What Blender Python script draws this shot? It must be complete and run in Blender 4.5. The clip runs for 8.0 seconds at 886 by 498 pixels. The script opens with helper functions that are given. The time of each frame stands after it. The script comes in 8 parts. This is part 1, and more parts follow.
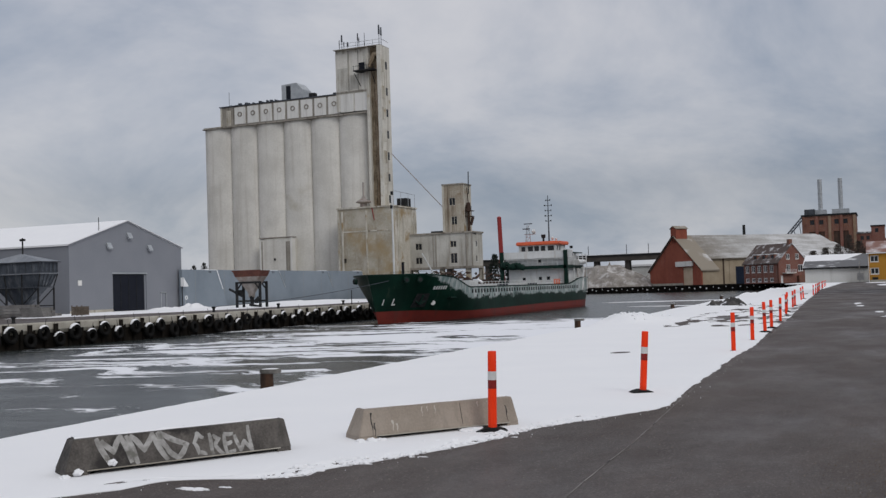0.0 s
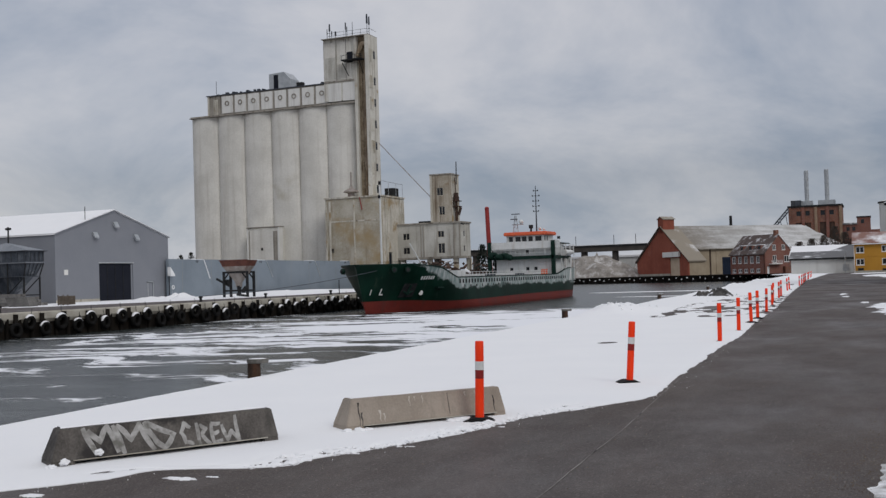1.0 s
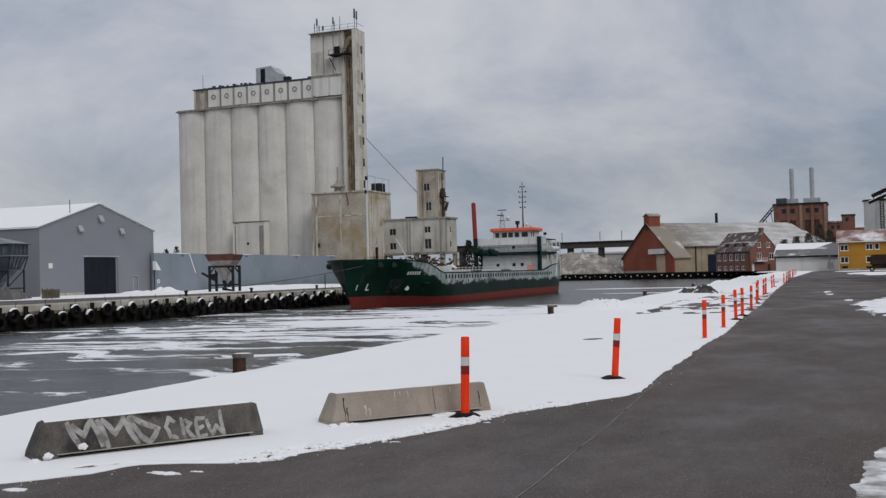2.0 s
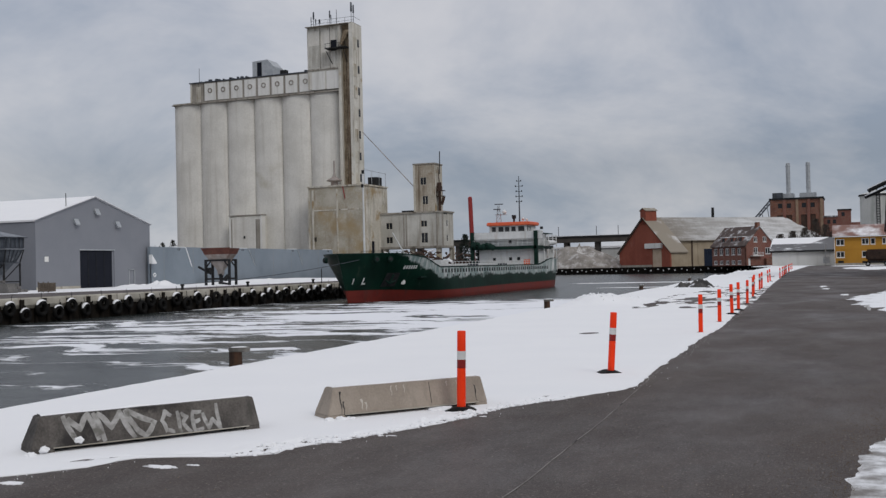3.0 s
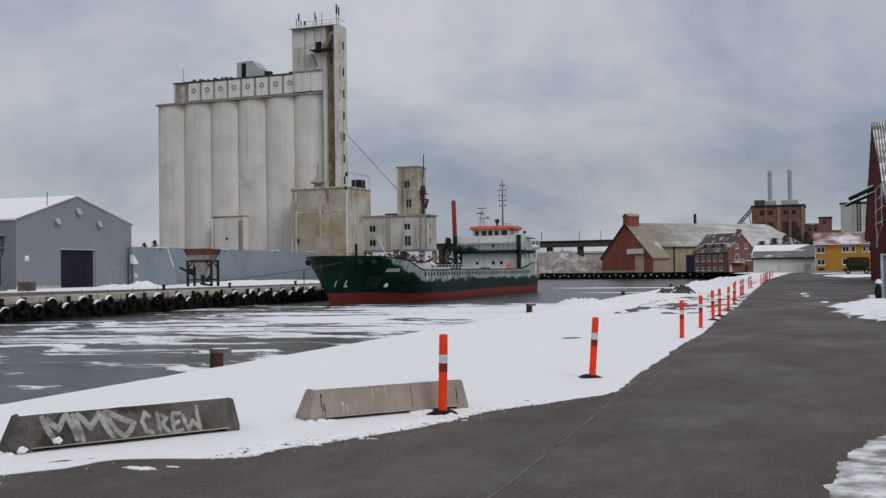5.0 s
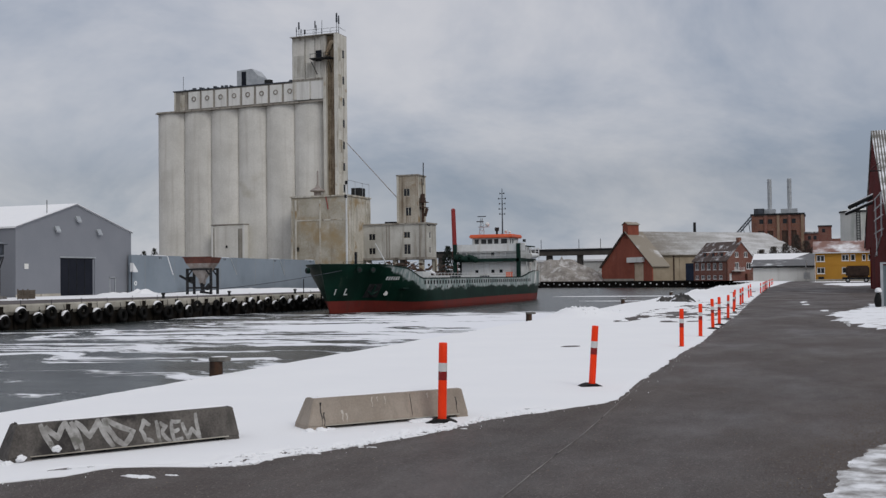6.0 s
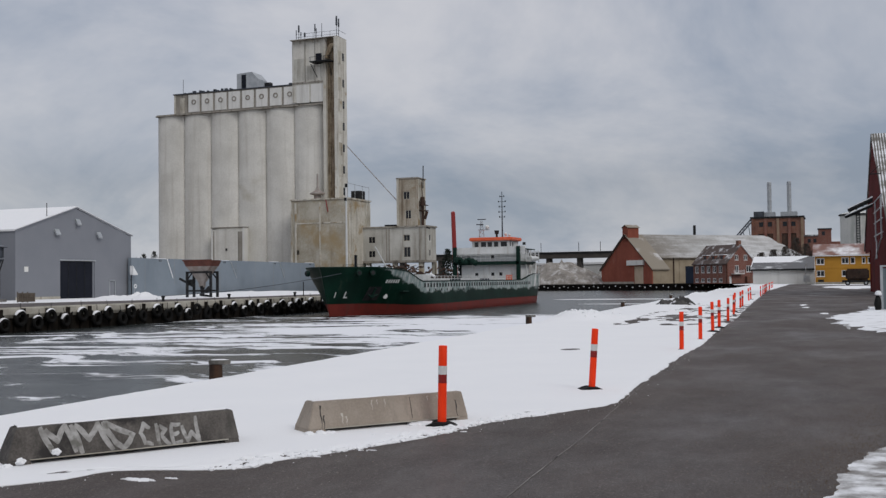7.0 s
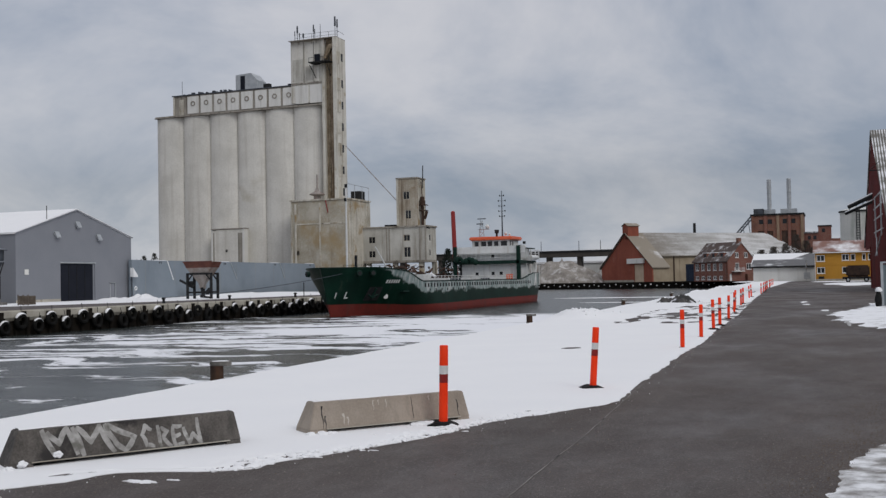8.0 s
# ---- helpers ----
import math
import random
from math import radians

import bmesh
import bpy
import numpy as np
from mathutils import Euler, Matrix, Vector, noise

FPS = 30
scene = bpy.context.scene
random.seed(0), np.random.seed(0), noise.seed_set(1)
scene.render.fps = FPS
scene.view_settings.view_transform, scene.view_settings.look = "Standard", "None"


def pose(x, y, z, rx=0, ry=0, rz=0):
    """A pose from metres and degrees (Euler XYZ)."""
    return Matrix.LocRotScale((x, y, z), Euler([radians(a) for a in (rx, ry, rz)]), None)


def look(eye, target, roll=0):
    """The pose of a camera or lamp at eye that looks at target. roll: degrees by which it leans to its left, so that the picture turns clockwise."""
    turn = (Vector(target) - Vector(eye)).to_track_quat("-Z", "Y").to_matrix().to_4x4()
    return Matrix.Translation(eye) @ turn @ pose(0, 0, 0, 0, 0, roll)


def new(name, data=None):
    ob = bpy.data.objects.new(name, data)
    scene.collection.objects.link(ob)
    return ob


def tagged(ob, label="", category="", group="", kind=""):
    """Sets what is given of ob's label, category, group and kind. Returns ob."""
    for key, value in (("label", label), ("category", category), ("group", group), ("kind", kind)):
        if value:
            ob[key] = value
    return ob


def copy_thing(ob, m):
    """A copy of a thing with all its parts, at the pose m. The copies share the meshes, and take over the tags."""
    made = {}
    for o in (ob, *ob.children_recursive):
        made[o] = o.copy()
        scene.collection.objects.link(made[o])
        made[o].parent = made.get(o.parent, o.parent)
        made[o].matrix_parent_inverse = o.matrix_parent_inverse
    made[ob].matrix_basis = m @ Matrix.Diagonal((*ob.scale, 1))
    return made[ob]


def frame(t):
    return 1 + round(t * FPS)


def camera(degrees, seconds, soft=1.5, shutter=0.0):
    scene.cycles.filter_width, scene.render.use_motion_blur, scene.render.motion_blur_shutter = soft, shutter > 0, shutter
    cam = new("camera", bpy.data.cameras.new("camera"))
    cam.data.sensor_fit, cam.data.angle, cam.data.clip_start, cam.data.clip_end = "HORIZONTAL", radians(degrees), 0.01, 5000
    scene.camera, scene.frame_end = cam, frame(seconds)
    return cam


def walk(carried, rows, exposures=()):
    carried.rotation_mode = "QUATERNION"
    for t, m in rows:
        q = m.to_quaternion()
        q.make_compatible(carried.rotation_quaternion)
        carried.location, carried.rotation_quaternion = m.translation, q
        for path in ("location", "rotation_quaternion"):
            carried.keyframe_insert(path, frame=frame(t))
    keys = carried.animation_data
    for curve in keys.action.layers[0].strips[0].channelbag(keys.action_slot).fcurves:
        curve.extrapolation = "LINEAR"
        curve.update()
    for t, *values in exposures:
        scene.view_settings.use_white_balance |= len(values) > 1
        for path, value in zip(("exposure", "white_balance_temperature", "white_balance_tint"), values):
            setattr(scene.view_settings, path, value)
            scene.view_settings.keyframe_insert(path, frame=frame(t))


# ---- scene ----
# ---- camera ----
cam = camera(45.6, 8.0, soft=1.4)
EYE = (0.0, 0.0, 1.7)
TURNS = [
    (0.0, 92.111, 1.879, 23.059), (0.5, 91.875, 1.977, 22.829), (1.0, 91.55, 1.767, 22.384),
    (1.5, 91.413, 1.52, 21.93), (2.0, 91.289, 1.446, 21.634), (3.5, 90.839, 1.084, 21.144),
    (4.0, 90.89, 0.403, 20.962), (4.5, 90.995, 0.751, 20.53), (6.0, 91.577, 0.718, 20.487),
    (6.5, 91.664, 0.549, 20.16), (7.0, 91.736, 0.72, 20.479), (7.5, 91.53, 0.78, 20.077),
    (8.0, 91.72, 1.15, 20.5)]
walk(cam, [(t, pose(*EYE, rx, ry, rz)) for t, rx, ry, rz in TURNS])
scene.view_settings.exposure = 0.0

# ---- sky and sun ----
SUN_AZ, SUN_EL = radians(122), radians(40)   # soft light from behind and to the right of the camera


def build_world():
    w = bpy.data.worlds.new("overcast_sky")
    scene.world = w
    w.use_nodes = True
    n, l = w.node_tree.nodes, w.node_tree.links
    n.clear()
    out = n.new("ShaderNodeOutputWorld")
    bg = n.new("ShaderNodeBackground")
    sky = n.new("ShaderNodeTexSky")
    sky.sky_type = "NISHITA"
    sky.sun_disc = False
    sky.sun_elevation = SUN_EL
    sky.sun_rotation = SUN_AZ
    skydim = n.new("ShaderNodeVectorMath")
    skydim.operation = "SCALE"
    skydim.inputs[3].default_value = 0.10
    l.new(sky.outputs[0], skydim.inputs[0])
    tc = n.new("ShaderNodeTexCoord")
    sep = n.new("ShaderNodeSeparateXYZ")
    l.new(tc.outputs["Generated"], sep.inputs[0])
    # flat cloud deck: direction divided by height above the horizon
    hz = n.new("ShaderNodeMath")
    hz.operation = "MAXIMUM"
    hz.inputs[1].default_value = 0.0
    l.new(sep.outputs[2], hz.inputs[0])
    add = n.new("ShaderNodeMath")
    add.operation = "ADD"
    add.inputs[1].default_value = 0.62
    l.new(hz.outputs[0], add.inputs[0])
    dv = n.new("ShaderNodeVectorMath")
    dv.operation = "DIVIDE"
    l.new(tc.outputs["Generated"], dv.inputs[0])
    comb = n.new("ShaderNodeCombineXYZ")
    for k in range(3):
        l.new(add.outputs[0], comb.inputs[k])
    l.new(comb.outputs[0], dv.inputs[1])
    mp = n.new("ShaderNodeMapping")
    mp.inputs["Location"].default_value = (3.1, 1.7, 0.4)
    mp.inputs["Rotation"].default_value = (0, 0, radians(-20))
    mp.inputs["Scale"].default_value = (1.7, 1.7, 2.7)
    l.new(dv.outputs[0], mp.inputs[0])
    big = n.new("ShaderNodeTexNoise")
    big.inputs["Scale"].default_value = 1.55
    big.inputs["Detail"].default_value = 6
    big.inputs["Roughness"].default_value = 0.60
    big.inputs["Distortion"].default_value = 0.35
    l.new(mp.outputs[0], big.inputs[0])
    ramp = n.new("ShaderNodeValToRGB")
    e = ramp.color_ramp.elements
    e[0].position, e[0].color = 0.30, (0.285, 0.335, 0.42, 1)
    e[1].position, e[1].color = 0.74, (0.625, 0.63, 0.655, 1)
    m1 = e.new(0.46)
    m1.color = (0.44, 0.47, 0.53, 1)
    m2 = e.new(0.58)
    m2.color = (0.545, 0.56, 0.60, 1)
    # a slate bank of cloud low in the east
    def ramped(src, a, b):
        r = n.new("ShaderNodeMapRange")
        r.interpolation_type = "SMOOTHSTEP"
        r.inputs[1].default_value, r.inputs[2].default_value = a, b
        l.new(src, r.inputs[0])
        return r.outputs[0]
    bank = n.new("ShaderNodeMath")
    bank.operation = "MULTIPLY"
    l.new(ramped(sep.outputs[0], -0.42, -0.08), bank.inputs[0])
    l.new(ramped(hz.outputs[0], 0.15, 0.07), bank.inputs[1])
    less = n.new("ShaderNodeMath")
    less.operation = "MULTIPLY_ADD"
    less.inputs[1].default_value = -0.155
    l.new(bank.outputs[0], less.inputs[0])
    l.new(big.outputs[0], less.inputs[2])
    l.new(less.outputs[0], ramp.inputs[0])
    # brighter towards the zenith, as an overcast sky is; a pale strip low over the horizon and a slate belt above it
    el = n.new("ShaderNodeValToRGB")
    g = el.color_ramp.elements
    g[0].position, g[0].color = 0.0, (1.06, 1.04, 1.03, 1)
    g[1].position, g[1].color = 1.0, (1.78, 1.715, 1.665, 1)
    for p, c in ((0.03, 1.02), (0.055, 0.92), (0.09, 0.84), (0.13, 0.94), (0.18, 0.99), (0.45, 1.08)):
        q = g.new(p)
        q.color = (1.022 * c, c, 0.995 * c, 1)
    l.new(hz.outputs[0], el.inputs[0])
    mul = n.new("ShaderNodeVectorMath")
    mul.operation = "MULTIPLY"
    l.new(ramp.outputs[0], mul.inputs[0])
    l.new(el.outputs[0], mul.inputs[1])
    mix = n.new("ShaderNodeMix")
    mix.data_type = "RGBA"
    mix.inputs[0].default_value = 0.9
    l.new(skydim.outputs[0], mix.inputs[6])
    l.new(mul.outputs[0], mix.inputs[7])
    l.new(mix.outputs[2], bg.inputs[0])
    bg.inputs[1].default_value = 1.0
    l.new(bg.outputs[0], out.inputs[0])


build_world()
sun = new("sun", bpy.data.lights.new("sun", "SUN"))
sun.data.energy = 0.85
sun.data.angle = radians(25)
sun.data.color = (1.0, 0.97, 0.92)
sun.matrix_basis = look((math.sin(SUN_AZ) * 50, math.cos(SUN_AZ) * 50, math.tan(SUN_EL) * 50), (0, 0, 0))


# ---- materials ----
def nodes_of(name):
    m = bpy.data.materials.new(name)
    m.use_nodes = True
    t = m.node_tree
    return m, t.nodes, t.links, t.nodes["Principled BSDF"]


def noise_node(n, l, vec, scale, detail=4, rough=0.55):
    k = n.new("ShaderNodeTexNoise")
    k.inputs["Scale"].default_value = scale
    k.inputs["Detail"].default_value = detail
    k.inputs["Roughness"].default_value = rough
    l.new(vec, k.inputs["Vector"])
    return k.outputs[0]


def band(n, l, val, lo, hi):
    k = n.new("ShaderNodeMapRange")
    k.interpolation_type = "SMOOTHSTEP"
    k.inputs[1].default_value, k.inputs[2].default_value = lo, hi
    l.new(val, k.inputs[0])
    return k.outputs[0]


def mixc(n, l, fac, a, b):
    k = n.new("ShaderNodeMix")
    k.data_type = "RGBA"
    for sock, v in ((0, fac), (6, a), (7, b)):
        if isinstance(v, (int, float)):
            k.inputs[sock].default_value = v
        elif isinstance(v, tuple):
            k.inputs[sock].default_value = (*v, 1)
        else:
            l.new(v, k.inputs[sock])
    return k.outputs[2]


def mathn(n, l, op, a, b=0.0):
    k = n.new("ShaderNodeMath")
    k.operation = op
    for i, v in enumerate((a, b)):
        if isinstance(v, (int, float)):
            k.inputs[i].default_value = v
        else:
            l.new(v, k.inputs[i])
    return k.outputs[0]


def coords(n, l, scale=(1, 1, 1)):
    tc = n.new("ShaderNodeTexCoord")
    mp = n.new("ShaderNodeMapping")
    mp.inputs["Scale"].default_value = scale
    l.new(tc.outputs["Object"], mp.inputs[0])
    return mp.outputs[0]


def bumped(n, l, bsdf, height, strength, dist=0.02):
    b = n.new("ShaderNodeBump")
    b.inputs["Strength"].default_value = strength
    b.inputs["Distance"].default_value = dist
    l.new(height, b.inputs["Height"])
    l.new(b.outputs[0], bsdf.inputs["Normal"])


def mat(name, a, b, rough=0.8, big=0.4, fine=12.0, bump=0.25, metal=0.0, streak=None, streak_amt=0.5,
        streak_scale=(1.2, 1.2, 0.07), spot=None, spot_at=(0.58, 0.72), spot_scale=1.5, vary=0.0, dist=0.02, ribs=None, spec=0.3):
    """Two colours mixed by coarse and fine noise; streak: colour of rain streaks; spot: colour of stains; ribs: (axis scale, strength)."""
    m, n, l, p = nodes_of(name)
    v = coords(n, l)
    coarse = noise_node(n, l, v, big, 5)
    grain = noise_node(n, l, v, fine, 3, 0.6)
    f = mathn(n, l, "ADD", mathn(n, l, "MULTIPLY", coarse, 0.65), mathn(n, l, "MULTIPLY", grain, 0.35))
    col = mixc(n, l, band(n, l, f, 0.33, 0.68), a, b)
    if streak:
        sv = coords(n, l, streak_scale)
        s = noise_node(n, l, sv, 1.0, 6, 0.62)
        s = mathn(n, l, "MULTIPLY", band(n, l, s, 0.48, 0.72), streak_amt)
        col = mixc(n, l, s, col, streak)
    if spot:
        s = noise_node(n, l, v, spot_scale, 6, 0.6)
        col = mixc(n, l, band(n, l, s, *spot_at), col, spot)
    if vary:
        oi = n.new("ShaderNodeObjectInfo")
        hv = n.new("ShaderNodeHueSaturation")
        val = mathn(n, l, "ADD", mathn(n, l, "MULTIPLY", oi.outputs["Random"], 2 * vary), 1 - vary)
        l.new(val, hv.inputs["Value"])
        l.new(col, hv.inputs["Color"])
        col = hv.outputs[0]
    l.new(col, p.inputs["Base Color"])
    p.inputs["Metallic"].default_value = metal
    p.inputs["Specular IOR Level"].default_value = spec
    r = n.new("ShaderNodeMapRange")
    r.inputs[3].default_value, r.inputs[4].default_value = max(0.05, rough - 0.12), min(1.0, rough + 0.1)
    l.new(coarse, r.inputs[0])
    l.new(r.outputs[0], p.inputs["Roughness"])
    h = grain
    if ribs:
        w = n.new("ShaderNodeTexWave")
        w.bands_direction = ribs[0]
        w.inputs["Scale"].default_value = ribs[1]
        l.new(v, w.inputs["Vector"])
        h = mathn(n, l, "ADD", mathn(n, l, "MULTIPLY", w.outputs["Fac"], ribs[2]), mathn(n, l, "MULTIPLY", grain, 0.2))
    if bump:
        bumped(n, l, p, h, bump, dist)
    return m


def brick_mat(name, a, b, mortar, w=0.24, h=0.075, dirt=None):
    m, n, l, p = nodes_of(name)
    tc = n.new("ShaderNodeTexCoord")
    sep = n.new("ShaderNodeSeparateXYZ")
    l.new(tc.outputs["Object"], sep.inputs[0])
    cb = n.new("ShaderNodeCombineXYZ")
    l.new(mathn(n, l, "ADD", sep.outputs[0], sep.outputs[1]), cb.inputs[0])
    l.new(sep.outputs[2], cb.inputs[1])
    t = n.new("ShaderNodeTexBrick")
    t.inputs["Scale"].default_value = 1.0
    t.inputs["Brick Width"].default_value = w
    t.inputs["Row Height"].default_value = h
    t.inputs["Mortar Size"].default_value = 0.008
    t.inputs["Color1"].default_value = (*a, 1)
    t.inputs["Color2"].default_value = (*b, 1)
    t.inputs["Mortar"].default_value = (*mortar, 1)
    l.new(cb.outputs[0], t.inputs["Vector"])
    v = tc.outputs["Object"]
    s = noise_node(n, l, v, 0.35, 6)
    col = mixc(n, l, mathn(n, l, "MULTIPLY", band(n, l, s, 0.42, 0.7), 0.6), t.outputs[0], dirt or b)
    l.new(col, p.inputs["Base Color"])
    p.inputs["Roughness"].default_value = 0.9
    return m


def snow_cover(name, under, under2, lo, hi, scale=0.5, ribs=None, amount_axis=None):
    """A roof or ground surface partly hidden by lying snow."""
    m, n, l, p = nodes_of(name)
    v = coords(n, l)
    f = noise_node(n, l, v, scale, 7, 0.62)
    g = noise_node(n, l, v, 9.0, 3)
    base = mixc(n, l, g, under, under2)
    if ribs:
        w = n.new("ShaderNodeTexWave")
        w.bands_direction = ribs[0]
        w.inputs["Scale"].default_value = ribs[1]
        w.inputs["Distortion"].default_value = 0.6
        l.new(v, w.inputs["Vector"])
        f = mathn(n, l, "ADD", mathn(n, l, "MULTIPLY", f, 0.75), mathn(n, l, "MULTIPLY", w.outputs["Fac"], 0.25))
    s = band(n, l, f, lo, hi)
    l.new(mixc(n, l, s, base, (0.80, 0.81, 0.83)), p.inputs["Base Color"])
    p.inputs["Roughness"].default_value = 0.85
    bumped(n, l, p, mathn(n, l, "ADD", s, mathn(n, l, "MULTIPLY", g, 0.2)), 0.4, 0.04)
    return m


def snow_material():
    m, n, l, p = nodes_of("snow")
    v = coords(n, l)
    a = noise_node(n, l, v, 0.6, 5)
    b = noise_node(n, l, v, 14.0, 4, 0.65)
    l.new(mixc(n, l, a, (0.77, 0.775, 0.79), (0.83, 0.83, 0.835)), p.inputs["Base Color"])
    p.inputs["Roughness"].default_value = 0.8
    p.inputs["Specular IOR Level"].default_value = 0.2
    bumped(n, l, p, mathn(n, l, "ADD", a, mathn(n, l, "MULTIPLY", b, 0.25)), 0.35, 0.05)
    return m


def asphalt_material():
    """Old damp asphalt: fine pale aggregate, darker patches, pale streaks along the driving direction."""
    m, n, l, p = nodes_of("asphalt")
    v = coords(n, l)
    big = noise_node(n, l, coords(n, l, (0.8, 0.30, 1)), 0.45, 6, 0.62)
    mid = noise_node(n, l, coords(n, l, (1.0, 0.45, 1)), 2.1, 5, 0.62)
    grit = noise_node(n, l, v, 42.0, 3, 0.8)
    stone = noise_node(n, l, v, 15.0, 5, 0.8)
    f = mathn(n, l, "ADD", mathn(n, l, "MULTIPLY", big, 0.55), mathn(n, l, "MULTIPLY", mid, 0.45))
    col = mixc(n, l, band(n, l, f, 0.34, 0.66), (0.043, 0.0322, 0.0277), (0.070, 0.0535, 0.0464))
    # binder between the stones and worn stone faces
    col = mixc(n, l, mathn(n, l, "MULTIPLY", band(n, l, stone, 0.52, 0.36), 0.50), col, (0.026, 0.022, 0.020))
    col = mixc(n, l, mathn(n, l, "MULTIPLY", band(n, l, grit, 0.54, 0.70), 0.75), col, (0.24, 0.21, 0.197))
    # single pale and dark stones in the surface
    vs = n.new("ShaderNodeTexVoronoi")
    vs.inputs["Scale"].default_value = 34.0
    l.new(v, vs.inputs["Vector"])
    cs = n.new("ShaderNodeSeparateColor")
    l.new(vs.outputs["Color"], cs.inputs[0])
    core = band(n, l, vs.outputs["Distance"], 0.46, 0.26)
    col = mixc(n, l, mathn(n, l, "MULTIPLY", mathn(n, l, "MULTIPLY", core, band(n, l, cs.outputs[0], 0.78, 0.92)), 0.6), col, (0.20, 0.178, 0.166))
    col = mixc(n, l, mathn(n, l, "MULTIPLY", mathn(n, l, "MULTIPLY", core, band(n, l, cs.outputs[1], 0.70, 0.80)), 0.6), col, (0.018, 0.016, 0.016))
    # brownish grit trodden in
    s = noise_node(n, l, coords(n, l, (1, 0.4, 1)), 0.4, 5)
    col = mixc(n, l, mathn(n, l, "MULTIPLY", band(n, l, s, 0.45, 0.7), 0.45), col, (0.080, 0.060, 0.048))
    # fine cracks
    vo = n.new("ShaderNodeTexVoronoi")
    vo.feature = "DISTANCE_TO_EDGE"
    vo.inputs["Scale"].default_value = 0.45
    wv = n.new("ShaderNodeVectorMath")
    nv = n.new("ShaderNodeTexNoise")
    nv.inputs["Scale"].default_value = 1.6
    nv.inputs["Detail"].default_value = 5
    l.new(v, nv.inputs["Vector"])
    l.new(v, wv.inputs[0])
    l.new(nv.outputs["Color"], wv.inputs[1])
    l.new(wv.outputs[0], vo.inputs["Vector"])
    ck = n.new("ShaderNodeMapRange")
    ck.inputs[1].default_value, ck.inputs[2].default_value = 0.0, 0.010
    ck.inputs[3].default_value, ck.inputs[4].default_value = 0.45, 0.0
    l.new(vo.outputs["Distance"], ck.inputs[0])
    col = mixc(n, l, mathn(n, l, "MULTIPLY", ck.outputs[0], band(n, l, mid, 0.5, 0.62)), col, (0.018, 0.0164, 0.0164))
    # thin pale streaks, drawn out along the road
    pale_streaks = noise_node(n, l, coords(n, l, (1.2, 0.35, 1)), 0.9, 6, 0.7)
    col = mixc(n, l, mathn(n, l, "MULTIPLY", band(n, l, pale_streaks, 0.54, 0.74), 0.30), col, (0.175, 0.158, 0.152))
    l.new(col, p.inputs["Base Color"])
    damp = noise_node(n, l, coords(n, l, (0.7, 0.35, 1)), 0.5, 6, 0.66)
    r = n.new("ShaderNodeMapRange")
    r.inputs[1].default_value, r.inputs[2].default_value = 0.36, 0.62
    r.inputs[3].default_value, r.inputs[4].default_value = 0.46, 0.80
    l.new(damp, r.inputs[0])
    l.new(r.outputs[0], p.inputs["Roughness"])
    p.inputs["Specular IOR Level"].default_value = 0.35
    bumped(n, l, p, mathn(n, l, "ADD", grit, mathn(n, l, "MULTIPLY", stone, 0.8)), 0.5, 0.012)
    return m


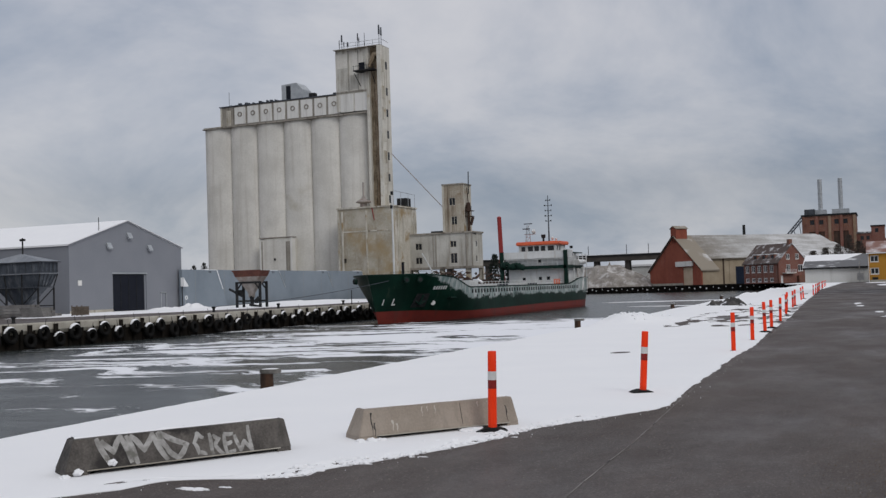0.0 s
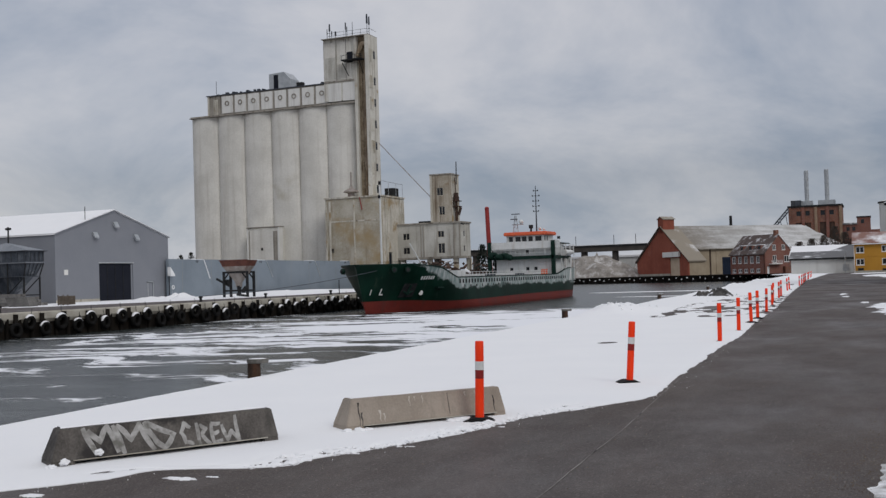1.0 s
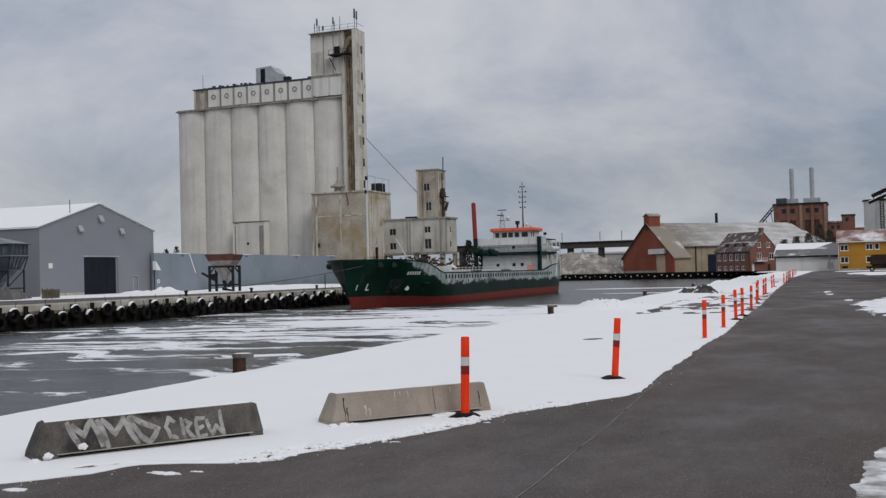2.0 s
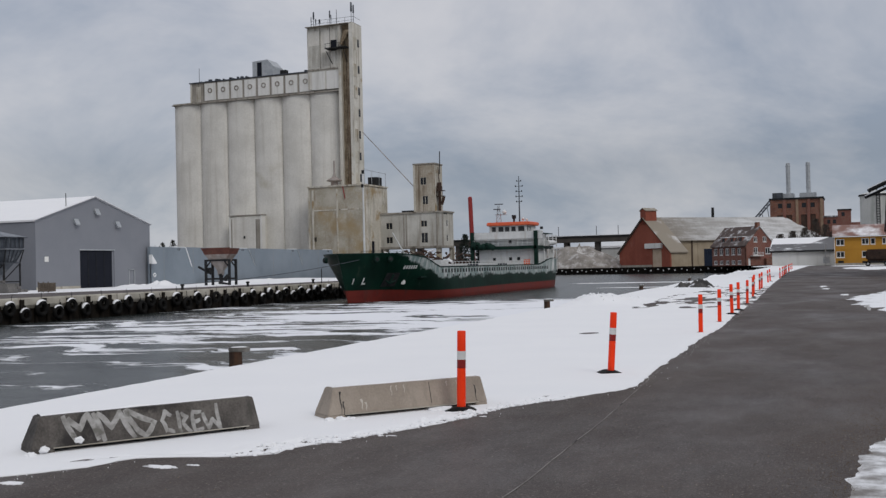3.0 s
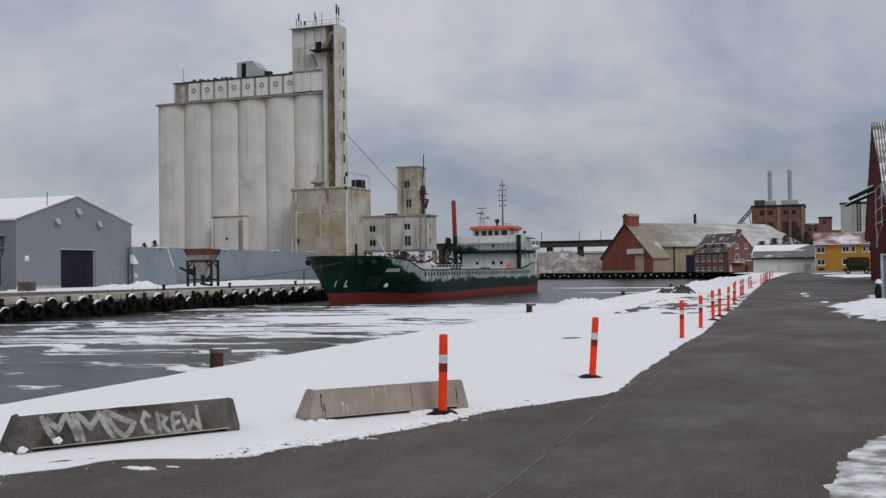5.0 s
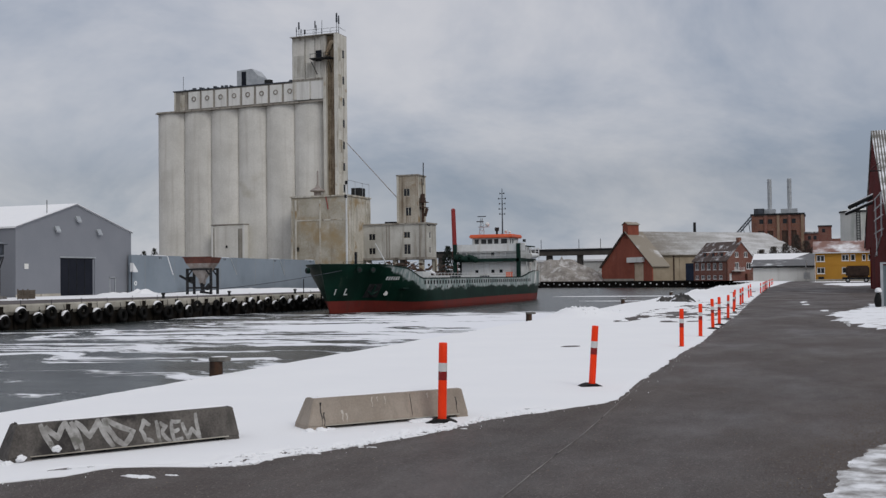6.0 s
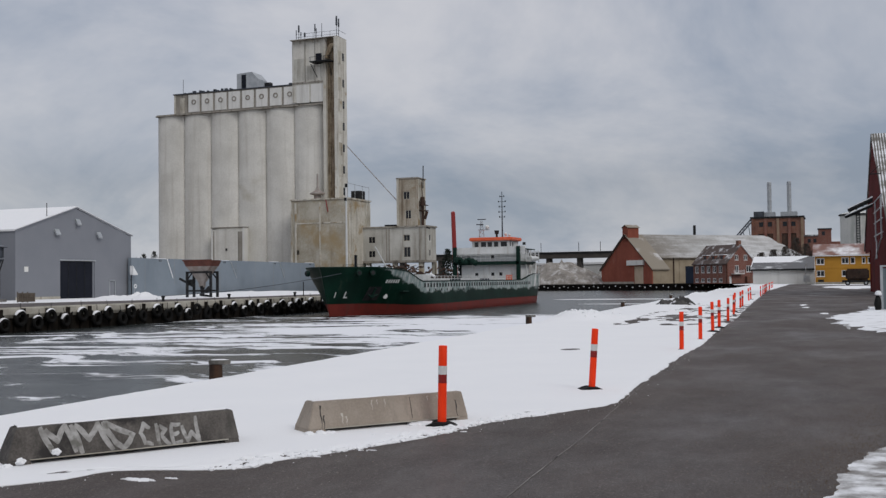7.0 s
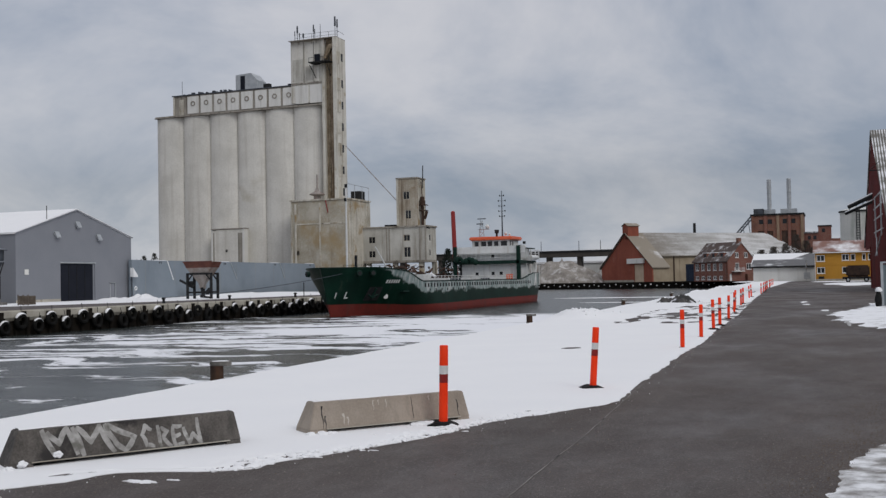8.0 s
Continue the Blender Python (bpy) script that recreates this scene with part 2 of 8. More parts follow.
def water_material():
    """Cold harbour water with floating slush ice in drifted sheets."""
    m, n, l, p = nodes_of("icy_water")
    v = coords(n, l)
    warp = noise_node(n, l, coords(n, l, (0.10, 0.05, 1)), 1.0, 4)
    d = n.new("ShaderNodeVectorMath")
    d.operation = "SCALE"
    d.inputs[3].default_value = 2.0
    cb = n.new("ShaderNodeCombineXYZ")
    l.new(warp, cb.inputs[0])
    l.new(warp, cb.inputs[1])
    l.new(cb.outputs[0], d.inputs[0])
    add = n.new("ShaderNodeVectorMath")
    mp = n.new("ShaderNodeMapping")
    mp.inputs["Rotation"].default_value = (0, 0, radians(-24))
    mp.inputs["Scale"].default_value = (0.07, 0.21, 1)
    l.new(v, mp.inputs[0])
    l.new(mp.outputs[0], add.inputs[0])
    l.new(d.outputs[0], add.inputs[1])
    ice = noise_node(n, l, add.outputs[0], 1.0, 5, 0.55)
    # more ice off the ship's bow, open water towards the head of the basin
    sep = n.new("ShaderNodeSeparateXYZ")
    l.new(v, sep.inputs[0])
    near_bow = band(n, l, sep.outputs[1], 30.0, 78.0)
    past = band(n, l, sep.outputs[1], 100.0, 112.0)
    east = band(n, l, sep.outputs[0], -58.0, -26.0)
    ice = mathn(n, l, "ADD", ice, mathn(n, l, "MULTIPLY", mathn(n, l, "MULTIPLY", near_bow, east), 0.25))
    ice = mathn(n, l, "SUBTRACT", ice, mathn(n, l, "MULTIPLY", past, 0.55))
    thin = noise_node(n, l, add.outputs[0], 3.0, 6, 0.66)
    ice = mathn(n, l, "ADD", ice, mathn(n, l, "MULTIPLY", mathn(n, l, "SUBTRACT", thin, 0.5), 0.85))
    f = band(n, l, ice, 0.55, 0.64)
    grey = noise_node(n, l, mp.outputs[0], 4.5, 6, 0.68)
    base = mixc(n, l, band(n, l, grey, 0.34, 0.66), (0.006, 0.008, 0.008), (0.040, 0.047, 0.045))
    film = band(n, l, ice, 0.40, 0.60)
    base = mixc(n, l, mathn(n, l, "MULTIPLY", film, 0.10), base, (0.30, 0.32, 0.33))
    l.new(mixc(n, l, f, base, (0.78, 0.79, 0.82)), p.inputs["Base Color"])
    r = n.new("ShaderNodeMapRange")
    r.inputs[3].default_value, r.inputs[4].default_value = 0.25, 0.85
    l.new(f, r.inputs[0])
    l.new(r.outputs[0], p.inputs["Roughness"])
    p.inputs["Specular IOR Level"].default_value = 0.12
    rip = noise_node(n, l, coords(n, l, (1.0, 1.6, 1)), 1.1, 4)
    bumped(n, l, p, mathn(n, l, "ADD", mathn(n, l, "MULTIPLY", rip, 0.7), f), 0.7, 0.10)
    return m


def glass_material(name="window_glass", tint=(0.012, 0.013, 0.015)):
    m, n, l, p = nodes_of(name)
    v = coords(n, l)
    k = noise_node(n, l, v, 0.7, 3)
    l.new(mixc(n, l, k, tint, tuple(2 * c for c in tint)), p.inputs["Base Color"])
    p.inputs["Roughness"].default_value = 0.06
    p.inputs["Specular IOR Level"].default_value = 0.35
    return m


SNOW, ASPHALT, WATER, GLASS = snow_material(), asphalt_material(), water_material(), glass_material()
CONC_SILO = mat("silo_concrete", (0.62, 0.60, 0.548), (0.775, 0.755, 0.70), 0.9, 0.22, 3.0, 0.15, streak=(0.46, 0.425, 0.36), streak_amt=0.45, streak_scale=(0.8, 0.8, 0.03), spot=(0.50, 0.46, 0.36), spot_scale=0.12, spot_at=(0.62, 0.86))
CONC_OLD = mat("weathered_concrete", (0.44, 0.405, 0.33), (0.66, 0.635, 0.57), 0.9, 0.25, 4.0, 0.2, streak=(0.15, 0.12, 0.08), streak_amt=0.9, streak_scale=(1.0, 1.0, 0.09), spot=(0.34, 0.25, 0.14), spot_scale=0.30, spot_at=(0.52, 0.68))
CONC_ANNEX = mat("rust_washed_concrete", (0.34, 0.305, 0.235), (0.52, 0.49, 0.42), 0.9, 0.3, 4.0, 0.2, streak=(0.22, 0.17, 0.11), streak_amt=0.8, streak_scale=(0.5, 0.5, 0.14), spot=(0.35, 0.265, 0.15), spot_scale=0.16, spot_at=(0.48, 0.70))
SHAFT_STAIN = mat("sooty_stained_concrete", (0.16, 0.11, 0.065), (0.44, 0.37, 0.27), 0.9, 0.5, 3.0, 0.3, streak=(0.035, 0.028, 0.02), streak_amt=0.95, streak_scale=(2.4, 2.4, 0.10))
CONC_PALE_OLD = mat("pale_streaked_concrete", (0.56, 0.54, 0.48), (0.72, 0.70, 0.64), 0.9, 0.3, 4.0, 0.2, streak=(0.24, 0.19, 0.13), streak_amt=0.75, streak_scale=(1.4, 1.4, 0.07), spot=(0.40, 0.32, 0.22), spot_scale=0.5, spot_at=(0.60, 0.74))
CONC_GREY_OLD = mat("grey_weathered_concrete", (0.42, 0.405, 0.36), (0.59, 0.58, 0.535), 0.9, 0.3, 4.0, 0.2, streak=(0.24, 0.21, 0.165), streak_amt=0.75, streak_scale=(0.9, 0.9, 0.10), spot=(0.40, 0.345, 0.26), spot_scale=0.25, spot_at=(0.58, 0.76))
RUST_PALE = mat("pale_rusty_pipe", (0.20, 0.14, 0.085), (0.42, 0.34, 0.25), 0.85, 0.6, 5.0, 0.2, streak=(0.07, 0.045, 0.03), streak_amt=0.9, streak_scale=(2.0, 2.0, 0.15))
CONC_TOWER = mat("brown_streaked_concrete", (0.31, 0.265, 0.20), (0.48, 0.44, 0.37), 0.9, 0.3, 4.0, 0.2, streak=(0.14, 0.10, 0.065), streak_amt=0.95, streak_scale=(1.7, 1.7, 0.08), spot=(0.26, 0.19, 0.12), spot_scale=0.35, spot_at=(0.56, 0.70))
BRIDGE_DARK = mat("dark_bridge_steel", (0.045, 0.04, 0.036), (0.085, 0.075, 0.066), 0.85, 0.3, 4.0, 0.1)
PIER_BROWN = mat("pale_brown_pier", (0.22, 0.15, 0.10), (0.32, 0.23, 0.165), 0.9, 0.4, 5.0, 0.1, streak=(0.14, 0.08, 0.055), streak_amt=0.6)
INFILL = mat("sooty_infill", (0.035, 0.024, 0.02), (0.085, 0.05, 0.036), 0.85, 0.4, 5.0, 0.1, streak=(0.16, 0.075, 0.045), streak_amt=0.5)
CONC_DIRTY = mat("stained_concrete", (0.26, 0.235, 0.20), (0.39, 0.365, 0.32), 0.9, 0.3, 4.0, 0.2, streak=(0.10, 0.085, 0.065), streak_amt=0.9, streak_scale=(1.5, 1.5, 0.05))
CONC_LIGHT = mat("pale_panel", (0.70, 0.695, 0.66), (0.78, 0.77, 0.74), 0.85, 0.4, 5.0, 0.1, streak=(0.42, 0.40, 0.36), streak_amt=0.5)
CONC_QUAY = mat("quay_concrete", (0.34, 0.315, 0.265), (0.50, 0.475, 0.41), 0.9, 0.5, 9.0, 0.3, streak=(0.20, 0.17, 0.13), streak_amt=0.7, vary=0.10)
CONC_BARRIER = mat("barrier_concrete", (0.255, 0.215, 0.175), (0.35, 0.30, 0.25), 0.88, 2.2, 45.0, 0.35, streak=(0.20, 0.175, 0.145), streak_amt=0.45, streak_scale=(9, 9, 1.2), dist=0.006)
CONC_GREY = mat("barrier_concrete_grey", (0.050, 0.044, 0.040), (0.138, 0.125, 0.112), 0.88, 2.6, 45.0, 0.4, spot=(0.030, 0.027, 0.026), spot_scale=2.4, spot_at=(0.50, 0.64), streak=(0.045, 0.042, 0.038), streak_amt=0.7, streak_scale=(6, 6, 1.0), dist=0.006)
CLADDING = mat("grey_cladding", (0.205, 0.215, 0.24), (0.23, 0.24, 0.265), 0.6, 0.3, 6.0, 0.2, ribs=("Y", 3.0, 1.0))
WALL_BLUE = mat("blue_grey_panel", (0.185, 0.22, 0.255), (0.225, 0.262, 0.298), 0.65, 0.25, 5.0, 0.15, streak=(0.15, 0.178, 0.205), streak_amt=0.45, streak_scale=(0.3, 0.3, 0.2))
DARK_DOOR = mat("dark_door", (0.010, 0.012, 0.019), (0.016, 0.018, 0.026), 0.7, 0.5, 6.0, 0.1, spec=0.12)
STEEL_DARK = mat("dark_steel", (0.012, 0.013, 0.015), (0.034, 0.034, 0.034), 0.7, 2.0, 20.0, 0.2, spec=0.15)
STEEL_GREY = mat("galvanised_steel", (0.36, 0.38, 0.40), (0.50, 0.52, 0.53), 0.45, 1.5, 20.0, 0.1, metal=0.5)
STEEL_BLUE = mat("grey_blue_steel", (0.036, 0.042, 0.055), (0.085, 0.096, 0.112), 0.65, 0.8, 8.0, 0.2, streak=(0.028, 0.026, 0.024), streak_amt=0.6)
RUST = mat("rust_red_steel", (0.095, 0.036, 0.028), (0.165, 0.065, 0.048), 0.8, 1.2, 15.0, 0.3, spot=(0.09, 0.05, 0.035))
PALE_STEEL = mat("pale_worn_steel", (0.22, 0.19, 0.17), (0.38, 0.345, 0.32), 0.7, 1.2, 12.0, 0.2, streak=(0.2, 0.09, 0.06), streak_amt=0.5)
TIMBER = mat("dark_wet_timber", (0.006, 0.005, 0.0045), (0.022, 0.018, 0.014), 0.9, 1.0, 14.0, 0.5, streak=(0.005, 0.005, 0.005), vary=0.25, spec=0.1)
TYRE = mat("tyre_rubber", (0.005, 0.005, 0.005), (0.014, 0.0135, 0.013), 0.85, 3.0, 20.0, 0.3, spec=0.12)
CRATE = mat("weathered_wood", (0.07, 0.055, 0.042), (0.14, 0.115, 0.09), 0.9, 1.2, 18.0, 0.4)
SCRAP = mat("rusty_scrap", (0.035, 0.02, 0.015), (0.09, 0.056, 0.042), 0.9, 0.8, 6.0, 0.5, spot=(0.03, 0.025, 0.02), vary=0.35)
SHIP_RED = mat("red_antifouling", (0.13, 0.017, 0.013), (0.19, 0.029, 0.021), 0.6, 0.5, 6.0, 0.1, streak=(0.085, 0.03, 0.024), streak_amt=0.7)
SHIP_WHITE = mat("ship_white_paint", (0.60, 0.615, 0.61), (0.74, 0.745, 0.74), 0.45, 0.6, 8.0, 0.05, streak=(0.45, 0.40, 0.34), streak_amt=0.45, streak_scale=(2.5, 2.5, 0.3))
SHIP_GREEN_DECK = mat("dark_green_paint", (0.004, 0.018, 0.013), (0.009, 0.033, 0.024), 0.6, 0.8, 8.0, 0.1, spec=0.15)
ORANGE_ROOF = mat("orange_red_paint", (0.72, 0.12, 0.05), (0.82, 0.18, 0.08), 0.5, 0.8, 8.0, 0.05)
ORANGE = mat("orange_plastic", (0.86, 0.040, 0.006), (0.93, 0.055, 0.009), 0.45, 2.0, 30.0, 0.05, spec=0.2)
REFLECT = mat("reflective_band", (0.58, 0.58, 0.57), (0.66, 0.66, 0.65), 0.35, 6.0, 40.0, 0.05)
REFLECT_RED = mat("dark_red_band", (0.19, 0.012, 0.012), (0.26, 0.02, 0.018), 0.4, 6.0, 40.0, 0.05)
RUBBER = mat("black_rubber", (0.007, 0.007, 0.007), (0.018, 0.018, 0.018), 0.8, 5.0, 40.0, 0.3, spec=0.15)
BRICK = brick_mat("red_brick", (0.19, 0.06, 0.042), (0.24, 0.09, 0.062), (0.22, 0.17, 0.145), dirt=(0.17, 0.06, 0.045))
BRICK_DARK = brick_mat("sooty_brick", (0.17, 0.058, 0.032), (0.24, 0.092, 0.052), (0.2, 0.16, 0.14), dirt=(0.11, 0.05, 0.04))
RED_WALL = mat("red_painted_wall", (0.22, 0.058, 0.036), (0.32, 0.098, 0.062), 0.9, 0.15, 3.0, 0.15, streak=(0.20, 0.06, 0.045), streak_amt=0.5, spot=(0.38, 0.20, 0.16), spot_scale=0.2, spot_at=(0.62, 0.8))
BARN_RED = mat("barn_boards", (0.070, 0.008, 0.008), (0.115, 0.015, 0.014), 0.85, 0.4, 5.0, 0.3, vary=0.2, spec=0.08)
TAN = mat("tan_render", (0.29, 0.235, 0.165), (0.40, 0.335, 0.245), 0.9, 0.3, 4.0, 0.15, streak=(0.30, 0.25, 0.18), streak_amt=0.5)
YELLOW = mat("yellow_render", (0.42, 0.205, 0.028), (0.50, 0.25, 0.037), 0.88, 0.3, 5.0, 0.1, streak=(0.5, 0.26, 0.06), streak_amt=0.35)
WHITE_WALL = mat("white_render", (0.55, 0.55, 0.53), (0.64, 0.64, 0.62), 0.88, 0.3, 5.0, 0.1, streak=(0.42, 0.41, 0.38), streak_amt=0.4)
WHITE_PAINT = mat("white_paint", (0.72, 0.73, 0.73), (0.80, 0.80, 0.80), 0.5, 1.0, 12.0, 0.05)
BLUE_PAINT = mat("blue_paint", (0.010, 0.018, 0.038), (0.016, 0.028, 0.056), 0.6, 0.6, 6.0, 0.1)
RED_POLE = mat("red_pole_paint", (0.24, 0.022, 0.022), (0.31, 0.035, 0.032), 0.5, 1.0, 10.0, 0.05)
GRAVEL = mat("grey_gravel", (0.19, 0.17, 0.15), (0.33, 0.305, 0.275), 0.95, 0.5, 2.5, 0.9, streak=(0.62, 0.61, 0.60), streak_amt=0.8, streak_scale=(0.5, 0.5, 0.12), dist=0.3)
SLUSH = snow_cover("thin_trodden_snow", (0.12, 0.11, 0.10), (0.24, 0.225, 0.21), 0.36, 0.68, 2.4)
SLUSH_THICK = snow_cover("patchy_melting_snow", (0.16, 0.15, 0.14), (0.30, 0.285, 0.27), 0.26, 0.46, 1.2)
TILES = snow_cover("snowy_brown_tiles", (0.06, 0.043, 0.038), (0.10, 0.07, 0.06), 0.50, 0.78, 0.45)
TILES_RED = snow_cover("snowy_red_tiles", (0.18, 0.09, 0.07), (0.24, 0.13, 0.105), 0.42, 0.74, 0.25)


def long_roof_material():
    """Old fibre sheets in courses along the ridge, bare and brown at the gable, snowier towards the far end."""
    m, n, l, p = nodes_of("snowy_fibre_roof")
    tc = n.new("ShaderNodeTexCoord")
    mp = n.new("ShaderNodeMapping")
    mp.inputs["Rotation"].default_value = (0, 0, radians(-45))
    l.new(tc.outputs["Object"], mp.inputs[0])
    along = n.new("ShaderNodeVectorMath")
    along.operation = "MULTIPLY"
    along.inputs[1].default_value = (0.10, 0.9, 0.9)
    l.new(mp.outputs[0], along.inputs[0])
    course = noise_node(n, l, along.outputs[0], 1.0, 6, 0.62)
    patch = noise_node(n, l, mp.outputs[0], 0.16, 5, 0.6)
    grain = noise_node(n, l, mp.outputs[0], 1.6, 4, 0.6)
    sep = n.new("ShaderNodeSeparateXYZ")
    l.new(mp.outputs[0], sep.inputs[0])
    d = n.new("ShaderNodeMapRange")
    d.inputs[1].default_value, d.inputs[2].default_value = 198.0, 262.0
    l.new(sep.outputs[0], d.inputs[0])
    base = mixc(n, l, band(n, l, d.outputs[0], 0.0, 0.35), (0.15, 0.125, 0.095), (0.27, 0.262, 0.245))
    base = mixc(n, l, mathn(n, l, "MULTIPLY", grain, 0.5), base, (0.34, 0.33, 0.31))
    f = mathn(n, l, "ADD", mathn(n, l, "MULTIPLY", course, 0.5), mathn(n, l, "MULTIPLY", patch, 0.35))
    f = mathn(n, l, "ADD", f, mathn(n, l, "MULTIPLY", grain, 0.15))
    f = mathn(n, l, "ADD", f, mathn(n, l, "MULTIPLY", d.outputs[0], 0.22))
    s = mathn(n, l, "MULTIPLY", band(n, l, f, 0.46, 0.86), 0.72)
    l.new(mixc(n, l, s, base, (0.80, 0.81, 0.83)), p.inputs["Base Color"])
    p.inputs["Roughness"].default_value = 0.88
    bumped(n, l, p, f, 0.3, 0.04)
    return m


ROOF_LONG = long_roof_material()
ROOF_TAN = snow_cover("mossy_roof", (0.21, 0.18, 0.14), (0.29, 0.255, 0.205), 0.52, 0.85, 0.2)
ROOF_DARK = snow_cover("dark_roof_with_snow", (0.10, 0.10, 0.105), (0.14, 0.14, 0.145), 0.55, 0.70, 0.16)
ROOF_BARN = snow_cover("corrugated_roof_with_snow", (0.075, 0.07, 0.06), (0.15, 0.14, 0.12), 0.46, 0.72, 0.5, ribs=("X", 1.25))
FOLIAGE = mat("bare_shrub", (0.025, 0.028, 0.022), (0.05, 0.05, 0.038), 0.9, 0.8, 6.0, 0.3)
TEAL_STEEL = mat("teal_grey_steel", (0.12, 0.155, 0.17), (0.17, 0.205, 0.22), 0.6, 0.8, 8.0, 0.15, streak=(0.09, 0.11, 0.12), streak_amt=0.5)
TWIGS = mat("bare_brown_twigs", (0.045, 0.037, 0.031), (0.10, 0.083, 0.07), 0.9, 0.8, 6.0, 0.2)
TREE_DARK = mat("dark_conifer", (0.012, 0.020, 0.016), (0.03, 0.04, 0.032), 0.9, 0.8, 6.0, 0.3)


# ---- mesh helpers ----
def thing(name, label, category, at=(0, 0, 0), group="", kind=""):
    ob = new(name)
    ob.empty_display_size = 0.3
    ob.matrix_basis = Matrix.Translation(at)
    return tagged(ob, label, category, group, kind)


def link(name, bm, material, parent=None, label="", smooth=False):
    bmesh.ops.recalc_face_normals(bm, faces=bm.faces)
    me = bpy.data.meshes.new(name)
    bm.to_mesh(me)
    bm.free()
    if smooth:
        me.shade_smooth()
        me.set_sharp_from_angle(angle=radians(38))
    me.materials.append(material)
    ob = new(name, me)
    if parent is not None:
        ob.parent = parent
        ob.matrix_parent_inverse = parent.matrix_basis.inverted()
    if label:
        ob["label"] = label
    return ob


def part(name, bm, material, parent, label="", smooth=False):
    return link(name, bm, material, parent, label, smooth)


def again(name, src, parent, m):
    """Another piece on the mesh of src, at the pose m."""
    ob = new(name, src.data)
    ob.parent = parent
    ob.matrix_parent_inverse = parent.matrix_basis.inverted()
    ob.matrix_basis = m
    return ob


def box(bm, x0, x1, y0, y1, z0, z1, f=None):
    pts = [(x, y, z) for z in (z0, z1) for x, y in ((x0, y0), (x1, y0), (x1, y1), (x0, y1))]
    v = [bm.verts.new(f(*p) if f else p) for p in pts]
    for q in ((3, 2, 1, 0), (4, 5, 6, 7), (0, 1, 5, 4), (1, 2, 6, 5), (2, 3, 7, 6), (3, 0, 4, 7)):
        bm.faces.new([v[i] for i in q])
    return v


def boxm(*a, f=None):
    bm = bmesh.new()
    box(bm, *a, f=f)
    return bm


def prism(bm, pts, f0, f1):
    """pts: 2D outline; f0, f1 map (u, v) to the two end faces."""
    a = [bm.verts.new(f0(*p)) for p in pts]
    b = [bm.verts.new(f1(*p)) for p in pts]
    k = len(pts)
    bm.faces.new(a[::-1])
    bm.faces.new(b)
    for i in range(k):
        j = (i + 1) % k
        bm.faces.new((a[i], a[j], b[j], b[i]))


def rod(bm, p0, p1, r0, r1=None, seg=8):
    p0, p1 = Vector(p0), Vector(p1)
    r1 = r0 if r1 is None else r1
    q = (p1 - p0).to_track_quat("Z", "Y")
    rings = []
    for p, r in ((p0, r0), (p1, r1)):
        rings.append([bm.verts.new(p + q @ Vector((r * math.cos(2 * math.pi * i / seg), r * math.sin(2 * math.pi * i / seg), 0))) for i in range(seg)])
    a, b = rings
    bm.faces.new(a[::-1])
    bm.faces.new(b)
    for i in range(seg):
        j = (i + 1) % seg
        bm.faces.new((a[i], a[j], b[j], b[i]))


def rodm(*a, **k):
    bm = bmesh.new()
    rod(bm, *a, **k)
    return bm


def lathe(bm, prof, at=(0, 0, 0), seg=24, caps=True):
    """prof: (radius, z) pairs, turned round the upright axis at `at`."""
    rings = [[bm.verts.new((at[0] + r * math.cos(2 * math.pi * i / seg), at[1] + r * math.sin(2 * math.pi * i / seg), at[2] + z)) for i in range(seg)] for r, z in prof]
    for a, b in zip(rings, rings[1:]):
        for i in range(seg):
            j = (i + 1) % seg
            bm.faces.new((a[i], a[j], b[j], b[i]))
    if caps:
        bm.faces.new(rings[0][::-1])
        bm.faces.new(rings[-1])


def face_south(y):
    """Frame of a wall that faces -y: u is x, d runs into the wall."""
    return lambda u, d, z: Vector((u, y + d, z))


def face_east(x):
    """Frame of a wall that faces +x: u is y, d runs into the wall."""
    return lambda u, d, z: Vector((x - d, u, z))


def face_turned(ox, oy, angle):
    """Frame of a wall from (ox, oy) along `angle` degrees; d runs into the wall, to the left of u."""
    c, s = math.cos(radians(angle)), math.sin(radians(angle))
    return lambda u, d, z: Vector((ox + u * c - d * s, oy + u * s + d * c, z))


def wall(bm, f, u0, u1, z0, top, holes=(), thick=0.3, breaks=()):
    """A wall with real openings. top: height, or a function of u. holes: (u0, u1, z0, z1)."""
    tp = top if callable(top) else (lambda u: top)
    us = sorted({u0, u1, *breaks, *[h[0] for h in holes], *[h[1] for h in holes]})
    for a, b in zip(us, us[1:]):
        if b - a < 1e-6:
            continue
        cuts = sorted((h[2], h[3]) for h in holes if h[0] <= a + 1e-6 and h[1] >= b - 1e-6)
        lo = z0
        for c0, c1 in cuts + [(None, None)]:
            if c0 is None:
                ta, tb = tp(a), tp(b)
            else:
                ta = tb = c0
            if max(ta, tb) - lo > 1e-6:
                prism(bm, [(a, lo), (b, lo), (b, max(tb, lo + 1e-4)), (a, max(ta, lo + 1e-4))], lambda u, z: f(u, 0, z), lambda u, z: f(u, thick, z))
            if c0 is not None:
                lo = c1
    bmesh.ops.remove_doubles(bm, verts=bm.verts[:], dist=1e-4)


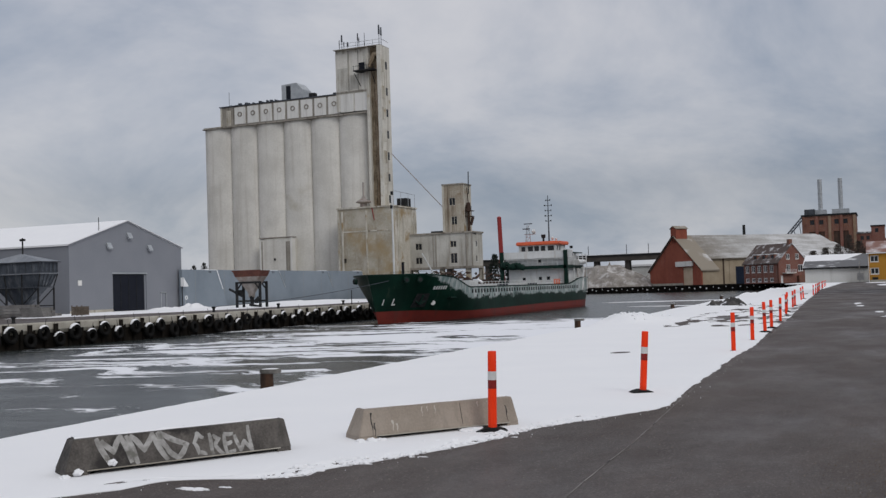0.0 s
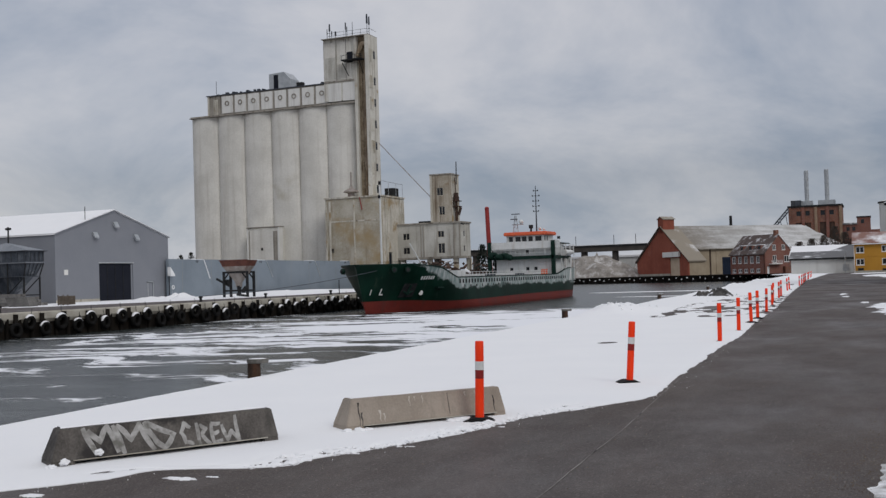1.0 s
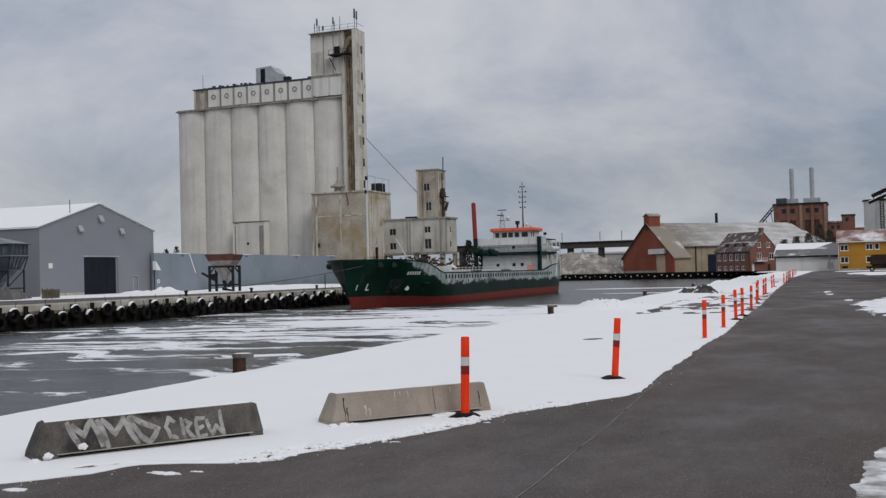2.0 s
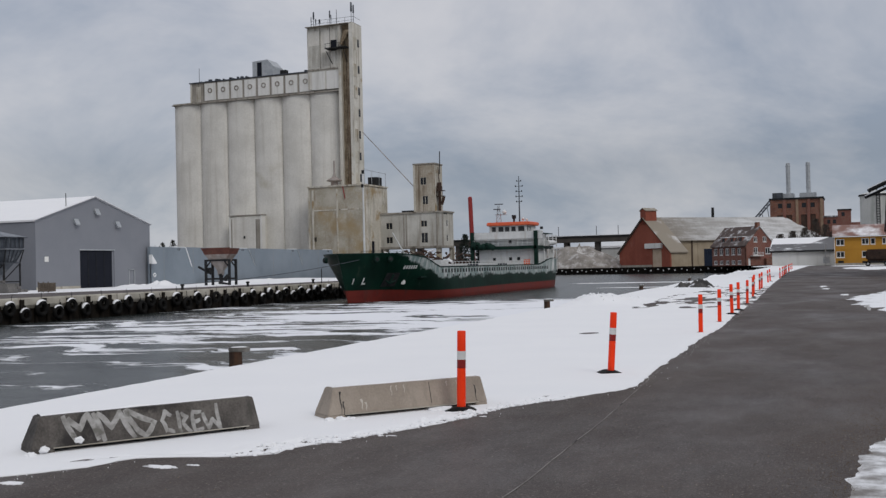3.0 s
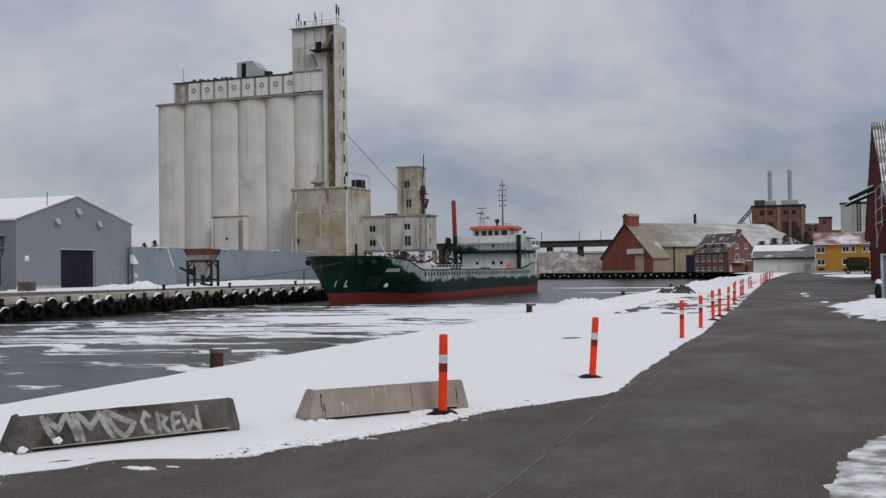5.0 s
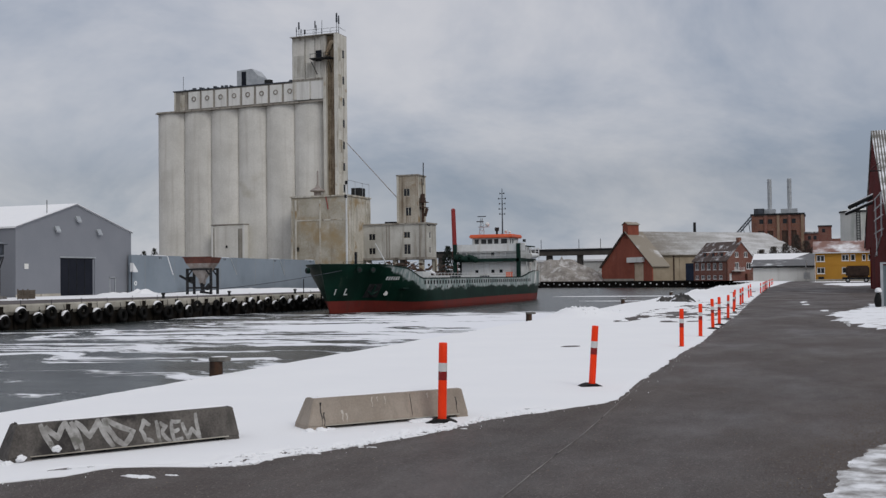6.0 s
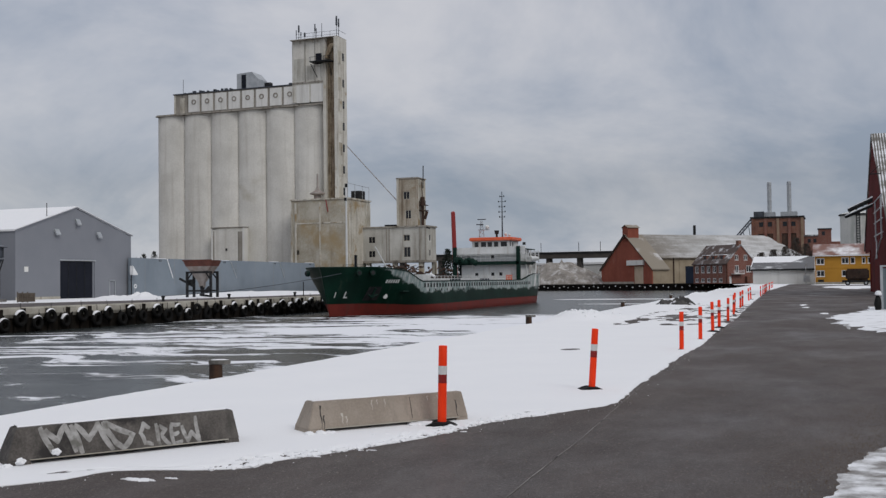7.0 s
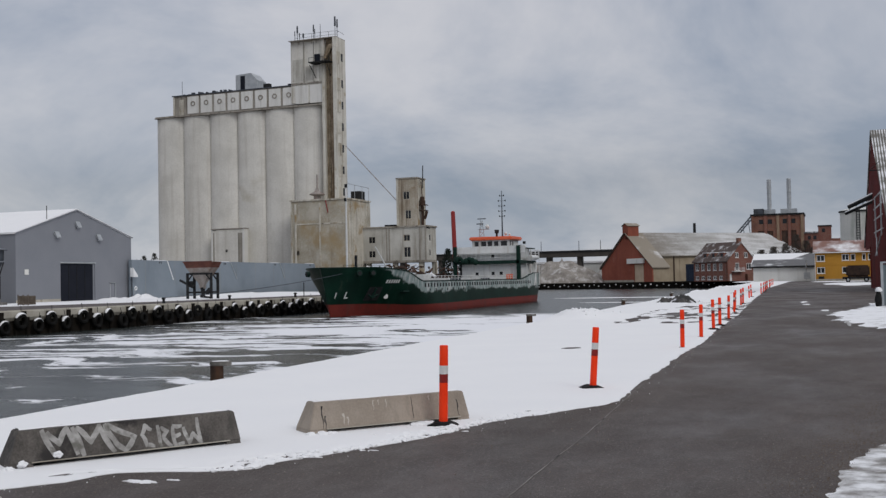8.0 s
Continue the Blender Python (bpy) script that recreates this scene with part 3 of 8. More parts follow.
def window(parent, f, u0, u1, z0, z1, frame_mat, cols=2, rows=1, w=0.09, glass=None, depth=0.12, sill=True):
    """A window set into its opening: frame with glazing bars, panes behind."""
    bm = bmesh.new()
    d0, d1 = depth - 0.06, depth + 0.02
    for a, b, c, d in ((u0, u1, z0, z0 + w), (u0, u1, z1 - w, z1), (u0, u0 + w, z0 + w, z1 - w), (u1 - w, u1, z0 + w, z1 - w)):
        box(bm, a, b, d0, d1, c, d, f)
    for i in range(1, cols):
        u = u0 + (u1 - u0) * i / cols
        box(bm, u - w * 0.4, u + w * 0.4, d0, d1, z0 + w, z1 - w, f)
    for i in range(1, rows):
        z = z0 + (z1 - z0) * i / rows
        box(bm, u0 + w, u1 - w, d0 + 0.005, d1 - 0.005, z - w * 0.3, z + w * 0.3, f)
    win = part("window", bm, frame_mat, parent)
    part("pane", boxm(u0 + w * 0.5, u1 - w * 0.5, depth, depth + 0.015, z0 + w * 0.5, z1 - w * 0.5, f=f), glass or GLASS, win)
    if sill:
        part("sill", boxm(u0 - 0.08, u1 + 0.08, -0.06, depth - 0.06, z0 - 0.08, z0 - 0.002, f=f), frame_mat, win)
    return win
# ---- ground, water and quays ----
WATER_Z = -1.9
QN, QF = -11.0, -60.0          # near and far quay lines


def near_line(y):
    """The near quay edge, which runs a little aslant."""
    return -9.85 - 0.0305 * y


END_A, END_B = (-160.0, 368.0), (near_line(304.0), 304.0)   # line of the quay at the head of the basin
FAR_END = 214.0                # the far quay stops here and the basin widens


def build_ground():
    bm = bmesh.new()
    R = 3500.0
    outer = [(-R, -R), (R, -R), (R, R), (-R, R)]
    inner = [(near_line(-60.0), -60.0), END_B, END_A, (-160.0, FAR_END), (QF, FAR_END), (QF, -60.0)]
    A = [bm.verts.new((*p, 0)) for p in outer]
    B = [bm.verts.new((*p, 0)) for p in inner]
    quads = [(A[0], A[1], B[0], B[5]), (A[1], A[2], B[1], B[0]), (A[2], A[3], B[2], B[1]), (A[3], A[0], B[5], B[4], B[3], B[2])]
    for q in quads:
        bm.faces.new(q)
    lo = [bm.verts.new((*p, -6.0)) for p in inner]
    for i in range(6):
        j = (i + 1) % 6
        bm.faces.new((B[i], B[j], lo[j], lo[i]))
    bm.faces.new(lo)
    g = link("ground", bm, ASPHALT)
    tagged(g, "worn grey asphalt road and quay ground", "ground", kind="structure")
    w = bmesh.new()
    pts = [bm_v for bm_v in [w.verts.new((*p, WATER_Z)) for p in inner]]
    w.faces.new(pts)
    ob = link("water", w, WATER)
    tagged(ob, "grey harbour water with drifting slush ice", "water", kind="structure")


build_ground()

EDGE = [(-30, -25.0), (2, -10.6), (5.0, -8.6), (7.17, -6.67), (7.51, -6.36), (7.87, -6.29), (8.05, -6.2), (8.2, -5.75), (8.28, -5.42), (8.41, -5.22), (8.57, -5.08), (8.94, -5.05), (9.14, -4.92), (9.4, -4.74), (9.91, -4.54), (10.36, -4.36), (11.12, -4.1), (12.04, -3.93), (12.82, -3.51), (13.95, -2.97), (14.5, -2.85), (16.41, -2.96), (17.91, -3.04), (19.35, -3.03), (23.15, -3.21), (25.34, -3.19), (28.21, -3.26), (35.2, -3.62), (43.56, -3.83), (71.79, -5.24), (135, -7.9), (240, -9.6), (296, -10.6)]


def road_edge(y):
    for (a, xa), (b, xb) in zip(EDGE, EDGE[1:]):
        if a <= y <= b:
            return xa + (xb - xa) * (y - a) / (b - a)
    return EDGE[-1][1]


def nz(x, y, s, seed=0.0):
    return noise.noise(Vector((x * s, y * s, seed)))


def bump_at(x, y, cx, cy, rx, ry, h):
    d = ((x - cx) / rx) ** 2 + ((y - cy) / ry) ** 2
    return h * math.exp(-d)


def snow_height(x, y):
    h = 0.018 + 0.008 * nz(x, y, 0.35) + 0.005 * nz(x, y, 1.6, 3.0) + 0.03 * min(1.0, max(0.0, (y - 30) / 30))
    h += bump_at(x, y, -9.8, 42.6, 1.2, 1.5, 0.43) + bump_at(x, y, -9.3, 45.2, 1.0, 1.0, 0.14) + bump_at(x, y, -9.1, 46.6, 0.8, 1.0, 0.12) + bump_at(x, y, -10.6, 47.0, 0.5, 1.6, 0.16) + bump_at(x, y, -10.6, 62, 1.2, 4.0, 0.08)
    h += bump_at(x, y, -10.9, 80, 1.6, 5.0, 0.14) + bump_at(x, y, -12.6, 104, 1.3, 6.0, 0.22) + bump_at(x, y, -11.2, 112, 1.0, 5.0, 0.2) + bump_at(x, y, -13.0, 135, 2.4, 14.0, 0.25)
    if h > 0.12:
        k = min(1.0, (h - 0.12) * 6)
        h += k * (0.14 * nz(x, y, 1.3, 5.0) + 0.11 * nz(x, y, 3.1, 6.0) + 0.05 * nz(x, y, 6.5, 8.0))
    # bare wet patches in the driven-over stretch
    bare = nz(x * 0.55, y * 0.16, 0.9, 9.0)
    if 38 < y < 75 and x > -9.0:
        k = min(1.0, (y - 38) / 4) * min(1.0, (75 - y) / 12) * min(1, (x + 9.0) / 1.2)
        h -= 0.20 * k * max(0.0, nz(x * 0.7, y * 0.30, 1.6, 9.0) + 0.6 * nz(x, y * 0.5, 3.1, 2.0) - 0.02) * 1.6
    wet = bump_at(x, y, -6.6, 46.5, 2.4, 3.0, 1.0) + bump_at(x, y, -6.3, 57, 2.0, 3.5, 0.8) + bump_at(x, y, -8.5, 68, 1.6, 3.0, 0.7)
    if wet > 0.05:
        h -= 0.16 * wet * max(0.0, 0.30 + nz(x * 0.9, y * 0.30, 1.7, 15.0) + 0.6 * nz(x, y * 0.5, 4.1, 2.5))
    h -= 0.10 * bump_at(x, y, -6.1, 25.1, 0.17, 0.26, 1.0)
    if y > 95 and x > -9.5:
        h -= 0.12 * max(0.0, nz(x * 0.9, y * 0.08, 1.0, 4.0))
    return h


def build_near_snow():
    bm = bmesh.new()
    ys, y = [], 1.0
    while y < 298:
        ys.append(y)
        y += 0.055 + 0.0068 * max(0.0, y - 4.0)
    cols = 74
    rows = []
    for y in ys:
        x1 = road_edge(y)
        tear = 0.045 + 0.0015 * y
        x1 += tear * (nz(0, y, 1.1, 2.0) + 0.6 * nz(0, y, 3.7, 7.0) + 0.35 * nz(0, y, 9.0, 1.0))
        x0 = near_line(y) - 0.05 + 0.06 * nz(1, y, 0.8) + 0.03 * nz(1, y, 3.0)
        row = []
        for i in range(cols + 1):
            f = i / cols
            f = 1 - (1 - f) ** 1.6      # finer towards the road edge
            x = x0 + (x1 - x0) * f
            h = snow_height(x, y)
            ragged = 0.5 + 0.5 * nz(x, y, 2.6, 11.0) + 0.3 * nz(x, y, 7.0, 13.0)
            dist = x1 - x
            h = min(h, 0.006 + dist * 0.10 * max(0.05, ragged)) if dist < 0.5 else h
            if dist < 1.1 and y < 13.4:   # trodden, half-melted rim along the road
                w = math.exp(-((dist - 0.30) / 0.22) ** 2) * min(1.0, max(0.0, (y - 7.6) / 0.5))
                u, v = x * 0.72 + y * 0.70, y * 0.72 - x * 0.70     # along and across the rim
                slit = abs(nz(u * 0.35, v, 3.6, 21.0) + 0.35 * nz(u, v, 9.0, 23.0))
                gate = 0.25 + nz(u * 0.5, v, 2.3, 29.0) + 0.4 * nz(u, v, 8.0, 27.0)
                h -= 0.07 * w * max(0.0, 1 - slit / 0.13) * max(0.0, min(1.0, gate * 3))
                h += 0.008 * nz(x, y, 12.0, 31.0) * w
            if i == 0:
                h = 0.02
            if i == cols:
                h = -0.05
            row.append(bm.verts.new((x, y, h)))
        rows.append(row)
    for a, b in zip(rows, rows[1:]):
        for i in range(cols):
            bm.faces.new((a[i], a[i + 1], b[i + 1], b[i]))
    # the lip that hangs over the quay edge
    for a, b in zip(rows, rows[1:]):
        p, q = a[0].co, b[0].co
        u, v = bm.verts.new((p.x + 0.12, p.y, -0.12)), bm.verts.new((q.x + 0.12, q.y, -0.12))
        bm.faces.new((a[0], b[0], v, u))
    ob = link("snow_field", bm, SNOW, smooth=True)
    tagged(ob, "thin white snow lying along the quay edge", "snow", kind="stuff")


build_near_snow()


def snow_patch(name, label, cx, cy, rx, ry, h, rag=0.35, seed=0.0, n=40, floor=-0.03, heap=0.0, base=0.0, fine=0.0, material=None):
    """A patch of lying snow with a torn outline, higher in the middle where it was ploughed up."""
    bm = bmesh.new()
    ring, seg = [], n
    mid = bm.verts.new((cx, cy, base + h + heap))
    K = 9
    for k in range(1, K + 1):
        r = k / K
        cur = []
        for i in range(seg):
            a = 2 * math.pi * i / seg
            t = 1 + rag * noise.noise(Vector((math.cos(a) * 1.7 + seed, math.sin(a) * 1.7, seed))) + 0.5 * rag * noise.noise(Vector((math.cos(a) * 5 + seed, math.sin(a) * 5, 3 + seed)))
            if fine:
                t += fine * (noise.noise(Vector((math.cos(a) * 22 + seed, math.sin(a) * 22, seed))) + noise.noise(Vector((math.cos(a) * 37, math.sin(a) * 37, seed * 2))) + 0.6 * noise.noise(Vector((math.cos(a) * 61, math.sin(a) * 61, 5 + seed))))
            x, y = cx + rx * r * t * math.cos(a), cy + ry * r * t * math.sin(a)
            z = base + (h * min(1.0, (1 - r) * 4) + heap * max(0, 1 - r) ** 1.2 * (1 + 0.8 * noise.noise(Vector((x * 0.8, y * 0.8, seed)))) if k < K else floor)
            cur.append(bm.verts.new((x, y, z)))
        if not ring:
            for i in range(seg):
                bm.faces.new((mid, cur[i], cur[(i + 1) % seg]))
        else:
            for i in range(seg):
                j = (i + 1) % seg
                bm.faces.new((ring[i], cur[i], cur[j], ring[j]))
        ring = cur
    return tagged(link(name, bm, material or SNOW, smooth=True), label, "snow", kind="stuff")


snow_patch("snow_patch", "trodden snow at the edge of the asphalt", 2.60, 6.2, 3.1, 9.0, 0.014, 0.03, 3.3, n=900, fine=0.018, material=SLUSH)
snow_patch("snow_patch", "melting snow beside the road", 4.6, 46.0, 4.9, 19.0, 0.03, 0.30, 2.6, n=420, fine=0.07, material=SLUSH_THICK)
snow_patch("snow_patch", "thin strip of melting snow", 0.30, 39.5, 0.14, 3.0, 0.012, 0.8, 3.0, n=60, fine=0.2, material=SLUSH)
snow_patch("snow_patch", "thin strip of melting snow", -0.55, 51.0, 0.22, 0.8, 0.012, 0.6, 4.0, n=60)
snow_patch("snow_patch", "small scrap of snow on the asphalt", -1.9, 66.0, 0.22, 1.5, 0.015, 0.6, 5.0)
snow_patch("snow_patch", "small scrap of snow on the asphalt", -1.6, 61.0, 0.2, 0.9, 0.015, 0.6, 6.0)
snow_patch("snow_patch", "small scrap of snow on the asphalt", -5.72, 7.72, 0.15, 0.065, 0.010, 0.6, 7.0, n=60, fine=0.5)
snow_patch("snow_patch", "small scrap of snow on the asphalt", -5.50, 7.86, 0.06, 0.025, 0.006, 0.6, 8.0, n=50, fine=0.5)
snow_patch("snow_patch", "small scrap of snow on the asphalt", -6.53, 6.79, 0.11, 0.06, 0.010, 0.5, 12.0, n=60, fine=0.4)
snow_patch("snow_patch", "snow round the parked machinery", 3.0, 170.0, 4.6, 22.0, 0.08, 0.4, 9.0, n=80)
snow_patch("snow_patch", "thin snow in front of the yellow house", 0.5, 219.0, 6.0, 8.0, 0.06, 0.3, 10.0, n=60)
snow_patch("snow_patch", "white snow covering the quay behind the posts", -13.5, 262.0, 9.0, 26.0, 0.10, 0.3, 11.0, n=60)


JOINT = mat("worn_joint", (0.10, 0.092, 0.085), (0.23, 0.215, 0.20), 0.85, 1.5, 20.0, 0.3, spot=(0.03, 0.027, 0.026), spot_scale=1.8, spot_at=(0.56, 0.64))


def crack(pts, w, name="tar_joint"):
    bm = bmesh.new()
    pv = None
    fine = []
    for (xa, ya), (xb, yb) in zip(pts, pts[1:]):
        for k in range(14):
            t = k / 14
            x, y = xa + (xb - xa) * t, ya + (yb - ya) * t
            fine.append((x + 0.010 * nz(x, y, 2.5, 2), y))
    for x, y in fine:
        ww = w * (0.7 + 0.6 * abs(nz(x, y, 4.0, 8)))
        cur = (bm.verts.new((x - ww, y, 0.004)), bm.verts.new((x + ww, y, 0.004)), bm.verts.new((x - ww * .3, y, 0.007)))
        if pv:
            bm.faces.new((pv[0], pv[2], cur[2], cur[0]))
            bm.faces.new((pv[2], pv[1], cur[1], cur[2]))
        pv = cur
    ob = link(name, bm, JOINT)
    return tagged(ob, "worn pale joint running along the asphalt", "road joint", kind="structure")


# quay faces
def build_far_quay():
    th = thing("far_quay_wall", "concrete capped timber quay wall with tyre fenders", "quay", (QF, 100, 0), kind="structure")
    # capping beam panels, each a cast piece with a sloped soffit
    bm = bmesh.new()
    L = 2.55
    prism(bm, [(0.26, 0.04), (0.30, -0.04), (0.30, -0.48), (0.12, -0.76), (-0.2, -0.76), (-0.2, 0.04)], lambda u, z: Vector((u, 0.03, z)), lambda u, z: Vector((u, L - 0.03, z)))
    first = part("cap_panel", bm, CONC_QUAY, th)
    first.matrix_basis = Matrix.Translation((QF, 20, 0))
    for k in range(1, 75):
        again("cap_panel", first, th, Matrix.Translation((QF + 0.02 * math.sin(k * 2.3), 20 + k * L, 0.012 * math.sin(k * 1.7))))
    # timber piles behind the fenders
    pm = bmesh.new()
    rod(pm, (0, 0, -4.0), (0, 0, -0.45), 0.17, 0.16, 9)
    pile = part("pile", pm, TIMBER, th, smooth=True)
    pile.matrix_basis = Matrix.Translation((QF + 0.16, 20.5, 0))
    for k in range(1, 150):
        again("pile", pile, th, Matrix.Translation((QF + 0.16 + 0.04 * math.sin(k * 5.1), 20.5 + k * L / 2, 0.05 * math.sin(k * 3.3))))
    wm = boxm(QF - 0.35, QF + 0.05, -58, FAR_END, -5.5, -0.30)
    part("sheet_wall", wm, TIMBER, th)
    part("apron_edge", boxm(QF - 0.9, QF - 0.2, -58, FAR_END, -0.2, 0.05), CONC_DIRTY, th)
    # dark posts over the panel joints stand in for the shaded gaps there
    fb = boxm(0.302, 0.42, -0.2, 0.2, -0.95, -0.06)
    fp = part("fender_timber", fb, TIMBER, th)
    fp.matrix_basis = Matrix.Translation((QF, 20 + L, 0))
    for k in range(2, 75):
        again("fender_timber", fp, th, Matrix.Translation((QF, 20 + k * L + 0.1 * math.sin(k * 3.1), 0.04 * math.sin(k * 2.2))))


build_far_quay()


def torus(bm, R, r, seg=18, sec=8, squash=1.35):
    """A tyre: a ring round the x axis with a flattened tread and sidewalls."""
    rings = []
    for i in range(seg):
        a = 2 * math.pi * i / seg
        ring = []
        for k in range(sec):
            b = 2 * math.pi * k / sec + math.pi / sec
            rr = R + r * math.cos(b) * 1.1
            ring.append(bm.verts.new((r * squash * math.sin(b), rr * math.cos(a), rr * math.sin(a))))
        rings.append(ring)
    for i in range(seg):
        p, q = rings[i], rings[(i + 1) % seg]
        for k in range(sec):
            j = (k + 1) % sec
            bm.faces.new((p[k], p[j], q[j], q[k]))


def snow_cap(bm, R, r, sec=7):
    rings = []
    for i in range(9):
        a = radians(38 + 112 * i / 8)
        t = math.sin(math.pi * i / 8)
        ring = []
        for k in range(sec):
            b = math.pi * k / (sec - 1) - math.pi / 2
            rr = R + r * 0.9 + (0.02 + 0.06 * t) * math.cos(b)
            ring.append(bm.verts.new((r * (0.6 + 0.7 * t) * math.sin(b), rr * math.cos(a), rr * math.sin(a))))
        rings.append(ring)
    for p, q in zip(rings, rings[1:]):
        for k in range(sec - 1):
            bm.faces.new((p[k], p[k + 1], q[k + 1], q[k]))


def build_tyre(capped):
    t = thing("fender_tyre", "old black car tyre with a cap of snow" if capped else "old bare black car tyre", "tyre", group="tyre fenders along the quay")
    bm = bmesh.new()
    torus(bm, 0.36, 0.125)
    part("tyre", bm, TYRE, t, smooth=True)
    if capped:
        bm = bmesh.new()
        snow_cap(bm, 0.36, 0.125)
        part("snow_cap", bm, SNOW, t, "white snow", smooth=True)
    bm = bmesh.new()
    rod(bm, (0.0, 0.0, 0.36), (-0.1, 0.05, 0.95), 0.018, seg=5)
    part("chain", bm, STEEL_DARK, t)
    return t


def place_tyres():
    rnd = random.Random(4)
    src = [build_tyre(True), build_tyre(False)]
    used = set()
    y, k = 38.0, 0
    while y < 119:
        z = (-0.80 if k % 2 == 0 else -1.22) + rnd.uniform(-0.07, 0.07)
        s = rnd.uniform(1.08, 1.32)
        m = Matrix.Translation((QF + 0.52, y + rnd.uniform(-0.25, 0.25), z)) @ Euler((rnd.uniform(-0.25, 0.25), rnd.uniform(-0.1, 0.1), rnd.uniform(-0.12, 0.12))).to_matrix().to_4x4()
        kind = 1 if rnd.random() < 0.2 else 0
        if kind not in used:
            src[kind].matrix_basis = m
            used.add(kind)
        else:
            c = copy_thing(src[kind], m)
            c.scale = (s, s, s)
        y += 1.72
        k += 1


place_tyres()


def build_end_quay():
    th = thing("basin_end_quay", "dark timber quay at the head of the basin", "quay", (-80, 331, 0), kind="structure")
    a, b = Vector((*END_A, 0)), Vector((*END_B, 0))
    d = (b - a).normalized()
    ang = math.degrees(math.atan2(d.y, d.x))
    L = (b - a).length
    f = face_turned(a.x, a.y, ang)
    part("sheet_wall", boxm(0, L, -0.05, 0.5, -5, -0.35, f=f), TIMBER, th)
    part("cap_beam", boxm(0, L, -0.45, 0.6, -0.35, 0.10, f=f), TIMBER, th)
    part("wale", boxm(0, L, -0.35, -0.06, -1.5, -1.2, f=f), TIMBER, th)
    bm = bmesh.new()
    rod(bm, (0, 0, -4), (0, 0, -0.36), 0.22, seg=7)
    src = part("pile", bm, TIMBER, th)
    src.matrix_basis = Matrix.Translation(f(1, -0.25, 0))
    n = int(L / 1.6)
    for k in range(1, n):
        again("pile", src, th, Matrix.Translation(f(1 + 1.6 * k, -0.25, 0)))
    bm = bmesh.new()
    box(bm, -0.14, 0.14, -0.1, 0.1, -0.18, 0.18)
    bmesh.ops.bevel(bm, geom=bm.edges[:], offset=0.05, segments=1, affect="EDGES")
    cap = part("snow_lump", bm, SNOW, th, "lump of white snow")
    rnd = random.Random(8)
    cap.matrix_basis = Matrix.Translation(f(2, -0.6, -0.9))
    k = 0
    u = 4.0
    while u < L - 3:
        again("snow_lump", cap, th, Matrix.Translation(f(u, -0.55, -0.62 if k % 2 else -1.0)) @ Matrix.Diagonal((rnd.uniform(.7, 1.7), 1, rnd.uniform(.5, 1.1), 1)))
        u += rnd.uniform(1.6, 2.6)
        k += 1
    return f, ang


END_F, END_ANG = build_end_quay()


def build_near_quay_wall():
    th = thing("near_quay_wall", "concrete quay edge under the snow", "quay", (QN, 60, 0), kind="structure")
    part("cap_beam", boxm(-0.02, 0.5, -58, 303, -0.7, -0.01, f=lambda d, y, z: Vector((near_line(y) + d, y, z))), CONC_QUAY, th)
    part("sheet_wall", boxm(0.04, 0.3, -58, 303, -5.5, -0.72, f=lambda d, y, z: Vector((near_line(y) + d, y, z))), TIMBER, th)


build_near_quay_wall()
snow_patch("snow_sheet", "snow covering the far quay in front of the sheds", -82.0, 117, 12.5, 38, 0.05, 0.14, 21.0, n=120, fine=0.02)
snow_patch("snow_sheet", "snow covering the far quay behind the ship", -79.5, 158, 11.5, 42, 0.06, 0.12, 22.0, n=90)

snow_patch("ice_sheet", "long pale sheet of slush ice on the water", -36.0, 185.0, 13.0, 3.2, 0.02, 0.25, 33.0, n=90, floor=-0.02, base=WATER_Z, fine=0.1)
snow_patch("ice_sheet", "thin pale sheet of slush ice on the water", -28.0, 150.0, 7.0, 1.6, 0.02, 0.3, 34.0, n=70, floor=-0.02, base=WATER_Z, fine=0.1)
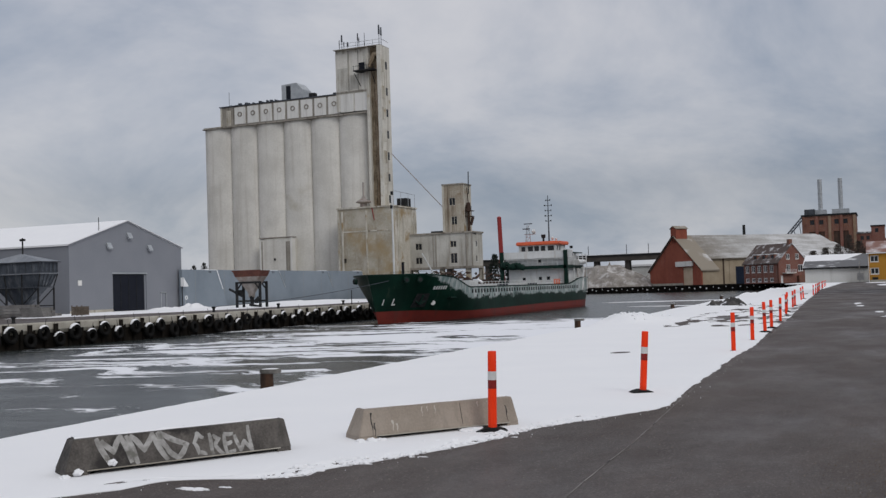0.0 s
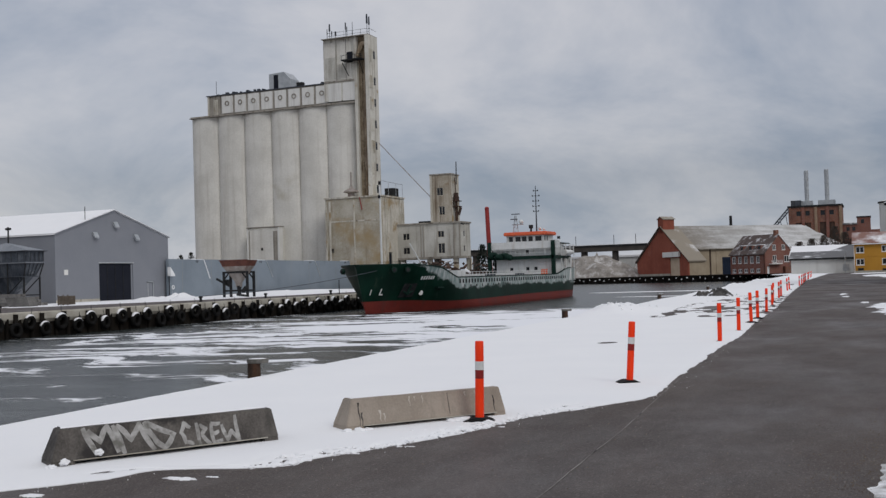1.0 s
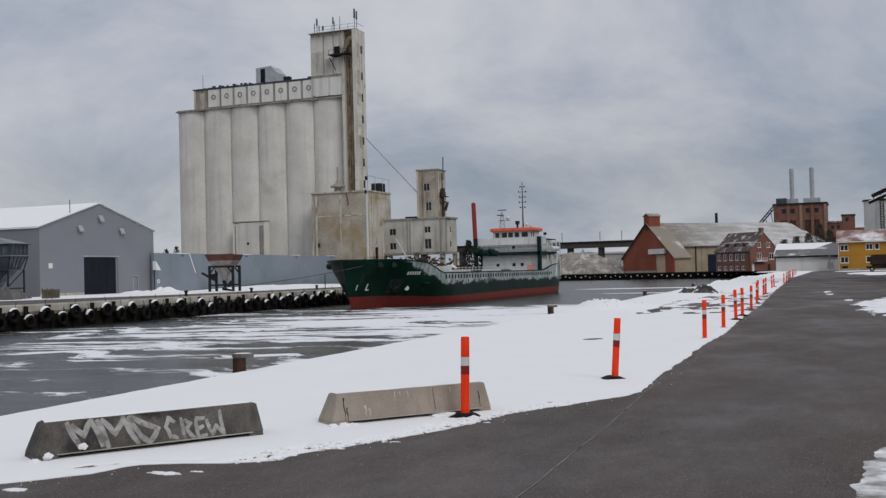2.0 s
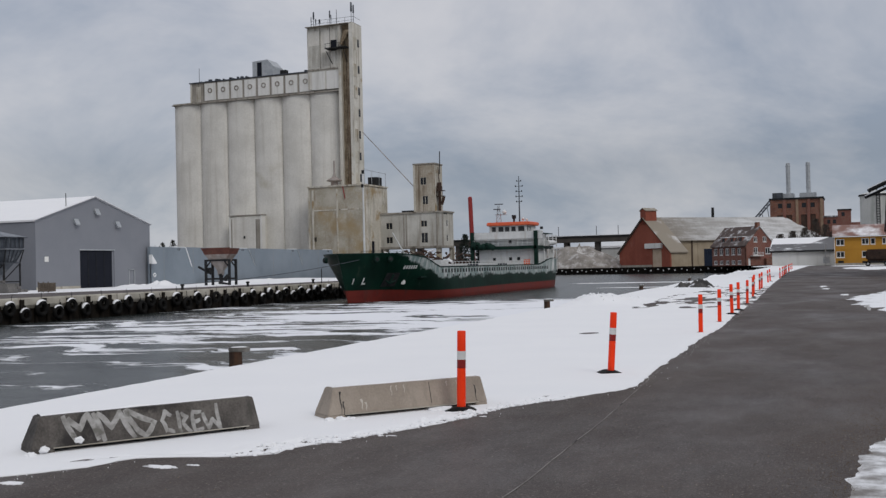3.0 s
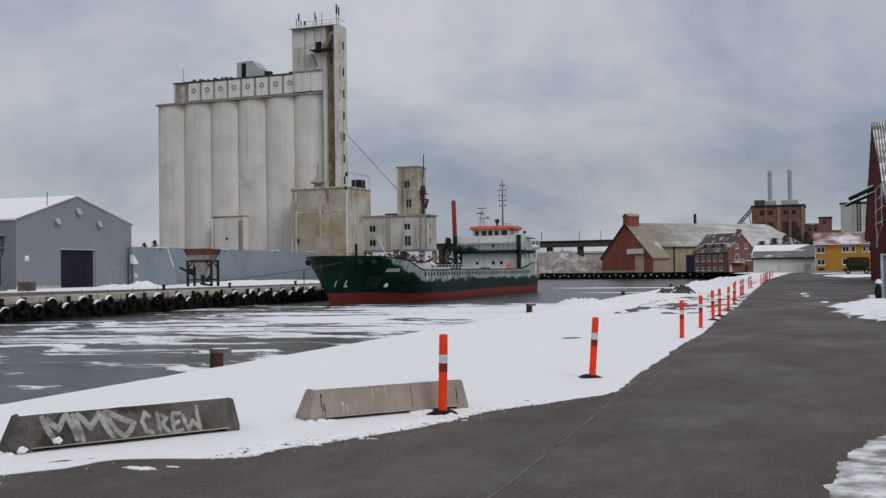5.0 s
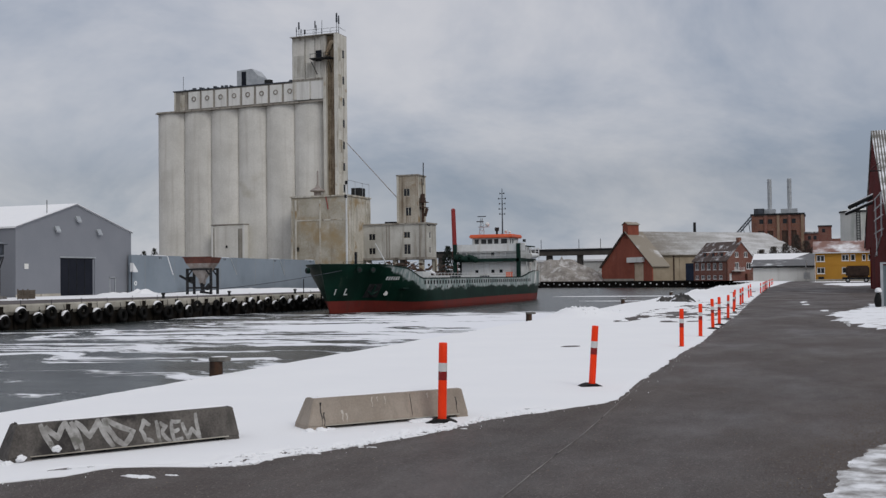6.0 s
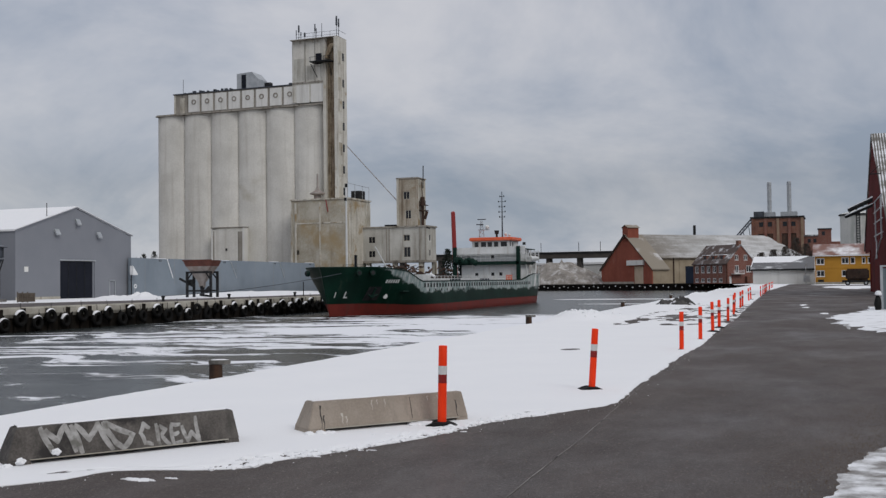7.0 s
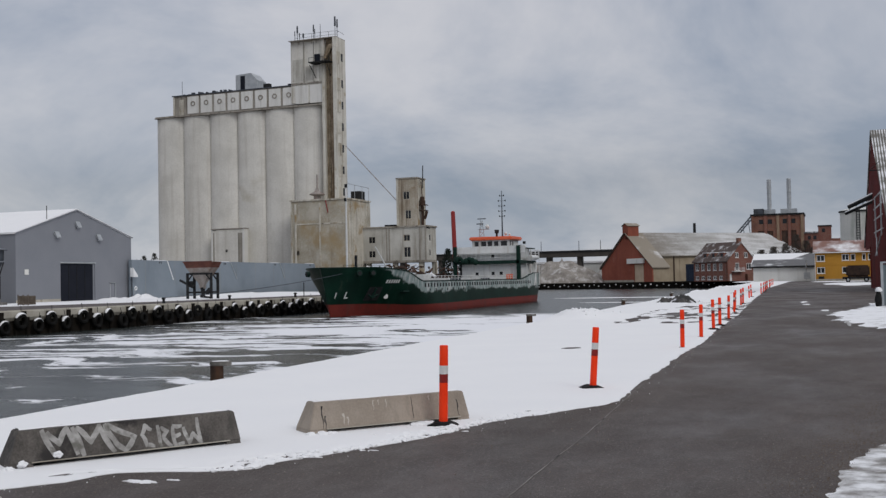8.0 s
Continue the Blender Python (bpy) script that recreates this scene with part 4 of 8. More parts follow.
# ---- grain silo ----
def build_silo():
    s = thing("grain_silo", "tall pale concrete grain silo of six joined cylinders", "silo", (-117, 198, 0))
    X0, D, R, CY, TOP = -140.75, 6.83, 3.47, 197.2, 38.75
    for k in range(6):
        bm = bmesh.new()
        cx = X0 + D / 2 + D * k
        lathe(bm, [(R, 0), (R, TOP)], (cx, CY, 0), 48)
        for v in bm.verts:              # the cells bulge only shallowly
            v.co.y = CY + (v.co.y - CY) * 0.36
        part("cylinder", bm, CONC_SILO, s, smooth=True)
        if k:
            part("joint_strip", boxm(cx - D / 2 - 0.06, cx - D / 2 + 0.06, CY - 0.24, CY - 0.05, 0, TOP), CONC_DIRTY, s, "dark stained joint")
    part("core", boxm(X0 + 2, -99.5, CY + 0.3, CY + 6.5, 0, TOP + 0.3), CONC_SILO, s)
    # gallery
    gx0, gx1, gy, gz0, gz1 = -135.8, -105.4, 196.0, 38.7, 43.3
    g = part("gallery", boxm(gx0, gx1, gy, gy + 6.2, gz0, gz1), CONC_DIRTY, s, "long gallery with stained piers and a tarred roof edge")
    part("gallery_roof", boxm(gx0 - 0.3, gx1, gy - 0.25, gy + 6.5, gz1, gz1 + 0.2), STEEL_BLUE, s)
    part("cornice", boxm(X0 + 0.45, -98.96, gy - 0.35, gy - 0.02, TOP + 0.002, TOP + 0.34), CONC_DIRTY, s, "dark stained cornice slab")
    part("end_roof", boxm(X0 - 0.1, gx0, gy, gy + 6.0, TOP + 0.004, TOP + 0.22), CONC_DIRTY, s)
    rnd = random.Random(15)
    for k in range(15):
        x = rnd.uniform(gx0 + 2, gx1 - 16 if k < 11 else gx1)
        w, h = rnd.uniform(0.12, 0.4), rnd.uniform(0.15, 0.5)
        part("roof_fitting", boxm(x - w, x + w, gy + 0.2, gy + 0.7, gz1 + 0.201, gz1 + 0.2 + h), STEEL_BLUE, s)
    n, px0 = 8, -132.4
    w = (gx1 - px0) / n
    for k in range(n):
        a, b = px0 + w * k + 0.28, px0 + w * (k + 1) - 0.28
        p = part("panel", boxm(a, b, gy - 0.16, gy - 0.01, gz0 + 0.6, gz1 - 0.25), CONC_LIGHT, s)
        bm = bmesh.new()
        c = ((a + b) / 2, (gz0 + gz1) / 2 + 0.45)
        segs = 20
        for r0, r1, y0, y1 in ((0.34, 0.56, gy - 0.26, gy - 0.17),):
            ring = []
            for r, y in ((r0, y0), (r1, y0), (r1, y1), (r0, y1)):
                ring.append([bm.verts.new((c[0] + r * math.cos(2 * math.pi * i / segs), y, c[1] + r * math.sin(2 * math.pi * i / segs))) for i in range(segs)])
            for q in range(4):
                A, B = ring[q], ring[(q + 1) % 4]
                for i in range(segs):
                    j = (i + 1) % segs
                    bm.faces.new((A[i], A[j], B[j], B[i]))
        part("round_window", bm, CONC_DIRTY, p, "round window with a concrete ring", smooth=True)
    for a, b, m in ((-106.2 + 0.9, -102.3, CONC_LIGHT), (-101.9, -98.8, CONC_LIGHT)):
        part("panel", boxm(a, b, gy - 0.5, gy - 0.35, gz0 + 0.6, gz1 - 0.2), m, s)
    # gallery end, older and open
    part("end_frame", boxm(gx0 - 0.05, gx0 + 0.35, gy - 0.12, gy - 0.01, gz0, gz1), CONC_OLD, s)
    part("end_panel", boxm(gx0 + 1.5, gx0 + 2.6, gy - 0.12, gy - 0.01, gz0 + 0.3, gz1 - 0.8), CONC_OLD, s)
    # roof house
    bm = bmesh.new()
    prism(bm, [(-120.6, 43.5), (-115.4, 43.5), (-115.4, 45.6), (-116.9, 47.2), (-120.6, 47.0)], lambda u, z: Vector((u, 197.0, z)), lambda u, z: Vector((u, 201, z)))
    rh = part("roof_house", bm, STEEL_GREY, s, "small grey steel roof house")
    part("doorway", boxm(-119.4, -118.3, 196.94, 197.1, 43.6, 46.7), DARK_DOOR, rh, "dark doorway")
    # head tower
    part("tower", boxm(-106.3, -98.7, 195.6, 198.6, 39.5, 52.4), CONC_PALE_OLD, s, "weathered concrete head tower")
    for x in (-106.3, -102.6):
        part("tower_panel", boxm(x + 0.25, x + 2.9, 195.5, 195.62, 43.8, 51.7), CONC_SILO, s)
    for x in (-103.2, -100.9):
        part("tower_joint", boxm(x - 0.07, x + 0.07, 195.46, 195.52, 43.6, 52.2), CONC_DIRTY, s, "dark stained joint")
    part("tower_joint", boxm(-106.2, -98.96, 195.44, 195.52, 43.35, 43.6), CONC_DIRTY, s, "dark stained joint")
    part("tower_panel", boxm(-105.9, -103.4, 195.47, 195.499, 44.0, 48.6), CONC_GREY_OLD, s, "darker patched panel")
    part("tower_panel", boxm(-103.0, -101.0, 195.47, 195.499, 44.0, 47.0), CONC_GREY_OLD, s, "darker patched panel")
    part("tower_band", boxm(-106.3, -95.3, 194.6, 199.0, 52.4, 52.52), CONC_DIRTY, s)
    sh = part("shaft", boxm(-98.7, -96.1, 196.0, 198.6, 0, 52.4), SHAFT_STAIN, s, "brown rain-stained lift shaft")
    part("tower_side", boxm(-96.1, -95.3, 194.6, 199.0, 0, 52.4), CONC_PALE_OLD, s)
    part("tower_pier", boxm(-98.95, -98.3, 195.2, 196.4, 0, 52.4), CONC_PALE_OLD, s)
    for z in (48.5, 43.0, 38.5, 34, 29.5, 25.0, 20.5):
        f = face_east(-95.3)
        win = part("side_window", boxm(196.9, 197.7, -0.03, 0.05, z - 0.8, z + 0.8, f=f), STEEL_DARK, s, "small dark window")
        part("pane", boxm(197.0, 197.6, -0.05, -0.032, z - 0.65, z + 0.65, f=f), GLASS, win)
        part("window_bay", boxm(195.0, 196.4, -0.08, -0.01, z - 1.6, z + 1.0, f=f), CONC_OLD, s)
    # pipes in the shaft
    for x, r, m in ((-97.7, 0.15, SHAFT_STAIN), (-97.0, 0.28, RUST_PALE), (-96.4, 0.10, RUST_PALE)):
        bm = bmesh.new()
        rod(bm, (x, 195.9, 18.8), (x + 0.15, 195.9, 49.5), r, r, 10)
        for z in range(21, 49, 4):
            rod(bm, (x, 195.9, z), (x, 195.9, z + 0.25), r + 0.1, r + 0.1, 10)
        part("pipe", bm, m, sh, "rusty down pipe", smooth=True)
    bm = bmesh.new()
    rod(bm, (-97.2, 195.5, 50.6), (-98.2, 195.2, 48.2), 0.6, 0.35, 10)
    rod(bm, (-97.2, 195.5, 50.6), (-96.0, 195.4, 50.9), 0.6, 0.5, 10)
    part("elevator_head", bm, SHAFT_STAIN, sh, "rusty elevator head", smooth=True)
    bm = bmesh.new()
    box(bm, -101.2, -96.4, 193.6, 195.6, 47.3, 47.5)
    box(bm, -101.2, -96.4, 193.6, 193.68, 48.3, 48.36)
    for x in (-101.1, -99.5, -98.0, -96.5):
        box(bm, x, x + 0.06, 193.6, 193.68, 47.5, 48.3)
    rod(bm, (-101, 193.8, 46.9), (-100.4, 195.5, 44.4), 0.08)
    rod(bm, (-97, 193.8, 46.9), (-97, 195.5, 44.6), 0.08)
    part("balcony", bm, STEEL_DARK, s, "rusty steel platform high on the tower")
    part("tower_door", boxm(-100.7, -99.4, 195.42, 195.5, 47.15, 49.4), DARK_DOOR, s)
    # roof rails and aerials
    bm = bmesh.new()
    for x in np.linspace(-105.3, -95.5, 6):
        rod(bm, (x, 195.7, 52.5), (x, 195.7, 53.9), 0.035, seg=5)
    for z in (53.2, 53.9):
        rod(bm, (-105.3, 195.7, z), (-95.5, 195.7, z), 0.03, seg=5)
    rod(bm, (-95.5, 195.7, 53.9), (-95.4, 198.8, 53.7), 0.035, seg=5)
    part("roof_rail", bm, STEEL_DARK, s)
    for x, h, r in ((-105.6, 2.7, 0.10), (-105.0, 3.7, 0.20), (-104.5, 2.2, 0.12), (-103.6, 2.0, 0.22), (-101.2, 3.6, 0.16), (-100.9, 2.7, 0.10), (-99.6, 3.6, 0.05), (-96.2, 4.8, 0.22), (-95.7, 4.2, 0.18)):
        bm = bmesh.new()
        rod(bm, (x, 196.2, 52.2), (x, 196.2, 52.2 + h), 0.06, seg=6)
        rod(bm, (x, 196.2, 52.2 + h * 0.6), (x, 196.2, 52.2 + h), r, r * 0.8, 8)
        part("aerial", bm, STEEL_BLUE, s, smooth=True)
    part("roof_aerial", rodm((-134.2, 197, 43.5), (-134.2, 197, 46.8), 0.05, seg=5), STEEL_DARK, s)
    part("fan_box", boxm(-113.4, -112.0, 196.3, 197.4, 43.5, 44.4), STEEL_DARK, s)
    # low porch in front of the cylinders
    pm = bmesh.new()
    f = face_south(193.6)
    wall(pm, f, -124.7, -117.3, 0, 13.3, thick=2.6)
    po = part("porch", pm, CONC_SILO, s, "flat concrete porch with a dark slot")
    part("porch_edge", boxm(-125.0, -124.7, 193.5, 195, 0, 13.5), CONC_LIGHT, s)
    part("porch_edge", boxm(-117.3, -117.0, 193.5, 195, 0, 13.5), CONC_LIGHT, s)
    # darker upright strips next to the two porch edges
    part("porch_strip", boxm(-118.5, -117.5, 193.585, 193.598, 0, 12.7), CONC_DIRTY, po, "dark concrete strip beside the porch edge")
    part("porch_strip", boxm(-124.6, -124.3, 193.585, 193.598, 0, 12.9), CONC_DIRTY, po, "dark concrete strip beside the porch edge")
    part("porch_cornice", boxm(-125.1, -116.9, 193.4, 195.4, 13.51, 13.72), CONC_DIRTY, s)
    part("hatch", boxm(-121.5, -121.1, 193.5, 193.598, 8.7, 9.2), STEEL_DARK, po)
    return s


build_silo()


def build_annex():
    a = thing("silo_annex", "square stained concrete annex at the foot of the silo tower", "building", (-97, 195, 0))
    x0, x1, y0, y1, z1 = -104.2, -91.4, 190.7, 201.5, 18.4
    bm = bmesh.new()
    wall(bm, face_south(y0), x0, x1, 0, z1, [(-103.2, -102.4, 7.4, 8.3)], 0.4)
    part("front_wall", bm, CONC_ANNEX, a, "brown-streaked front wall")
    bm = bmesh.new()
    wall(bm, face_east(x1), y0 + 0.4, y1, 0, z1, [(193.6, 195.2, 3.4, 7.2), (199.3, 199.9, 14.8, 15.6), (199.3, 199.9, 10.6, 11.4)], 0.4)
    part("side_wall", bm, CONC_OLD, a)
    part("core", boxm(x0 + 0.3, x1 - 0.5, y0 + 0.5, y1, 0, z1 - 0.1), CONC_DIRTY, a)
    part("roof", boxm(x0 - 0.2, x1 + 0.2, y0 - 0.2, y1 + 0.2, z1, z1 + 0.3), CONC_OLD, a)
    part("door", boxm(193.6, 195.2, 0.2, 0.28, 3.4, 7.2, f=face_east(x1)), DARK_DOOR, a)
    for u in (x0 + 0.0, x0 + 0.9, -97.75, x1 - 0.35):
        part("pilaster", boxm(u, u + 0.35, y0 - 0.14, y0 - 0.01, 0, z1 - 0.5), CONC_OLD, a)
    for z in (4.4, 13.6):
        part("string_course", boxm(x0 + 1.3, x1 - 0.4, y0 - 0.05, y0 - 0.005, z, z + 0.25), CONC_OLD, a)
    for u in (193.0, 199.0, 201.1):
        part("pilaster", boxm(u, u + 0.3, -0.12, -0.01, 0, z1 - 0.4, f=face_east(x1)), CONC_OLD, a)
    bm = bmesh.new()
    lathe(bm, [(0.8, 0), (0.7, 0.9), (1.6, 1.1), (1.6, 1.25), (0.5, 1.9), (0.2, 2.6), (0.17, 5.2), (0.1, 5.3)], (-99.4, 193.2, z1 + 0.3), 16)
    part("roof_ventilator", bm, PALE_STEEL, a, "conical steel roof ventilator", smooth=True)
    part("roof_unit", boxm(-93.6, -91.6, 197, 199.5, z1 + 0.3, z1 + 2.1), STEEL_DARK, a)
    bm = bmesh.new()
    for x, y in ((-91.5, 190.9), (-91.5, 194.4), (-91.5, 198), (-91.5, 201.2)):
        rod(bm, (x, y, z1 + 0.3), (x, y, z1 + 3.2), 0.05, seg=5)
    rod(bm, (-91.5, 190.9, z1 + 3.2), (-91.5, 201.2, z1 + 3.0), 0.05, seg=5)
    part("roof_rail", bm, STEEL_GREY, a)
    part("drain_pipe", rodm((-96.2, 190.55, z1), (-95.7, 190.5, 15.9), 0.09, seg=6), RED_POLE, a, "short red hanging pipe")


build_annex()


def build_loading_house():
    h = thing("loading_house", "long weathered concrete loading house on stilts with a small tower", "building", (-85, 200, 0))
    x0, x1, y0, y1, z0, z1 = -94.6, -77.4, 198.0, 203.4, 6.0, 12.7
    fs, fe = face_south(y0), face_east(x1)
    wins = [(-90.2, -88.7, 9.6, 11.0), (-90.2, -88.7, 6.7, 8.1), (-82.4, -81.0, 9.9, 11.2), (-82.4, -80.9, 6.6, 8.7)]
    bm = bmesh.new()
    wall(bm, fs, x0, x1, z0, z1, wins, 0.35)
    part("front_wall", bm, CONC_GREY_OLD, h)
    side = [(199.6, 200.5, 9.8, 11.2), (199.6, 200.5, 6.8, 8.2)]
    bm = bmesh.new()
    wall(bm, fe, y0 + 0.35, y1, z0, z1, side, 0.35)
    part("side_wall", bm, CONC_GREY_OLD, h)
    part("core", boxm(x0, x1 - 0.6, y0 + 0.7, y1, z0, z1 - 0.1), STEEL_DARK, h, "dark rooms")
    part("roof", boxm(x0, x1 + 0.25, y0 - 0.25, y1 + 0.2, z1, z1 + 0.3), CONC_DIRTY, h)
    part("floor_slab", boxm(x0, x1 + 0.1, y0 - 0.2, y1, z0 - 0.45, z0), CONC_DIRTY, h)
    for w in wins:
        window(h, fs, *w, CONC_OLD, 2, 1, 0.08, sill=False)
    for w in side:
        window(h, fe, *w, CONC_LIGHT, 1, 1, 0.1, sill=False)
    for u in (-86.3, -85.7, -79.0, -77.75):
        part("pilaster", boxm(u, u + 0.3, -0.12, -0.01, z0, z1 - 0.1, f=fs), CONC_DIRTY, h)
    for x, y in ((-78.7, 198.3), (-77.6, 202.8), (-84.5, 198.4), (-90.5, 198.4)):
        part("stilt", boxm(x - 0.5, x + 0.45, y - 0.2, y + 0.6, 0, z0 - 0.45), CONC_OLD, h)
    # small tower on the roof
    tx0, tx1, ty0, ty1, tz = -83.8, -79.3, 198.1, 202.6, 22.6
    f2 = face_south(ty0)
    tw = [(-82.4, -81.0, 18.4, 20.0), (-82.0, -80.7, 14.4, 16.2)]
    bm = bmesh.new()
    wall(bm, f2, tx0, tx1, z1 + 0.3, tz, tw, 0.35)
    part("tower", bm, CONC_TOWER, h, "small brown-streaked concrete tower")
    part("tower_side", boxm(tx1 - 0.35, tx1, ty0 + 0.35, ty1, z1 + 0.3, tz), CONC_OLD, h)
    part("tower_core", boxm(tx0, tx1 - 0.5, ty0 + 0.8, ty1, z1 + 0.3, tz - 0.1), STEEL_DARK, h)
    part("tower_roof", boxm(tx0 - 0.15, tx1 + 0.15, ty0 - 0.15, ty1 + 0.1, tz, tz + 0.25), CONC_DIRTY, h)
    part("tower_corner", boxm(tx0 - 0.05, tx0 + 0.4, ty0 - 0.1, ty0 - 0.01, z1 + 0.3, tz), CONC_OLD, h)
    for w in tw:
        window(h, f2, *w, CONC_OLD, 2, 1, 0.08, sill=False)
    bm = bmesh.new()
    rod(bm, (-78.75, 199.6, 12.9), (-78.75, 199.6, 18.6), 0.32, 0.28, 8)
    for z in (16.0, 17.1):
        box(bm, -79.25, -77.75, 198.9, 200.3, z, z + 0.14)
    rod(bm, (-78.75, 199.6, 17.2), (-78.75, 199.6, 18.9), 0.55, 0.42, 10)
    rod(bm, (-78.2, 199.4, 14.3), (-77.75, 199.4, 15.9), 0.28, 0.34, 8)
    for dx in (-0.45, 0.85):
        rod(bm, (-78.75 + dx, 198.95, 16.1), (-78.75 + dx, 198.95, 18.0), 0.05, seg=5)
    rod(bm, (-79.2, 198.95, 18.0), (-77.9, 198.95, 18.0), 0.05, seg=5)
    rod(bm, (-78.75, 199.6, 18.6), (-79.0, 199.6, 22.0), 0.09, seg=6)
    part("elevator_leg", bm, SCRAP, h, "rusty elevator leg beside the tower", smooth=True)
    part("roof_pole", rodm((-78.5, 199.2, 20.6), (-78.4, 199.2, 25.2), 0.10, seg=6), STEEL_DARK, h)
    part("roof_cowl", boxm(-87.0, -84.6, 199, 200.5, z1 + 0.3, z1 + 0.7), STEEL_DARK, h)
    part("gutter_bracket", rodm((-77.3, 198, 12.5), (-76.6, 197.8, 12.3), 0.12, seg=6), STEEL_DARK, h)


build_loading_house()
pipe = tagged(link("conveyor_pipe", rodm((-94.3, 196.5, 29.9), (-83.9, 198.4, 18.2), 0.08, seg=8), PALE_STEEL), "thin steel grain pipe sloping between the towers", "pipe")


def build_warehouse():
    w = thing("grey_warehouse", "grey steel-clad warehouse with a snow-covered roof", "warehouse", (-110, 113, 0))
    X, Y0, Y1, YR, E0, E1, ZR = -93.0, 101.3, 123.6, 112.2, 8.42, 8.55, 11.85
    rake = lambda u: E0 + (ZR - E0) * (u - Y0) / (YR - Y0) if u < YR else ZR + (E1 - ZR) * (u - YR) / (Y1 - YR)
    fe = face_east(X)
    door = (109.15, 115.85, 0.0, 4.9)
    bm = bmesh.new()
    wall(bm, fe, Y0, Y1, 0, rake, [door, (119.0, 120.0, 0.0, 2.25)], 0.25, [YR])
    part("gable_wall", bm, CLADDING, w)
    bm = bmesh.new()
    wall(bm, lambda u, d, z: Vector((u, Y0 + d, z)), -160, X - 0.25, 0, E0, thick=0.25)
    part("side_wall", bm, CLADDING, w)
    part("back_wall", boxm(-160, X - 0.25, Y1 - 0.25, Y1, 0, E1), CLADDING, w)
    for a, b in ((Y0 - 0.15, YR), (YR, Y1 + 0.15)):
        bm = bmesh.new()
        za, zb = rake(max(a, Y0)) - (0.03 if a < Y0 else 0), rake(min(b, Y1)) - (0.03 if b > Y1 else 0)
        prism(bm, [(a, za), (b, zb), (b, zb + 0.22), (a, za + 0.22)], lambda u, z: Vector((X + 0.12, u, z)), lambda u, z: Vector((-160, u, z)))
        part("roof", bm, SNOW, w, "snow-covered roof slope")
    bm = bmesh.new()
    for a, b in ((Y0 - 0.2, YR), (YR, Y1 + 0.2)):
        za, zb = rake(max(a, Y0)), rake(min(b, Y1))
        prism(bm, [(a, za - 0.02), (b, zb - 0.02), (b, zb + 0.1), (a, za + 0.1)], lambda u, z: Vector((X + 0.13, u, z)), lambda u, z: Vector((X + 0.17, u, z)))
    part("verge_trim", bm, CLADDING, w)
    d = part("sliding_door", boxm(door[0] + 0.05, door[1] - 0.35, 0.12, 0.22, 0.05, door[3] - 0.1, f=fe), DARK_DOOR, w, "dark closed sliding door")
    part("door_reveal", boxm(door[1] - 0.32, door[1] - 0.02, 0.10, 0.2, 0.02, door[3] - 0.05, f=fe), CLADDING, w)
    part("door_lintel", boxm(door[0] - 0.1, door[1] + 0.1, -0.06, -0.005, door[3], door[3] + 0.18, f=fe), STEEL_GREY, w)
    for k in range(1, 4):
        u = door[0] + 0.05 + k * 1.56
        part("rib", boxm(u, u + 0.06, 0.08, 0.118, 0.1, door[3] - 0.15, f=fe), STEEL_DARK, d)
    part("side_door", boxm(119.02, 119.98, 0.06, 0.14, 0.02, 2.22, f=fe), CLADDING, w, "plain grey door")
    bm = bmesh.new()
    for a, b, c, d in ((118.85, 119.0, 0.0, 2.4), (120.0, 120.15, 0.0, 2.4), (118.85, 120.15, 2.26, 2.42)):
        box(bm, a, b, -0.03, -0.005, c, d, fe)
    part("door_frame", bm, STEEL_GREY, w, "pale door frame")
    part("wall_plate", boxm(102.75, 103.4, -0.08, -0.01, 3.45, 4.1, f=fe), CONC_LIGHT, w)
    for u, z in ((108.4, 8.65), (112.35, 10.1), (116.5, 8.55)):
        bm = bmesh.new()
        prism(bm, [(0, 0), (0.5, -0.55), (0.62, -0.42), (0.16, 0.3), (0, 0.3)], lambda p, q: fe(u - 0.4, -p * 0.8, z + q), lambda p, q: fe(u + 0.4, -p * 0.8, z + q))
        part("vent_hood", bm, STEEL_GREY, w, "small grey vent hood")
    part("roof_mast", rodm((-93.5, 107.3, 10.2), (-93.5, 107.3, 12.2), 0.05, seg=6), STEEL_DARK, w)
    part("plinth", boxm(X + 0.002, X + 0.03, Y0, door[0], 0, 0.35), CONC_QUAY, w)


build_warehouse()


